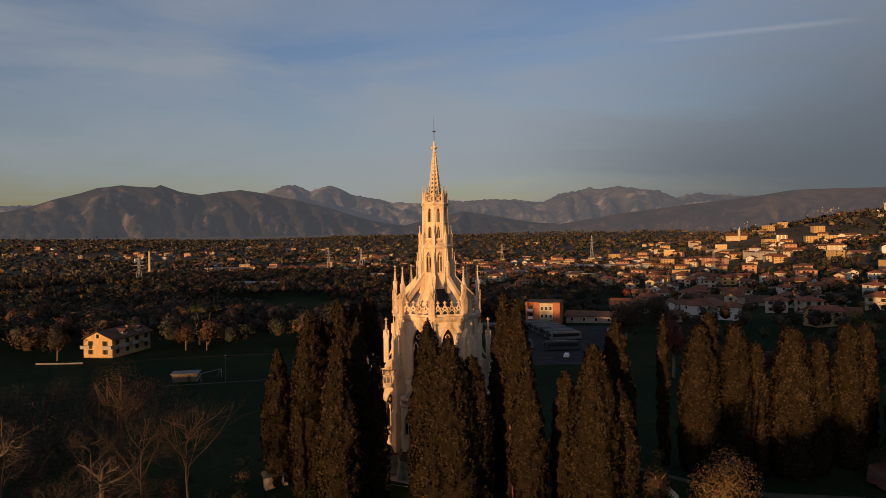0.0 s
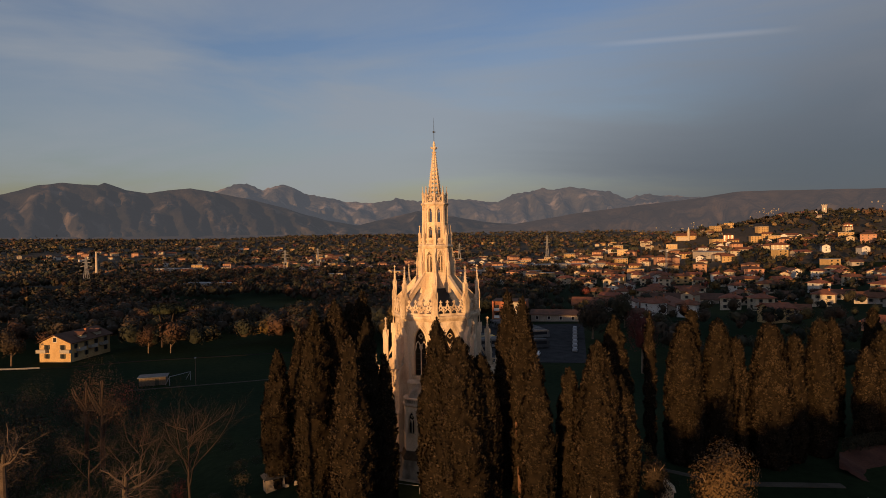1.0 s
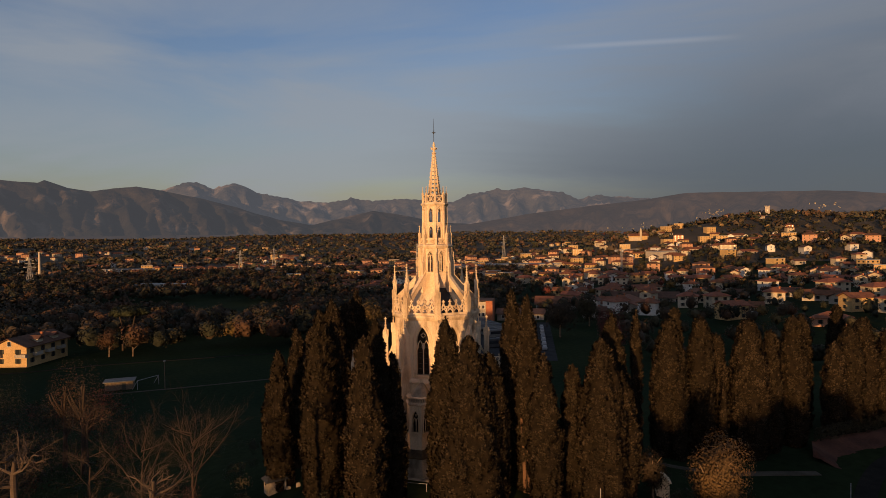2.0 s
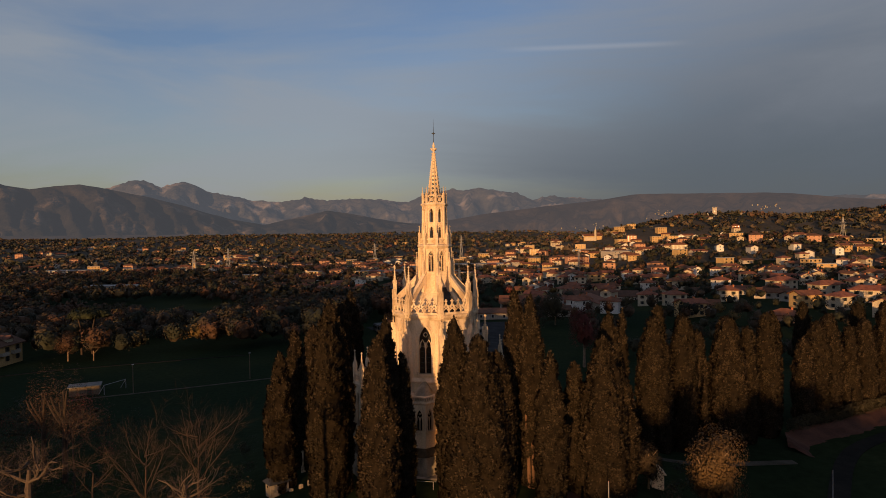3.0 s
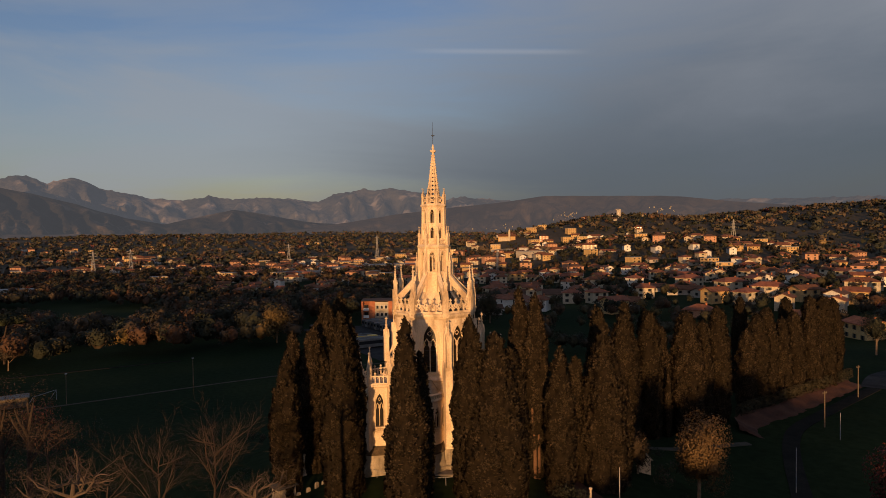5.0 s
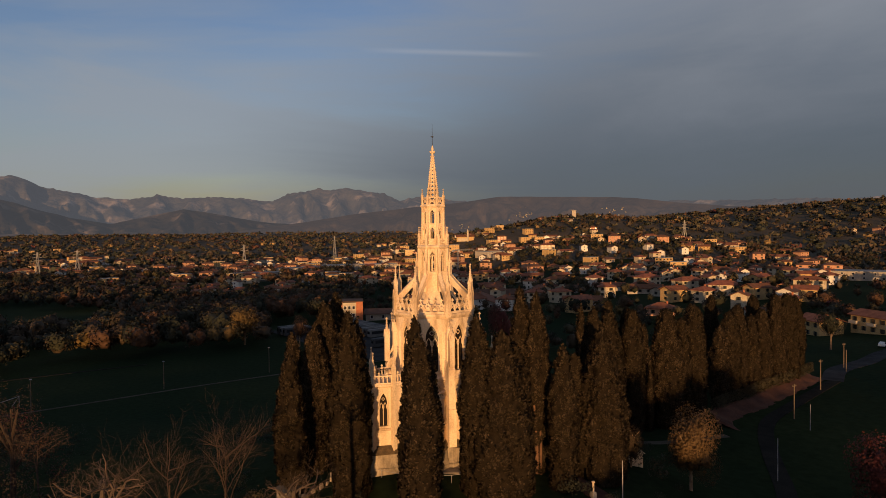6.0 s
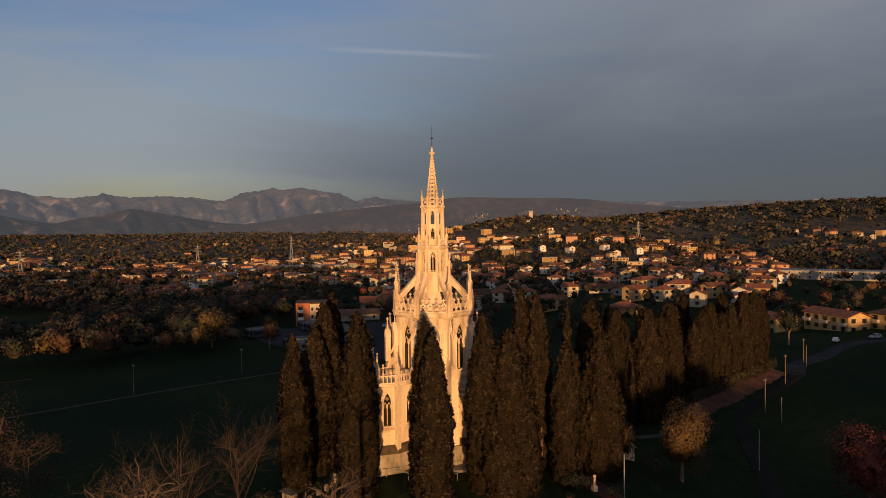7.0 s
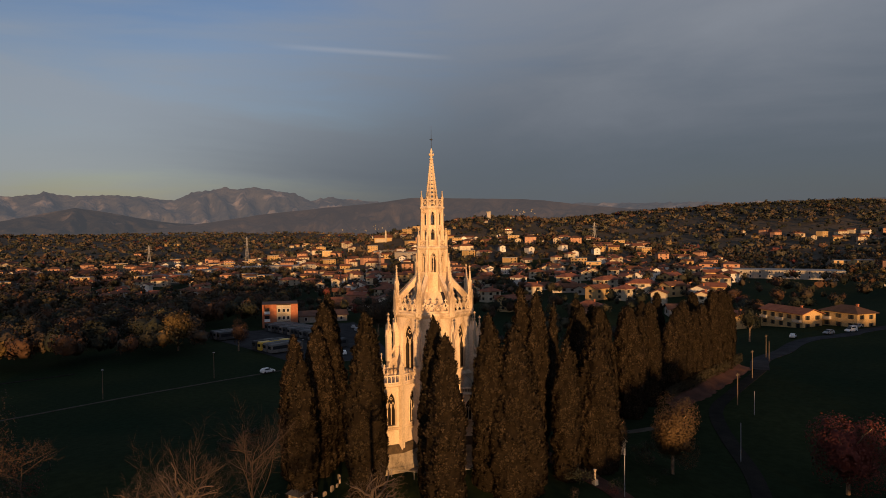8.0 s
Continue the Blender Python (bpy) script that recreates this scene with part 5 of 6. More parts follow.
strip_wall = thing("garden_wall", "low pale garden wall catching the sun", "wall")
g = Geo()
for (x0, y0), (x1, y1) in zip(wall_strip, wall_strip[1:]):
    zz = ground_z((x0 + x1) / 2, (y0 + y1) / 2)
    g.mat = pose(x0, y0, zz, 0, 0, math.degrees(math.atan2(y1 - y0, x1 - x0)))
    g.box(0, math.hypot(x1 - x0, y1 - y0), -0.15, 0.15, -0.5, 0.6)
part("masonry", g, PLASTERS[4], strip_wall)

# the yellow houses by the lane
yh = house("apartment_house", "two-storey yellow apartment house with a red roof", "house", "yellow houses by the lane", 20, 9, 2, "gable", PLASTERS[1], ROOFS[0], WIN_SHUT, sides="-y +x", step=3.4, balconies=2, pitch=0.2)
placed(yh, 197, 54, -108, -0.6)
yh2 = house("villa", "two-storey yellow villa with a hipped brown roof", "house", "yellow houses by the lane", 14, 9, 2, "hip", PLASTERS[1], ROOFS[1], WIN_SHUT, sides="-y +x", step=3.4, balconies=3)
placed(yh2, 203, 36.5, -104, -1.2)
yh3 = house("house", "low house with a red tiled roof behind the cypresses", "house", "yellow houses by the lane", 13, 9, 2, "gable", PLASTERS[1], ROOFS[0], WIN_SHUT, sides="-y -x", pitch=0.2)
placed(yh3, 189, 72, -112, -1.0)

# the brick and plaster office of the coach depot, with its long hall
off = thing("depot_office", "three-storey orange brick office with a cream middle bay", "building")
for x0, x1, y0 in ((-9.3, -8.4, -6.5), (-8.4, -5.9, -4.9), (-5.9, -3.1, -6.5), (3.1, 6.2, -6.5)):
    g = Geo()
    g.box(x0, x1, y0, 6.5, -2, 10.4)
    part("wall", g, BRICK, off, "orange brick corner tower")
g = Geo()
g.box(-3.1, 3.1, -6.1, 6.1, -2, 10.0)
part("wall", g, PLASTERS[0], off, "cream plastered middle bay")
g = Geo()
for x0, x1, y0 in ((-9.45, -3.0, -6.65), (-3.0, 3.0, -6.25), (3.0, 6.35, -6.65)):
    g.box(x0, x1, y0, 6.65, 10.4, 10.62)
part("roof", g, ROOFS[1], off, "flat roof with a thin dark edge")
for z in (3.1, 6.5):
    for i in range(3):
        part("window", WIN_PLAIN, None, off, m=pose(-1.95 + 1.95 * i, -6.1, z + 0.4))
    g = Geo()
    g.box(-8.4, -5.9, -6.45, -4.9, z - 0.35, z - 0.1)
    g.box(-8.4, -5.9, -6.45, -6.3, z - 0.1, z + 0.9)
    part("balcony", g, WHITE, off, "white loggia parapet")
    g = Geo()
    g.box(-8.1, -6.2, -4.97, -4.85, z, z + 2.2)
    part("window", g, PANE, off, "dark loggia window")
g = Geo()
g.box(-2.9, 2.9, -6.2, -6.05, 0.2, 2.5)
part("window", g, PANE, off, "dark ground floor glazing")
for i in range(5):
    g = Geo()
    g.box(-2.95 + 1.45 * i, -2.82 + 1.45 * i, -6.3, -6.1, 0.0, 2.6)
    part("mullion", g, WHITE, off)
placed(off, 51.5, 208, -18)
hall = house("depot_hall", "long low industrial hall with a dark ribbed roof", "hall", "", 22, 16, 1, "gable", PLASTERS[4], ROOFS[1], WIN_PLAIN, sides="-y", step=5, chimney=False, pitch=0.1)
placed(hall, 73, 214, -18)
for x, y, w, d, s, t, rm, lab in ((120, 262, 46, 16, 1, -20, 0, "low school wing with a red tiled roof"), (140, 240, 40, 14, 1, 62, 0, "low school wing with a red tiled roof"), (165, 275, 44, 15, 1, -20, 1, "low hall with a brown roof")):
    hh = house("school_wing", lab, "school", "school wings", w, d, s, "gable", PLASTERS[4], ROOFS[rm], WIN_PLAIN, sides="-y -x", step=4, chimney=False, pitch=0.2)
    placed(hh, x, y, t)
# pale industrial sheds of the town
for x, y, w, d, t in ((205, 800, 90, 40, 5), (265, 760, 70, 30, 8), (150, 760, 60, 30, 2), (-185, 560, 50, 16, -15), (420, 185, 95, 24, -62), (90, 700, 46, 24, 0), (-330, 900, 60, 22, -15), (420, 700, 60, 26, 12)):
    s = house("industrial_shed", "wide pale flat-roofed industrial building", "factory", "pale factory halls", w, d, 2, "flat", PLASTERS[4], ROOFS[2], WIN_PLAIN, sides="-y", step=6, chimney=False)
    placed(s, x, y, t)
    TOWN.append((x, y, w * 0.45))

# the parish church on its rise, and the tower on the hill
def church(x, y, t, dz):
    c = thing("church", "pale yellow church with a slender bell tower on the rise", "church")
    g = Geo()
    b, r, h, rise = house_mesh(13, 30, 2, "gable", 0.3)
    part("nave_wall", b, PLASTERS[1], c)
    part("roof", r, ROOFS[0], c)
    g.box(-9.5, 9.5, -4, 13, -2, 4.5)
    part("aisle_wall", g, PLASTERS[0], c)
    g = Geo()
    g.box(-13.5, -10.5, -7, -4, -2, 13)
    g.box(-13.8, -10.2, -7.3, -3.7, 13, 13.4)
    g.box(-13.3, -10.7, -6.8, -4.2, 13.4, 16)
    g.turned([(1.7, 16), (1.1, 17.2), (0.1, 20)], 8, 0.3, -12, -5.5)
    part("bell_tower", g, PLASTERS[0], c, "slender plastered bell tower with a spire")
    for i in range(5):
        part("window", WIN_PLAIN, None, c, m=pose(-5 + 2.5 * i, -15, 4.0))
    return placed(c, x, y, t, dz)


church(475, 902, 55, 0)
tw = thing("hill_tower", "square stone tower among trees on the hill", "tower")
g = Geo()
g.box(-4, 4, -4, 4, -4, 20)
g.box(-4.6, 4.6, -4.6, 4.6, 20, 21)
part("wall", g, PLASTERS[4], tw)
g = Geo()
for i in range(4):
    for j in (-4.2, 3.2):
        g.box(-4.6 + 2.7 * i, -3.6 + 2.7 * i, j, j + 1, 21, 22.6)
part("battlement", g, PLASTERS[4], tw)
for z in (6, 13):
    part("window", WIN_PLAIN, None, tw, m=pose(0, -4, z))
placed(tw, 790, 1008, -30, -4)
settle(4, 33, 39, 1150, 1330, lambda x, y: True, gap=1)



def far_quarter():
    """The distant houses, too small to tell apart, in one mesh."""
    mats = PLASTERS + ROOFS + [PANE]
    out = Geo()
    for x, y, k, t in FAR_HOUSES:
        w, d, s, roof, wm, rm, lab = specs[k]
        b, r, h, rise = house_mesh(w, d, s, roof)
        out.mat = pose(x, y, ground_z(x, y), 0, 0, t)
        out.slot = wm
        out.add(b.v, b.f)
        out.slot = len(PLASTERS) + rm
        out.add(r.v, r.f)
        out.slot = len(mats) - 1
        n = max(2, int(w / 4))
        for q in range(s):
            for i in range(n):
                u = -w / 2 + w * (i + 0.5) / n
                out.box(u - 0.5, u + 0.5, -d / 2 - 0.05, -d / 2 + 0.1, q * 3 + 1.1, q * 3 + 2.5)
    out.mat = Matrix.Identity(4)
    return tagged(part("distant_houses", out, mats), "distant cream and ochre houses with tiled roofs across the plain", "houses", kind="stuff")


far_quarter()

# tall chimney and tower crane
ch = thing("factory_chimney", "tall pale factory chimney", "chimney")
g = Geo()
g.turned([(1.8, -2), (1.1, 34), (1.3, 34.2), (1.3, 35)], 12)
part("shaft", g, PLASTERS[0], ch)
placed(ch, -400, 800, 0)

# ---- woods ----
def clear_of_town(x, y, r=3.0):
    for a, b, c in TOWN:
        if abs(x - a) < 60:
            # a garden or field before each house, towards the south
            k = 0.0 if b < 380 else 9.0
            if (x - a + k * a / (a * a + b * b) ** 0.5) ** 2 + (y - b + k) ** 2 < (c * 0.9 + r + k * 0.6) ** 2:
                return False
    return True


def tree_rows(points, lo, hi, lift=0.28, wide=1.0):
    out = []
    for x, y in points:
        h = rnd.uniform(lo, hi)
        out.append((x, y, ground_z(x, y) + h * lift * 0.1, wide * h * rnd.uniform(0.36, 0.58), h * (1 - lift * 0.1)))
    return out


MIX_HILL = (3, 0.3, 1.5, 0, 8, 0)
MIX_WOOD, MIX_TOWN, MIX_FAR = (5, 3.2, 2.5, 0.25, 3.5, 0.06), (4, 1.3, 4, 0.8, 4, 0.25), (5, 1, 4, 0.3, 3.5, 0.2)
pts = scatter(3100, -48, 16, 140, 820, lambda x, y: not open_ground(x, y) and clear_of_town(x, y))
near = [q for q in pts if math.hypot(*q) < 330]
near += scatter(130, -46, 12, 150, 330, lambda x, y: not open_ground(x, y) and clear_of_town(x, y))
wood("wood_edge", tree_rows(near, 9, 15), MIX_WOOD, 290, 0.104, 20, "brown and rust autumn trees along the edge of the field")
wood("wood", tree_rows([q for q in pts if math.hypot(*q) >= 330], 9, 15), MIX_WOOD, 50, 0.225, 21, "dense brown and rust autumn woodland on the plain", 1)
pts = scatter(1750, 12, 78, 120, 950, lambda x, y: not open_ground(x, y) and clear_of_town(x, y, 1.5))
near = [q for q in pts if math.hypot(*q) < 330]
wood("garden_trees", tree_rows(near, 6, 11), MIX_TOWN, 280, 0.115, 28, "green and russet garden trees beside the near houses")
wood("town_trees", tree_rows([q for q in pts if math.hypot(*q) >= 330], 6, 12), MIX_TOWN, 46, 0.225, 22, "green and russet garden trees between the houses", 1)
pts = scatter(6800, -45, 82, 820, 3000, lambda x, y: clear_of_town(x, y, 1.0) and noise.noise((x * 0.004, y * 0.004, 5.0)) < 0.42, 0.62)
wood("far_woods", tree_rows(pts, 8, 13, 0.1, 2.5), MIX_FAR, 16, 0.34, 23, "distant autumn woods on the plain and hills, coloured paler as haze", 1, AUTUMN_HAZED)
pts = []
for hx, hy, h, sx, sy in HILLS[1:4]:
    for k in range(480 if h < 100 else 2600):
        x, y = rnd.gauss(hx, sx * 0.8), rnd.gauss(hy, sy * 0.8)
        if clear_of_town(x, y, 1.0):
            pts.append((x, y))
wood("hill_woods", tree_rows(pts, 7, 11, 0.1, 1.6), MIX_HILL, 14, 0.34, 24, "mixed autumn woods covering the hills", 1)

# unseen tree belt added behind the flight path, keeping low sun off fields
sx_, sy_ = math.sin(radians(SUN_AZ)), -math.cos(radians(SUN_AZ))
belt = []
for k in range(400):
    u, d = rnd.uniform(-105, 270), rnd.uniform(138, 172)
    x, y = sx_ * d - sy_ * u, sy_ * d + sx_ * u
    # tops set along the belt to shape where its shade ends
    top = 7.4 + 2.6 * ramp01(u, 15, 28) + 2.4 * ramp01(u, 88, 106) - 3.0 * ramp01(u, 118, 132) * (1 - ramp01(u, 165, 185)) + 5.0 * ramp01(-u, 16, 34) + 3.0 * ramp01(u, 34, 44) - 9.5 * ramp01(u, 58, 68) * (1 - ramp01(u, 112, 124)) + rnd.uniform(-2.0, 0.5)
    zb = ground_z(x, y) + 1.5
    belt.append((x, y, zb, rnd.uniform(4.5, 6.5), top - zb))
wood("tree_belt", belt, MIX_WOOD, 40, 0.36, 25, "unseen belt of autumn trees added to shade the fields")

pts = [(x, y) for x, y in ((rnd.uniform(-90, -42), rnd.uniform(-14, 36)) for _ in range(400)) if x < 3 - 0.417 * (y + 80) - 7]
wood("thicket", tree_rows(pts[:75], 9, 15, 0.5, 0.62), (5, 2.2, 1.2, 0, 4, 0.5), 800, 0.034, 29, "half-bare rust-brown young trees on the slope", 0)
brush = [(-36 + 10.5 * rnd.random(), -27 + 9 * rnd.random()) for _ in range(16)]
wood("brush", [(x, y, 2.0, rnd.uniform(1.1, 1.9), rnd.uniform(5.0, 7.2)) for x, y in brush], (3, 2, 0.5, 0, 3, 4), 900, 0.036, 33, "dark reddish leafless brush below the chapel", 0)
# scrub and young trees on the slope below the chapel
pts = [(x, y) for x, y in ((rnd.uniform(-100, -24), rnd.uniform(-30, 62)) for _ in range(900)) if math.hypot(x, y) > 30 and y < 0.9 * -x - 2 and (x < -38 or y < 26)]
wood("scrub", tree_rows([q for q in pts[:260] if q[0] < -42], 5, 10) + tree_rows([q for q in pts[:260] if q[0] >= -42], 2, 4.5), (4, 0.8, 1.5, 0, 7, 0.2), 210, 0.050, 26, "tangled brown scrub and half-bare young trees", 0)
pts = [(x, y) for x, y in ((rnd.uniform(-40, 48), rnd.uniform(-42, 34)) for _ in range(300)) if 13 < math.hypot(x, y) < 34 and not (abs(x + 2) < 16 and -40 < y < -22)]
wood("undergrowth", tree_rows(pts[:95], 1.6, 4.2, 0.1), (1, 0.3, 2, 0.2, 7, 0.2), 240, 0.085, 27, "dark shrubs under the cypresses", 0)

# ---- lane, bank, paths, lot ----
def strip(name, pts, width, mat, label, category, lift=0.06, kind="structure", step=2.0):
    """A ribbon of ground cover along a line, laid on the ground."""
    g = Geo()
    P = [Vector((x, y, 0)) for x, y in pts]
    fine = []
    for i in range(len(P) - 1):
        p0, p1, p2, p3 = P[max(i - 1, 0)], P[i], P[i + 1], P[min(i + 2, len(P) - 1)]
        n = max(2, int((p2 - p1).length / step))
        for k in range(n):
            t = k / n
            fine.append(0.5 * ((2 * p1) + (p2 - p0) * t + (2 * p0 - 5 * p1 + 4 * p2 - p3) * t * t + (3 * p1 - p0 - 3 * p2 + p3) * t ** 3))
    fine.append(P[-1])
    rows = []
    for i, p in enumerate(fine):
        d = (fine[min(i + 1, len(fine) - 1)] - fine[max(i - 1, 0)]).normalized()
        s = Vector((-d.y, d.x, 0))
        row = []
        for u, drop in ((-0.5, -0.4), (-0.5, 0), (-0.17, 0.03), (0.17, 0.03), (0.5, 0), (0.5, -0.4)):
            q = p + s * u * width
            row.append((q.x, q.y, ground_z(q.x, q.y) + lift + drop))
        rows.append(row)
    g.loft(rows, cap=False, close=False)
    return tagged(part(name, g, mat), label, category, kind=kind)


# lane in two tones: dark up to x = 111, paler beyond
strip("road", [(30, -30), (42, -21), (53.6, -10), (63, -1.8), (71.6, 3.6), (85.9, 8.6), (111, 16.8)], 2.6, LANE_DIRT, "narrow dark lane through the meadows", "road", 0.10)
strip("road", [(111, 17.2), (124, 24), (140, 26.5), (155, 30.5), (167, 31), (182, 27), (197, 26), (260, 12)], 4.6, ASPHALT, "pale asphalt road curving up to the villas", "road", 0.10)
strip("path", [(-75, 91.5), (-51.7, 96.5), (-22, 103.5), (17.3, 110), (45, 112)], 0.8, DRYGRASS, "worn straight track across the playing field", "path", 0.10)
strip("path", [(-150, 124), (-128, 125), (-108, 127.5), (-90, 134), (-60, 139), (-35, 142)], 1.0, LANE_DIRT, "pale farm track before the lone house", "path", 0.10)
strip("road", [(150, 330), (190, 420), (225, 520), (240, 640)], 8.0, ASPHALT, "straight town street between the houses", "road", 0.12, step=6)
strip("path", [(12.5, -27), (13, -20), (12, -13), (11.5, -8)], 3.0, EARTH, "reddish earth walk among the cypresses", "path", 0.10)
strip("path", [(19, 5), (40, 3), (56, 0.5)], 1.6, DRYGRASS, "faint track below the cypress row", "path", 0.08)


def earth_bank():
    """A raw reddish slope between the lane and the hedge."""
    g = Geo()
    line = [(60.5, 1.0), (64, 5.6), (70, 7.4), (78, 9.0), (86, 11.6), (95, 14.0), (104, 16.6), (112, 19.2)]
    fine = [(x0 + (x1 - x0) * j / 6, y0 + (y1 - y0) * j / 6) for (x0, y0), (x1, y1) in zip(line, line[1:]) for j in range(6)] + [line[-1]]
    line, rows = fine, []
    for i, (x, y) in enumerate(line):
        row = []
        for k in range(9):
            s = k / 8
            px_, py_ = x - 1.5 * s, y + 4.2 * s
            n = noise.noise((px_ * 0.4, py_ * 0.4, 1.0)) * 1.5 + noise.noise((px_ * 1.3, py_ * 1.3, 1.0))
            row.append((px_ + n * 0.3, py_ + n * 0.25, ground_z(px_, py_) - 0.1 + (1.3 * s + 0.25 * n) * (0.5 if i in (0, len(line) - 1) else 1)))
        rows.append(row)
    g.loft(rows, cap=False, close=False)
    return tagged(part("earth_bank", g, EARTH, smooth=True), "raw reddish earth bank above the lane", "bank", kind="structure")


earth_bank()


def hedge(line, h, seed):
    rng = np.random.default_rng(seed)
    P, Nn = [], []
    for (x0, y0), (x1, y1) in zip(line, line[1:]):
        ln = math.hypot(x1 - x0, y1 - y0)
        n = int(ln * 170)
        t, z = rng.random(n), rng.random(n) ** 0.8
        side = rng.choice([-1, 1], n)
        nx, ny = (y1 - y0) / ln, -(x1 - x0) / ln
        w = 0.45 * np.where(z > 0.93, rng.uniform(-1, 1, n), side)
        x, y = x0 + (x1 - x0) * t + nx * w, y0 + (y1 - y0) * t + ny * w
        gz = np.array([ground_z(float(a), float(b)) for a, b in zip(x, y)])
        P.append(np.stack([x, y, gz + 1.1 + z * h], 1))
        Nn.append(np.stack([nx * side, ny * side, np.full(n, 0.5)], 1))
    v, f, nv = tufts(np.concatenate(P), np.concatenate(Nn), np.full(sum(len(p) for p in P), 0.16), rng, 0.6, 1.0)
    return tagged(new("hedge", mesh_np("hedge", v, f, [AUTUMN[2]], None, False, nv)), "clipped olive hedge along the top of the bank", "hedge", kind="stuff")


hedge([(63.5, 9.8), (69, 11.6), (77, 13.2), (85, 15.8), (98, 19.0), (112, 23.0)], 2.2, 5)

rows = []
for i in range(13):
    s = i / 12
    rows.append([(a + (b - a) * k / 6, c + (d - c) * k / 6, ground_z(a + (b - a) * k / 6, c + (d - c) * k / 6) + 0.12) for k in range(7) for a, b, c, d in [(24 - 12 * s, 54 + 26 * s, 114 + 86 * s, 107 + 86 * s)]])
lot = Geo()
lot.loft(rows, cap=False, close=False)
tagged(part("car_park", lot, ASPHALT), "dark asphalt yard of the coach depot", "yard", kind="structure")


# ---- vehicles ----
def wheels(ob, xs, half, r):
    for x in xs:
        for s in (-1, 1):
            g = Geo()
            g.mat = pose(x, s * half, r, 90)
            g.turned([(r * 0.7, -0.13), (r, -0.1), (r, 0.1), (r * 0.7, 0.13)], 12)
            w = part("wheel", g, RUBBER, ob, "black tyre")


def coach(paint, label):
    ob = thing("coach", label, "bus", "parked coaches")
    g = Geo()
    def sec(x, zt, w):
        return [(x, -w, 0.45), (x, -w, zt * 0.9), (x, -w * 0.86, zt), (x, w * 0.86, zt), (x, w, zt * 0.9), (x, w, 0.45)]
    g.loft([sec(-6.0, 3.0, 1.2), sec(-5.8, 3.3, 1.27), sec(5.2, 3.3, 1.27), sec(5.9, 2.9, 1.2), sec(6.05, 1.4, 1.15)])
    part("body", g, paint, ob)
    for s in (-1, 1):
        g = Geo()
        g.box(-5.3, 5.0, s * 1.28 - 0.012, s * 1.28 + 0.012, 1.55, 2.65)
        part("side_window", g, PANE, ob, "dark window band")
    g = Geo()
    g.loft([[(5.99, -1.1, 1.35), (5.99, 1.1, 1.35), (6.10, 1.1, 1.35), (6.10, -1.1, 1.35)], [(5.80, -1.1, 2.85), (5.80, 1.1, 2.85), (5.93, 1.1, 2.85), (5.93, -1.1, 2.85)]])
    part("windscreen", g, PANE, ob)
    g = Geo()
    g.box(-2.0, 1.5, -0.8, 0.8, 3.28, 3.45, 0.08)
    part("roof_unit", g, COACH, ob)
    g = Geo()
    g.box(-6.06, -5.94, -0.95, 0.95, 1.6, 2.6)
    part("rear_window", g, PANE, ob, "dark rear window")
    wheels(ob, (-3.6, 3.9), 1.12, 0.48)
    return ob


def car(paint, label, tall=1.45, length=4.2):
    ob = thing("car", label, "car", "parked cars")
    g = Geo()
    k = length / 2
    def sec(x, z0, zt, w, tuck):
        return [(x, -w, z0), (x, -w, zt * 0.62), (x, -w * tuck, zt), (x, w * tuck, zt), (x, w, zt * 0.62), (x, w, z0)]
    g.loft([sec(-k, 0.4, 0.85, 0.78, 0.9), sec(-k * 0.94, 0.3, 1.0 if tall < 1.6 else tall, 0.84, 0.88), sec(-k * 0.7, 0.28, tall, 0.86, 0.74), sec(k * 0.12, 0.28, tall, 0.86, 0.74), sec(k * 0.48, 0.28, 0.98, 0.86, 0.9), sec(k * 0.95, 0.3, 0.75, 0.82, 0.9), sec(k, 0.4, 0.6, 0.76, 0.9)])
    part("body", g, paint, ob, smooth=False)
    for s in (-1, 1):
        g = Geo()
        g.add([(-k * 0.6, s * 0.80, tall * 0.68), (k * 0.28, s * 0.80, tall * 0.68), (k * 0.10, s * 0.70, tall * 0.94), (-k * 0.56, s * 0.70, tall * 0.94), (-k * 0.6, s * 0.84, tall * 0.68), (k * 0.28, s * 0.84, tall * 0.68), (k * 0.10, s * 0.74, tall * 0.94), (-k * 0.56, s * 0.74, tall * 0.94)],
              [(0, 1, 2, 3), (7, 6, 5, 4), (0, 4, 5, 1), (1, 5, 6, 2), (2, 6, 7, 3), (3, 7, 4, 0)])
        part("side_window", g, PANE, ob)
    g = Geo()
    g.loft([[(k * 0.46, -0.74, 1.0), (k * 0.46, 0.74, 1.0), (k * 0.49, 0.74, 1.02), (k * 0.49, -0.74, 1.02)], [(k * 0.14, -0.62, tall - 0.06), (k * 0.14, 0.62, tall - 0.06), (k * 0.17, 0.62, tall - 0.03), (k * 0.17, -0.62, tall - 0.03)]])
    part("windscreen", g, PANE, ob)
    wheels(ob, (-k * 0.6, k * 0.62), 0.80, 0.32)
    return ob


def stand(ob, x, y, t, up=0.12):
    ob.matrix_world = pose(x, y, ground_z(x, y) + up, 0, 0, t)
    return ob


def again(ob, x, y, t, up=0.12):
    return copy_thing(ob, pose(x, y, ground_z(x, y) + up, 0, 0, t))


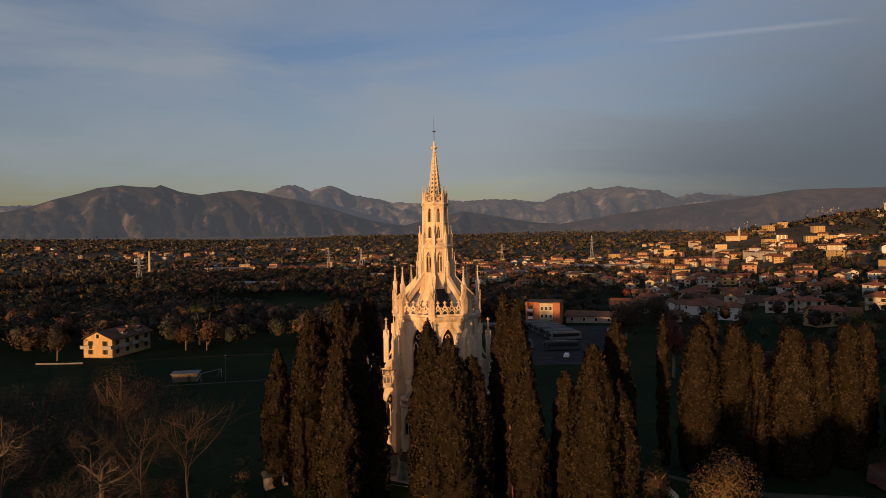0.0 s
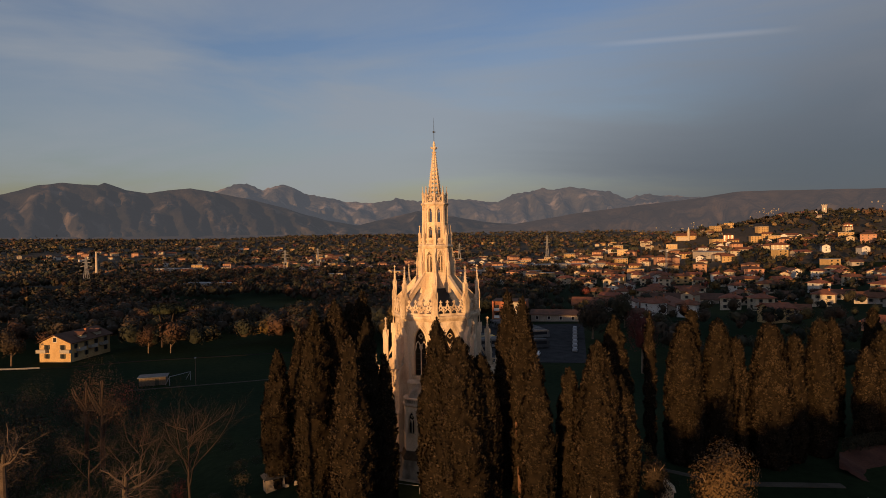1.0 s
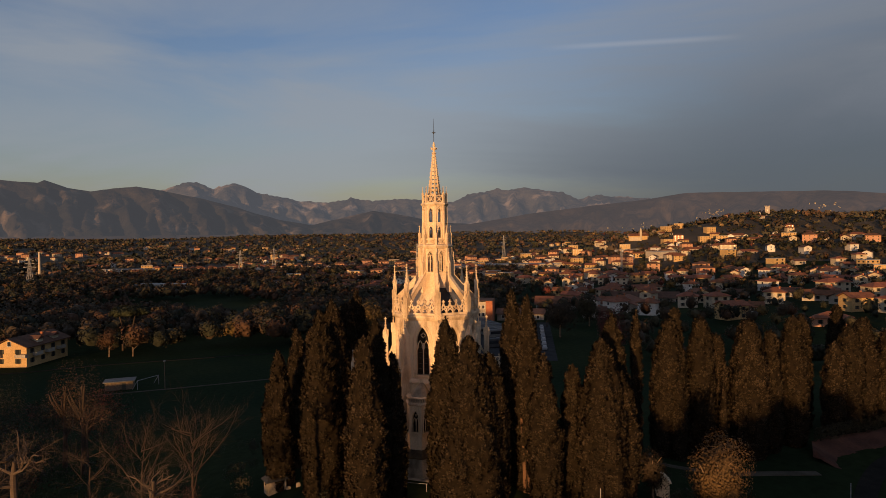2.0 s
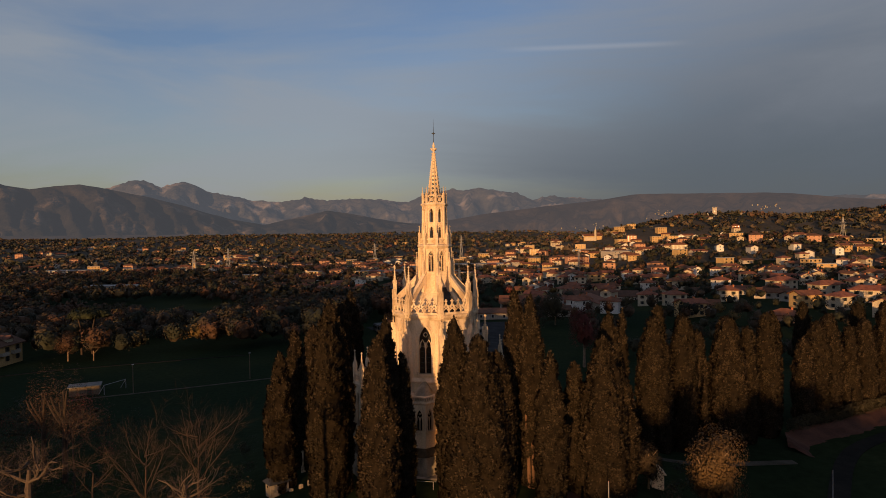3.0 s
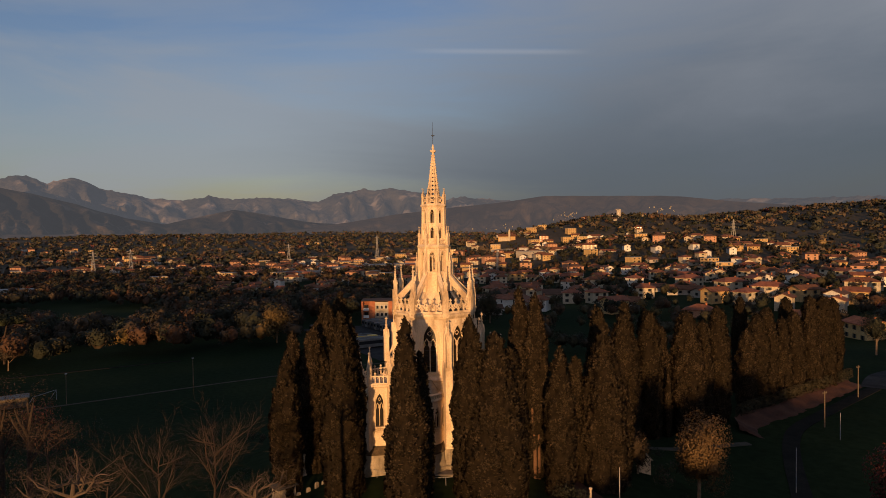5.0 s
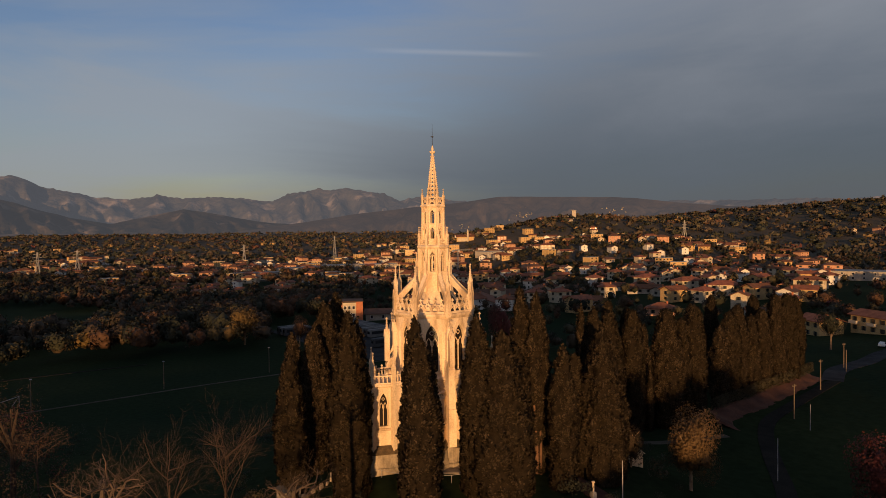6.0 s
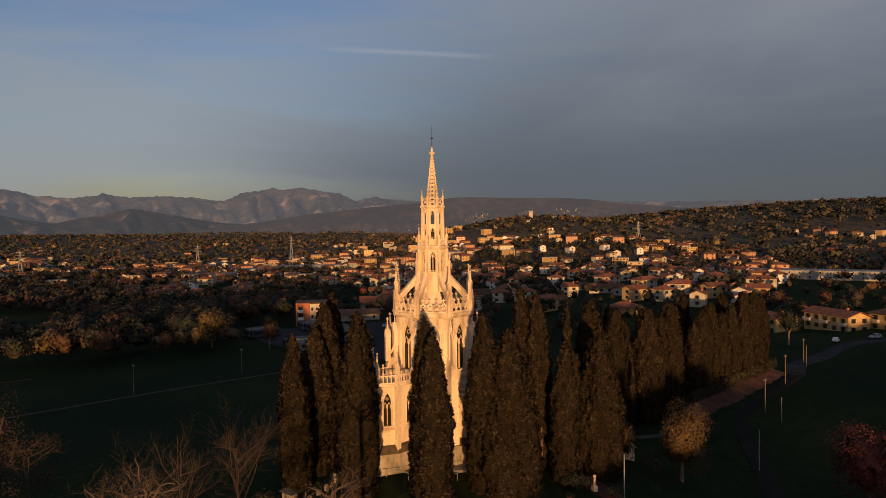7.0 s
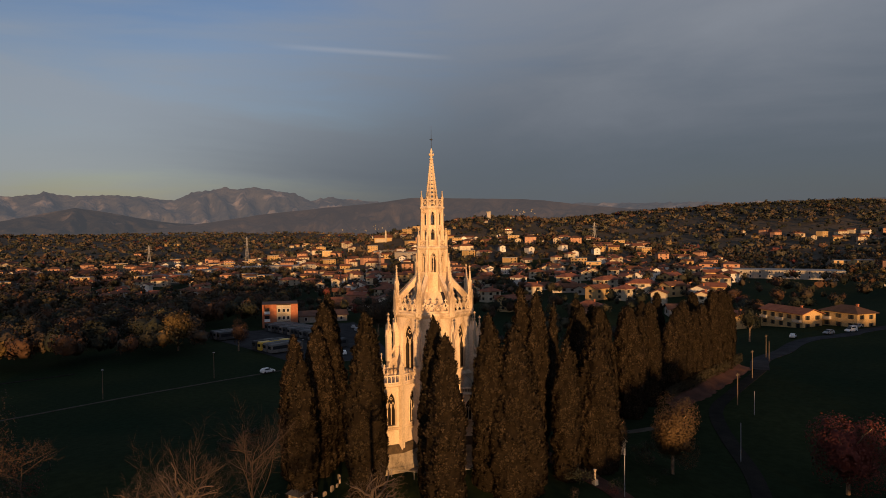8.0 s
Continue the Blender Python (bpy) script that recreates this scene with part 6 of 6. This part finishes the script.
wc = stand(coach(COACH, "pale grey coach with dark windows parked in the yard"), 27.6, 137.6, 8)
yc = stand(coach(YELLOW_BODY, "yellow coach parked in the yard"), 26.2, 144.6, 8)
gc = stand(coach(CHARCOAL, "dark grey coach with dark windows parked in the yard"), 43, 134, 3)
again(wc, 27.0, 141.1, 8)
again(gc, 25.4, 148.2, 8)
for i in range(12):
    again((gc, wc, gc, gc, wc)[i % 5], 43.8 + 0.42 * i, 192 - 3.4 * i, 8)
for i in range(3):
    again((gc, wc, gc)[i], 20.6 - 0.5 * i, 177.5 + 3.6 * i, 8)
white_car = stand(car(WHITE, "small white car on the field track"), 12.1, 109.2, 12)
again(white_car, 42.0, 121.5, 70)
again(white_car, 164.8, 36.5, 20)
van = stand(car(WHITE, "white delivery van by the villas", 1.95, 4.8), 187, 28.6, 170)
grey_car = stand(car(GREYPAINT, "dark grey car by the villas"), 178, 31.5, 170)
again(grey_car, 197, 31, 175)
for i in range(7):
    again(grey_car if i % 2 else white_car, 222 + 3 * i, 470 + 22 * i, 75)
    again(grey_car, 56 + 2.4 * i, 126 + 8 * i, 70)


# ---- poles, lamps, goal, hut ----
def pole(x, y, h, mat, label, r=0.14, lamp=False, arm=False):
    ob = thing("street_lamp" if lamp else "utility_pole", label, "lamp" if lamp else "pole", "lamps by the field" if lamp else "poles along the lane", pose(x, y, ground_z(x, y)))
    g = Geo()
    g.tube([(0, 0, -0.6), (0, 0, h * 0.5), (0, 0, h)], [r, r * 0.85, r * 0.65], 8)
    part("post", g, mat, ob)
    if lamp:
        g = Geo()
        g.box(-0.28, 0.28, -0.2, 0.2, h - 0.05, h + 0.12, 0.04)
        part("lamp_head", g, GREYPAINT, ob, "pale lamp head, unlit")
    if arm:
        g = Geo()
        g.box(-0.55, 0.55, -0.05, 0.05, h - 0.45, h - 0.33)
        for u in (-0.45, 0.45):
            g.turned([(0.05, h - 0.33), (0.07, h - 0.25), (0.04, h - 0.15)], 6, 0, u, 0)
        part("crossarm", g, WOOD, ob, "small crossarm with insulators")
    return ob


for x, y, h in ((75.6, 1.8, 6.6), (100.3, 13.0, 6.9), (123.3, 21.6, 5.6), (127, 24.5, 6.6)):
    pole(x, y, h, WOOD, "weathered wooden utility pole beside the lane", 0.12, arm=h > 6)
for x, y, h in ((71.6, -4.1, 4.6), (45.5, -17.0, 6.2), (13.1, -21.8, 6.0)):
    pole(x, y, h, GREYPAINT, "thin grey metal pole", 0.07)
for x, y in ((-31.0, 104.2), (-2.5, 111.6), (-59.5, 96.2), (26, 117)):
    pole(x, y, 7.3, WOOD, "slender grey lamp post by the field track", 0.10, lamp=True)

goal = thing("football_goal", "white metal football goal on the dark field", "goal", at=pose(-64.5, 99.0, ground_z(-64.5, 99), 0, 0, 60))
for p, q, nm in (((-3.6, 0, -0.2), (-3.6, 0, 2.44), "post"), ((3.6, 0, -0.2), (3.6, 0, 2.44), "post"), ((-3.6, 0, 2.44), (3.6, 0, 2.44), "crossbar"), ((-3.6, 0, 2.44), (-3.6, 1.8, 0), "stay"), ((3.6, 0, 2.44), (3.6, 1.8, 0), "stay")):
    g = Geo()
    g.tube([p, q], 0.07, 8)
    part(nm, g, GREYPAINT, goal)
hut = thing("changing_hut", "low flat-roofed pale hut by the field", "hut", at=pose(-71.5, 98.5, ground_z(-71.5, 98.5), 0, 0, 12))
g = Geo()
g.box(-3.4, 3.4, -2.0, 2.0, -0.8, 2.2)
part("wall", g, WOOD, hut)
g = Geo()
g.box(-3.8, 3.8, -2.4, 2.4, 2.2, 2.4)
part("roof", g, COACH, hut, "flat grey metal roof")
g = Geo()
g.box(0.6, 1.6, -2.03, -1.95, 0, 1.9)
part("door", g, SHUTTER, hut)


def crane():
    ob = thing("tower_crane", "grey lattice tower crane among the houses", "crane", at=pose(275, 537, ground_z(275, 537), 0, 0, 25))
    def lattice(name, n, step, w, along):
        g = Geo()
        for a, b in ((-w, -w), (w, -w), (w, w), (-w, w)):
            p = [(a, b, 0), (a, b, n * step)] if along else [(0, a, b + 27), (n * step, a, b + 27)]
            g.tube(p, 0.14, 4)
        for i in range(n):
            z0, z1 = i * step, (i + 1) * step
            for s in (-1, 1):
                g.tube([(-w, s * w, z0), (w, s * w, z1)] if along else [(z0, s * w, 27 - w), (z1, s * w, 27 + w)], 0.08, 4)
                g.tube([(s * w, -w, z0), (s * w, w, z1)] if along else [(z0, -w, 27 + s * w), (z1, w, 27 + s * w)], 0.08, 4)
        part(name, g, GREYPAINT, ob)
    lattice("mast", 14, 2.0, 0.7, True)
    lattice("jib", 14, 2.0, 0.55, False)
    g = Geo()
    g.box(-9, -0.5, -0.7, 0.7, 26.5, 27.3)
    g.box(-9.5, -7, -1.0, 1.0, 25.2, 26.8)
    part("counter_jib", g, GREYPAINT, ob)
    g = Geo()
    g.box(0.6, 2.0, -0.8, 0.8, 25.0, 26.8)
    part("cab", g, WHITE, ob)
    return ob


crane()


def pylon(x, y, h):
    ob = thing("power_pylon", "grey lattice power pylon on the plain", "pylon", "pylons on the plain", pose(x, y, ground_z(x, y)))
    g = Geo()
    lv = [(3.0, -1), (2.0, h * 0.35), (1.0, h * 0.7), (0.35, h)]
    for sx in (-1, 1):
        for sy in (-1, 1):
            g.tube([(sx * w, sy * w, z) for w, z in lv], 0.28, 4)
    for (w0, z0), (w1, z1) in zip(lv, lv[1:]):
        for s in (-1, 1):
            g.tube([(-w0, s * w0, z0), (w1, s * w1, z1)], 0.16, 4)
            g.tube([(w0, s * w0, z0), (-w1, s * w1, z1)], 0.16, 4)
    part("tower", g, GREYPAINT, ob)
    for z, w in ((0.68, 6.0), (0.80, 5.0), (0.91, 4.0)):
        g = Geo()
        g.tube([(-w, 0, h * z), (0, 0, h * z + 1.2), (w, 0, h * z)], 0.25, 4)
        part("crossarm", g, GREYPAINT, ob)
    return ob


def mountain_villages():
    g = Geo()
    rv = random.Random(9)
    for dist, crest, az, s, n, da, ds in ((3300, NEAR_CREST, 33.0, 0.62, 46, 1.3, 0.09), (3300, NEAR_CREST, 27.0, 0.45, 20, 2.5, 0.05), (3300, NEAR_CREST, 41.5, 0.70, 26, 1.4, 0.06), (4550, FAR_CREST, 17.5, 0.35, 22, 2.2, 0.08), (3900, MIDDLE_CREST, -28.5, 0.30, 20, 2.0, 0.03), (3900, MIDDLE_CREST, -21.0, 0.18, 18, 3.0, 0.04)):
        for k in range(n):
            seed, rough = {3300: (12.0, 0.35), 3900: (7.0, 0.5), 4550: (2.0, 1.2)}[dist]
            x, y, z = range_point(az + rv.gauss(0, da * 0.5), min(0.95, max(0.05, s + rv.gauss(0, ds * 0.6))), dist, crest, seed, rough)
            z += 0.2
            w = rv.uniform(1.2, 2.6)
            g.mat = pose(x, y, z, 0, 0, -az + rv.uniform(-20, 20))
            g.slot = 0
            g.box(-w, w, -2, 2, -6, 0.5)
            g.slot = 1
            g.box(-w * 1.05, w * 1.05, -2.3, 2.3, 0.5, 1.4, 0.5)
    return tagged(part("mountain_villages", g, [PLASTERS[4], ROOFS[1]]), "tiny pale villages scattered on the mountain slopes", "houses", kind="stuff")


mountain_villages()
for x, y, h in ((300, 1120, 46), (-330, 620, 32), (-150, 800, 34), (120, 1050, 36), (-120, 930, 34), (700, 620, 36)):
    pylon(x, y, h)


# ---- single trees ----
def limb(g, p, d, length, r, depth, rng, rise=0.10, kink=0.20):
    """A crooked branch that bends upwards and carries shorter ones along its outer half."""
    seg = (2, 3, 5, 6)[min(depth, 3)]
    pts, rad, dirs = [p], [r], [d]
    q, dd = p.copy(), d.copy()
    for i in range(seg):
        dd = (dd + Vector((rng.gauss(0, kink), rng.gauss(0, kink), rng.gauss(rise, kink * 0.7)))).normalized()
        q = q + dd * length / seg
        pts.append(q.copy())
        dirs.append(dd.copy())
        rad.append(r * (1 - 0.72 * (i + 1) / seg))
    g.tube(pts, rad, (3, 3, 4, 5)[min(depth, 3)])
    if depth <= 0:
        return
    for k in range(4 if depth > 1 else 5):
        i = min(seg, 1 + int((seg) * (k + rng.random()) / 6))
        side = Vector((rng.gauss(0, 1), rng.gauss(0, 1), rng.gauss(0.2, 0.6)))
        side = (side - dirs[i] * side.dot(dirs[i])).normalized()
        limb(g, pts[i], (dirs[i] * 0.75 + side * rng.uniform(0.45, 0.95)).normalized(), length * rng.uniform(0.42, 0.66), max(rad[i] * 0.46, 0.007), depth - 1, rng, rise, kink)


def bare_tree(x, y, top, crown, spread, seed, mat, label, limbs=6, depth=3, thick=0.20, kink=0.22):
    """A leafless tree whose boughs leave the trunk over the height crown below its top and reach out to spread."""
    rng = random.Random(seed)
    z = ground_z(x, y)
    h = top - z
    ob = thing("bare_tree", label, "tree", "leafless trees below the chapel", pose(x, y, z))
    g = Geo()
    f = h - crown
    g.tube([(0, 0, -0.5), (0.12, 0.05, f * 0.5), (-0.05, 0.1, f), (0.1, 0, f + crown * 0.35)], [thick * 1.5, thick * 1.2, thick, thick * 0.5], 8)
    part("trunk", g, mat, ob)
    for k in range(limbs):
        g = Geo()
        a = k * 6.283 / limbs + rng.uniform(-0.4, 0.4)
        s = rng.uniform(0.55, 1.0)
        start = f + crown * rng.uniform(-0.15, 0.55)
        reach = Vector((spread * s * math.cos(a), spread * s * math.sin(a), (f + crown * rng.uniform(0.6, 0.95) - start)))
        limb(g, Vector((0.0, 0.05, start)), Vector((reach.x, reach.y, reach.z * rng.uniform(0.15, 0.75))).normalized(), reach.length * 0.95, thick * 0.55, depth, rng, 0.05, kink)
        part("limb", g, mat, ob)
    return ob


bare_tree(-38.0, -26.0, 15.0, 4.4, 3.6, 3, BARK_GREY, "leafless pale tree with twisted spreading branches", 7, 3, 0.24, 0.36)
bare_tree(-25.8, -32.1, 14.0, 3.0, 2.6, 8, BARK_GREY, "leafless pale tree with a forked crown", 6, 3, 0.19, 0.36)
bare_tree(-28.0, -10.6, 13.9, 10.5, 2.9, 5, BARK_DARK, "half-bare brown tree with fine twigs", 14, 3, 0.12, 0.14)
bare_tree(-33.2, -10.3, 11.8, 9.0, 2.6, 15, BARK_DARK, "half-bare brown tree with fine twigs", 11, 3, 0.11, 0.14)
bare_tree(-37.5, -12.5, 10.4, 5.5, 2.6, 17, BARK_DARK, "leafless brown sapling on the slope", 6, 3, 0.09, 0.16)
bare_tree(-47.0, 12.0, 8.5, 6.0, 2.8, 19, BARK_DARK, "leafless brown sapling on the slope", 6, 3, 0.09, 0.16)
bare_tree(-46.0, -14.0, 9.0, 6.0, 2.8, 23, BARK_DARK, "leafless brown tree on the slope", 6, 3, 0.10, 0.18)
bare_tree(-31.5, -28.5, 10.6, 4.5, 2.4, 29, BARK_DARK, "low reddish leafless tree on the slope", 7, 3, 0.08, 0.18)
bare_tree(-28.5, -24.5, 9.6, 4.5, 2.4, 31, BARK_DARK, "low reddish leafless tree on the slope", 7, 3, 0.08, 0.18)


def leafy_tree(name, label, x, y, base, top, rad, mat, seed, n=2600, size=0.05, trunk=BARK, filled=True):
    z = ground_z(x, y)
    ob = thing(name, label, "tree", at=pose(x, y, z))
    rng = np.random.default_rng(seed)
    v, f, _, nv = crown_batch([(0, 0, base - z, rad, top - base)], int(n * 1.5), size, rng, 13)
    f = np.concatenate([f[:, [0, 1, 2]], f[:, [0, 2, 3]]])
    if filled:
        cv, cn, cf, _ = cores([(0, 0, base - z + (top - base) * 0.06, rad * 0.95, (top - base) * 0.88)], rng, 3)
        f, v, nv = np.concatenate([f, cf + len(v)]), np.concatenate([v, cv]), np.concatenate([nv, cn])
    part("crown", mesh_np("crown", v, f, [mat], None, False, nv), None, ob)
    g = Geo()
    h = top - z
    g.tube([(0, 0, -0.5), (0.1, 0, h * 0.3), (0, 0.1, h * 0.7)], [h * 0.022, h * 0.017, h * 0.006], 8)
    part("trunk", g, trunk, ob)
    r2 = random.Random(seed)
    for k in range(6):
        g = Geo()
        a = k * 1.05
        g.tube([(0.05, 0, h * (0.25 + 0.05 * k)), (rad * 0.4 * math.cos(a), rad * 0.4 * math.sin(a), h * (0.42 + 0.05 * k)), (rad * 0.5 * math.cos(a), rad * 0.5 * math.sin(a), h * (0.52 + 0.04 * k))], [h * 0.01, h * 0.007, h * 0.003], 5)
        part("limb", g, trunk, ob)
    return ob


leafy_tree("autumn_tree", "round golden-brown autumn tree on the slope", 28.7, -17.0, -5.0, 8.6, 4.1, TAWNY, 41, 7000, 0.040)
leafy_tree("autumn_tree", "dark red autumn tree beside the lane", 46, -32, -6.5, 7.6, 5.6, AUTUMN[5], 42, 5200, 0.038)
leafy_tree("autumn_tree", "low dark red autumn tree beside the lane", 33, -42, -7, -1.2, 3.8, AUTUMN[5], 43, 2600, 0.045)
leafy_tree("autumn_tree", "tall dark red autumn tree behind the cypresses", 65.2, 91.5, -8, 10.5, 5.2, AUTUMN[5], 44, 2600, 0.05)
leafy_tree("autumn_tree", "orange-brown tree at the edge of the playing field", -2, 165, -9, 6.0, 7.0, AUTUMN[3], 45, 2200, 0.06)
leafy_tree("autumn_tree", "broad brown tree by the car park", 70, 150, -9, 8.0, 7.5, AUTUMN[0], 46, 2200, 0.06)
leafy_tree("autumn_tree", "broad olive tree by the school", 92, 175, -10, 6.0, 7.5, AUTUMN[2], 47, 2200, 0.06)
leafy_tree("autumn_tree", "rusty brown tree behind the chapel", 15, 150, -9, 2.5, 4.0, AUTUMN[1], 48, 1500, 0.06)
leafy_tree("lime_tree", "round grey-green tree by the yellow houses", 152, 44, -4, 7.5, 4.6, AUTUMN[4], 49, 2000, 0.055)
leafy_tree("autumn_tree", "brown tree beside the lone house", -128, 132, -9, 1.5, 5.0, AUTUMN[0], 50, 1500, 0.06)
leafy_tree("autumn_tree", "orange tree beside the umbrella pine", -92, 150, -9, 0.5, 4.2, AUTUMN[1], 51, 1500, 0.06)
leafy_tree("autumn_tree", "brown bush beside the umbrella pine", -84, 149, -9, -1.5, 3.6, AUTUMN[0], 52, 1200, 0.06)
leafy_tree("autumn_tree", "rust-brown half-bare tree on the slope", -51.0, 21.0, -4.0, 13.6, 4.2, AUTUMN[0], 55, 1300, 0.032, BARK_DARK, False)
leafy_tree("autumn_tree", "rust-brown half-bare tree on the slope", -55.0, 24.5, -4.0, 12.4, 4.2, AUTUMN[1], 56, 1300, 0.032, BARK_DARK, False)
leafy_tree("dark_shrub", "dark conifer shrub beside the cypresses", 24.5, -10.5, -3.5, 5.2, 2.4, CYPRESS, 53, 1800, 0.06)
for i, (x, y, t) in enumerate(((-52, -4, 1), (-58, 12, 2), (-66, 22, 0), (-48, 24, 3), (-75, 34, 5))):
    leafy_tree("poplar", "slim golden poplar in the town", 255 + 13 * i + 5 * (i % 2), 480 + 3 * i, -15, -2 + t, 3.0, AUTUMN[3], 60 + i, 700, 0.09)


def umbrella_pine(x, y, top, rad):
    z = ground_z(x, y)
    ob = thing("umbrella_pine", "umbrella pine with a flat dark green crown", "tree", at=pose(x, y, z))
    rng = np.random.default_rng(77)
    h = top - z
    V, F, S, k = [], [], [], 0
    for i in range(24):
        a, d = rng.uniform(0, 6.28), rad * 0.75 * math.sqrt(rng.random())
        v, f, _, nv = crown_batch([(d * math.cos(a), d * math.sin(a), h - 5.6 - d * 0.14, rad * 0.36, 5.0)], 330, 0.12, rng)
        cv, cn, cf, _ = cores([(d * math.cos(a), d * math.sin(a), h - 5.4 - d * 0.14, rad * 0.46, 4.6)], rng)
        f = np.concatenate([f[:, [0, 1, 2]], f[:, [0, 2, 3]], cf + len(v)])
        v, nv = np.concatenate([v, cv]), np.concatenate([nv, cn])
        V.append(v)
        F.append(f + k)
        S.append(nv)
        k += len(v)
    part("crown", mesh_np("crown", np.concatenate(V), np.concatenate(F), [PINE], None, False, np.concatenate(S)), None, ob)
    for dx in (-1.8, 1.6):
        g = Geo()
        g.tube([(dx, 0, -0.5), (dx * 1.1, 0.3, h * 0.5), (dx * 1.8, 0.2, h * 0.8)], [0.36, 0.27, 0.17], 8)
        part("trunk", g, BARK_DARK, ob)
    return ob


umbrella_pine(-90, 163, 7.6, 9.5)


# ---- the graveyard ----
def tomb_column(x, y, h):
    ob = thing("grave_column", "slender white stone memorial column", "gravestone", "memorial columns", pose(x, y, ground_z(x, y)))
    g = Geo()
    g.box(-0.3, 0.3, -0.3, 0.3, -0.3, 0.7, 0.03)
    part("pedestal", g, STONE, ob)
    g = Geo()
    g.turned([(0.17, 0.68), (0.15, 0.8), (0.12, h - 0.3), (0.2, h - 0.15), (0.2, h - 0.05), (0.08, h)], 10)
    part("shaft", g, STONE, ob)
    return ob


for x, y, h in ((-17.2, 1.4, 2.7), (-15.6, 1.6, 3.0), (-20.5, -1.0, 2.2), (11.7, -18.4, 2.0)):
    tomb_column(x, y, h)
shrine = thing("family_tomb", "small pale stone tomb with a gabled roof", "tomb", at=pose(26.2, -9.6, ground_z(26.2, -9.6), 0, 0, -20))
g = Geo()
g.box(-0.75, 0.75, -0.7, 0.7, -0.3, 1.9)
part("wall", g, STONE, shrine)
g = Geo()
g.extrude([(-1.0, 1.85), (1.0, 1.85), (0, 2.8)], -0.95, 0.95)
part("roof", g, STONE, shrine)
tomb = thing("family_tomb", "small grey stone tomb with a dark hipped roof", "tomb", at=pose(-20.3, -3.2, ground_z(-20.3, -3.2), 0, 0, 25))
g = Geo()
g.box(-1.1, 1.1, -0.8, 0.8, -0.4, 1.5)
part("wall", g, STONE_OLD, tomb)
g = Geo()
g.loft([[(-1.4, -1.1, 1.5), (1.4, -1.1, 1.5), (1.4, 1.1, 1.5), (-1.4, 1.1, 1.5)], [(-0.7, -0.15, 2.2), (0.7, -0.15, 2.2), (0.7, 0.15, 2.2), (-0.7, 0.15, 2.2)]])
part("roof", g, LEAD, tomb, "dark hipped lead roof")
for i in range(9):
    a = radians(205 + 19 * i)
    x, y = -18.2 + 3.4 * math.cos(a), -1.5 + 2.2 * math.sin(a)
    s = thing("gravestone", "low pale weathered stone slab", "gravestone", "low grave stones", pose(x, y, ground_z(x, y), 0, 0, math.degrees(a)))
    g = Geo()
    hgt = 0.35 + 0.16 * (i % 3)
    g.loft([[(-0.12, -0.26, -0.2), (0.12, -0.26, -0.2), (0.12, 0.26, -0.2), (-0.12, 0.26, -0.2)], [(-0.10, -0.25, hgt * 0.8), (0.10, -0.25, hgt * 0.8), (0.10, 0.25, hgt * 0.8), (-0.10, 0.25, hgt * 0.8)], [(-0.08, -0.12, hgt), (0.08, -0.12, hgt), (0.08, 0.12, hgt), (-0.08, 0.12, hgt)]])
    part("slab", g, STONE_OLD, s)
# thin rail round the footing
rail = thing("rail", "thin pale metal rail round the chapel", "railing", at=pose(0, 0, ground_z(0, 0)))
ring_pts = [(11.2 * math.cos(2 * math.pi * i / 24), 11.2 * math.sin(2 * math.pi * i / 24)) for i in range(24)]
g = Geo()
g.tube([(x, y, ground_z(x, y) - ground_z(0, 0) + 0.9) for x, y in ring_pts + ring_pts[:1]], 0.025, 5)
part("handrail", g, GREYPAINT, rail)
for x, y in ring_pts:
    g = Geo()
    z = ground_z(x, y) - ground_z(0, 0)
    g.tube([(x, y, z - 0.2), (x, y, z + 0.9)], 0.03, 5)
    part("post", g, GREYPAINT, rail)
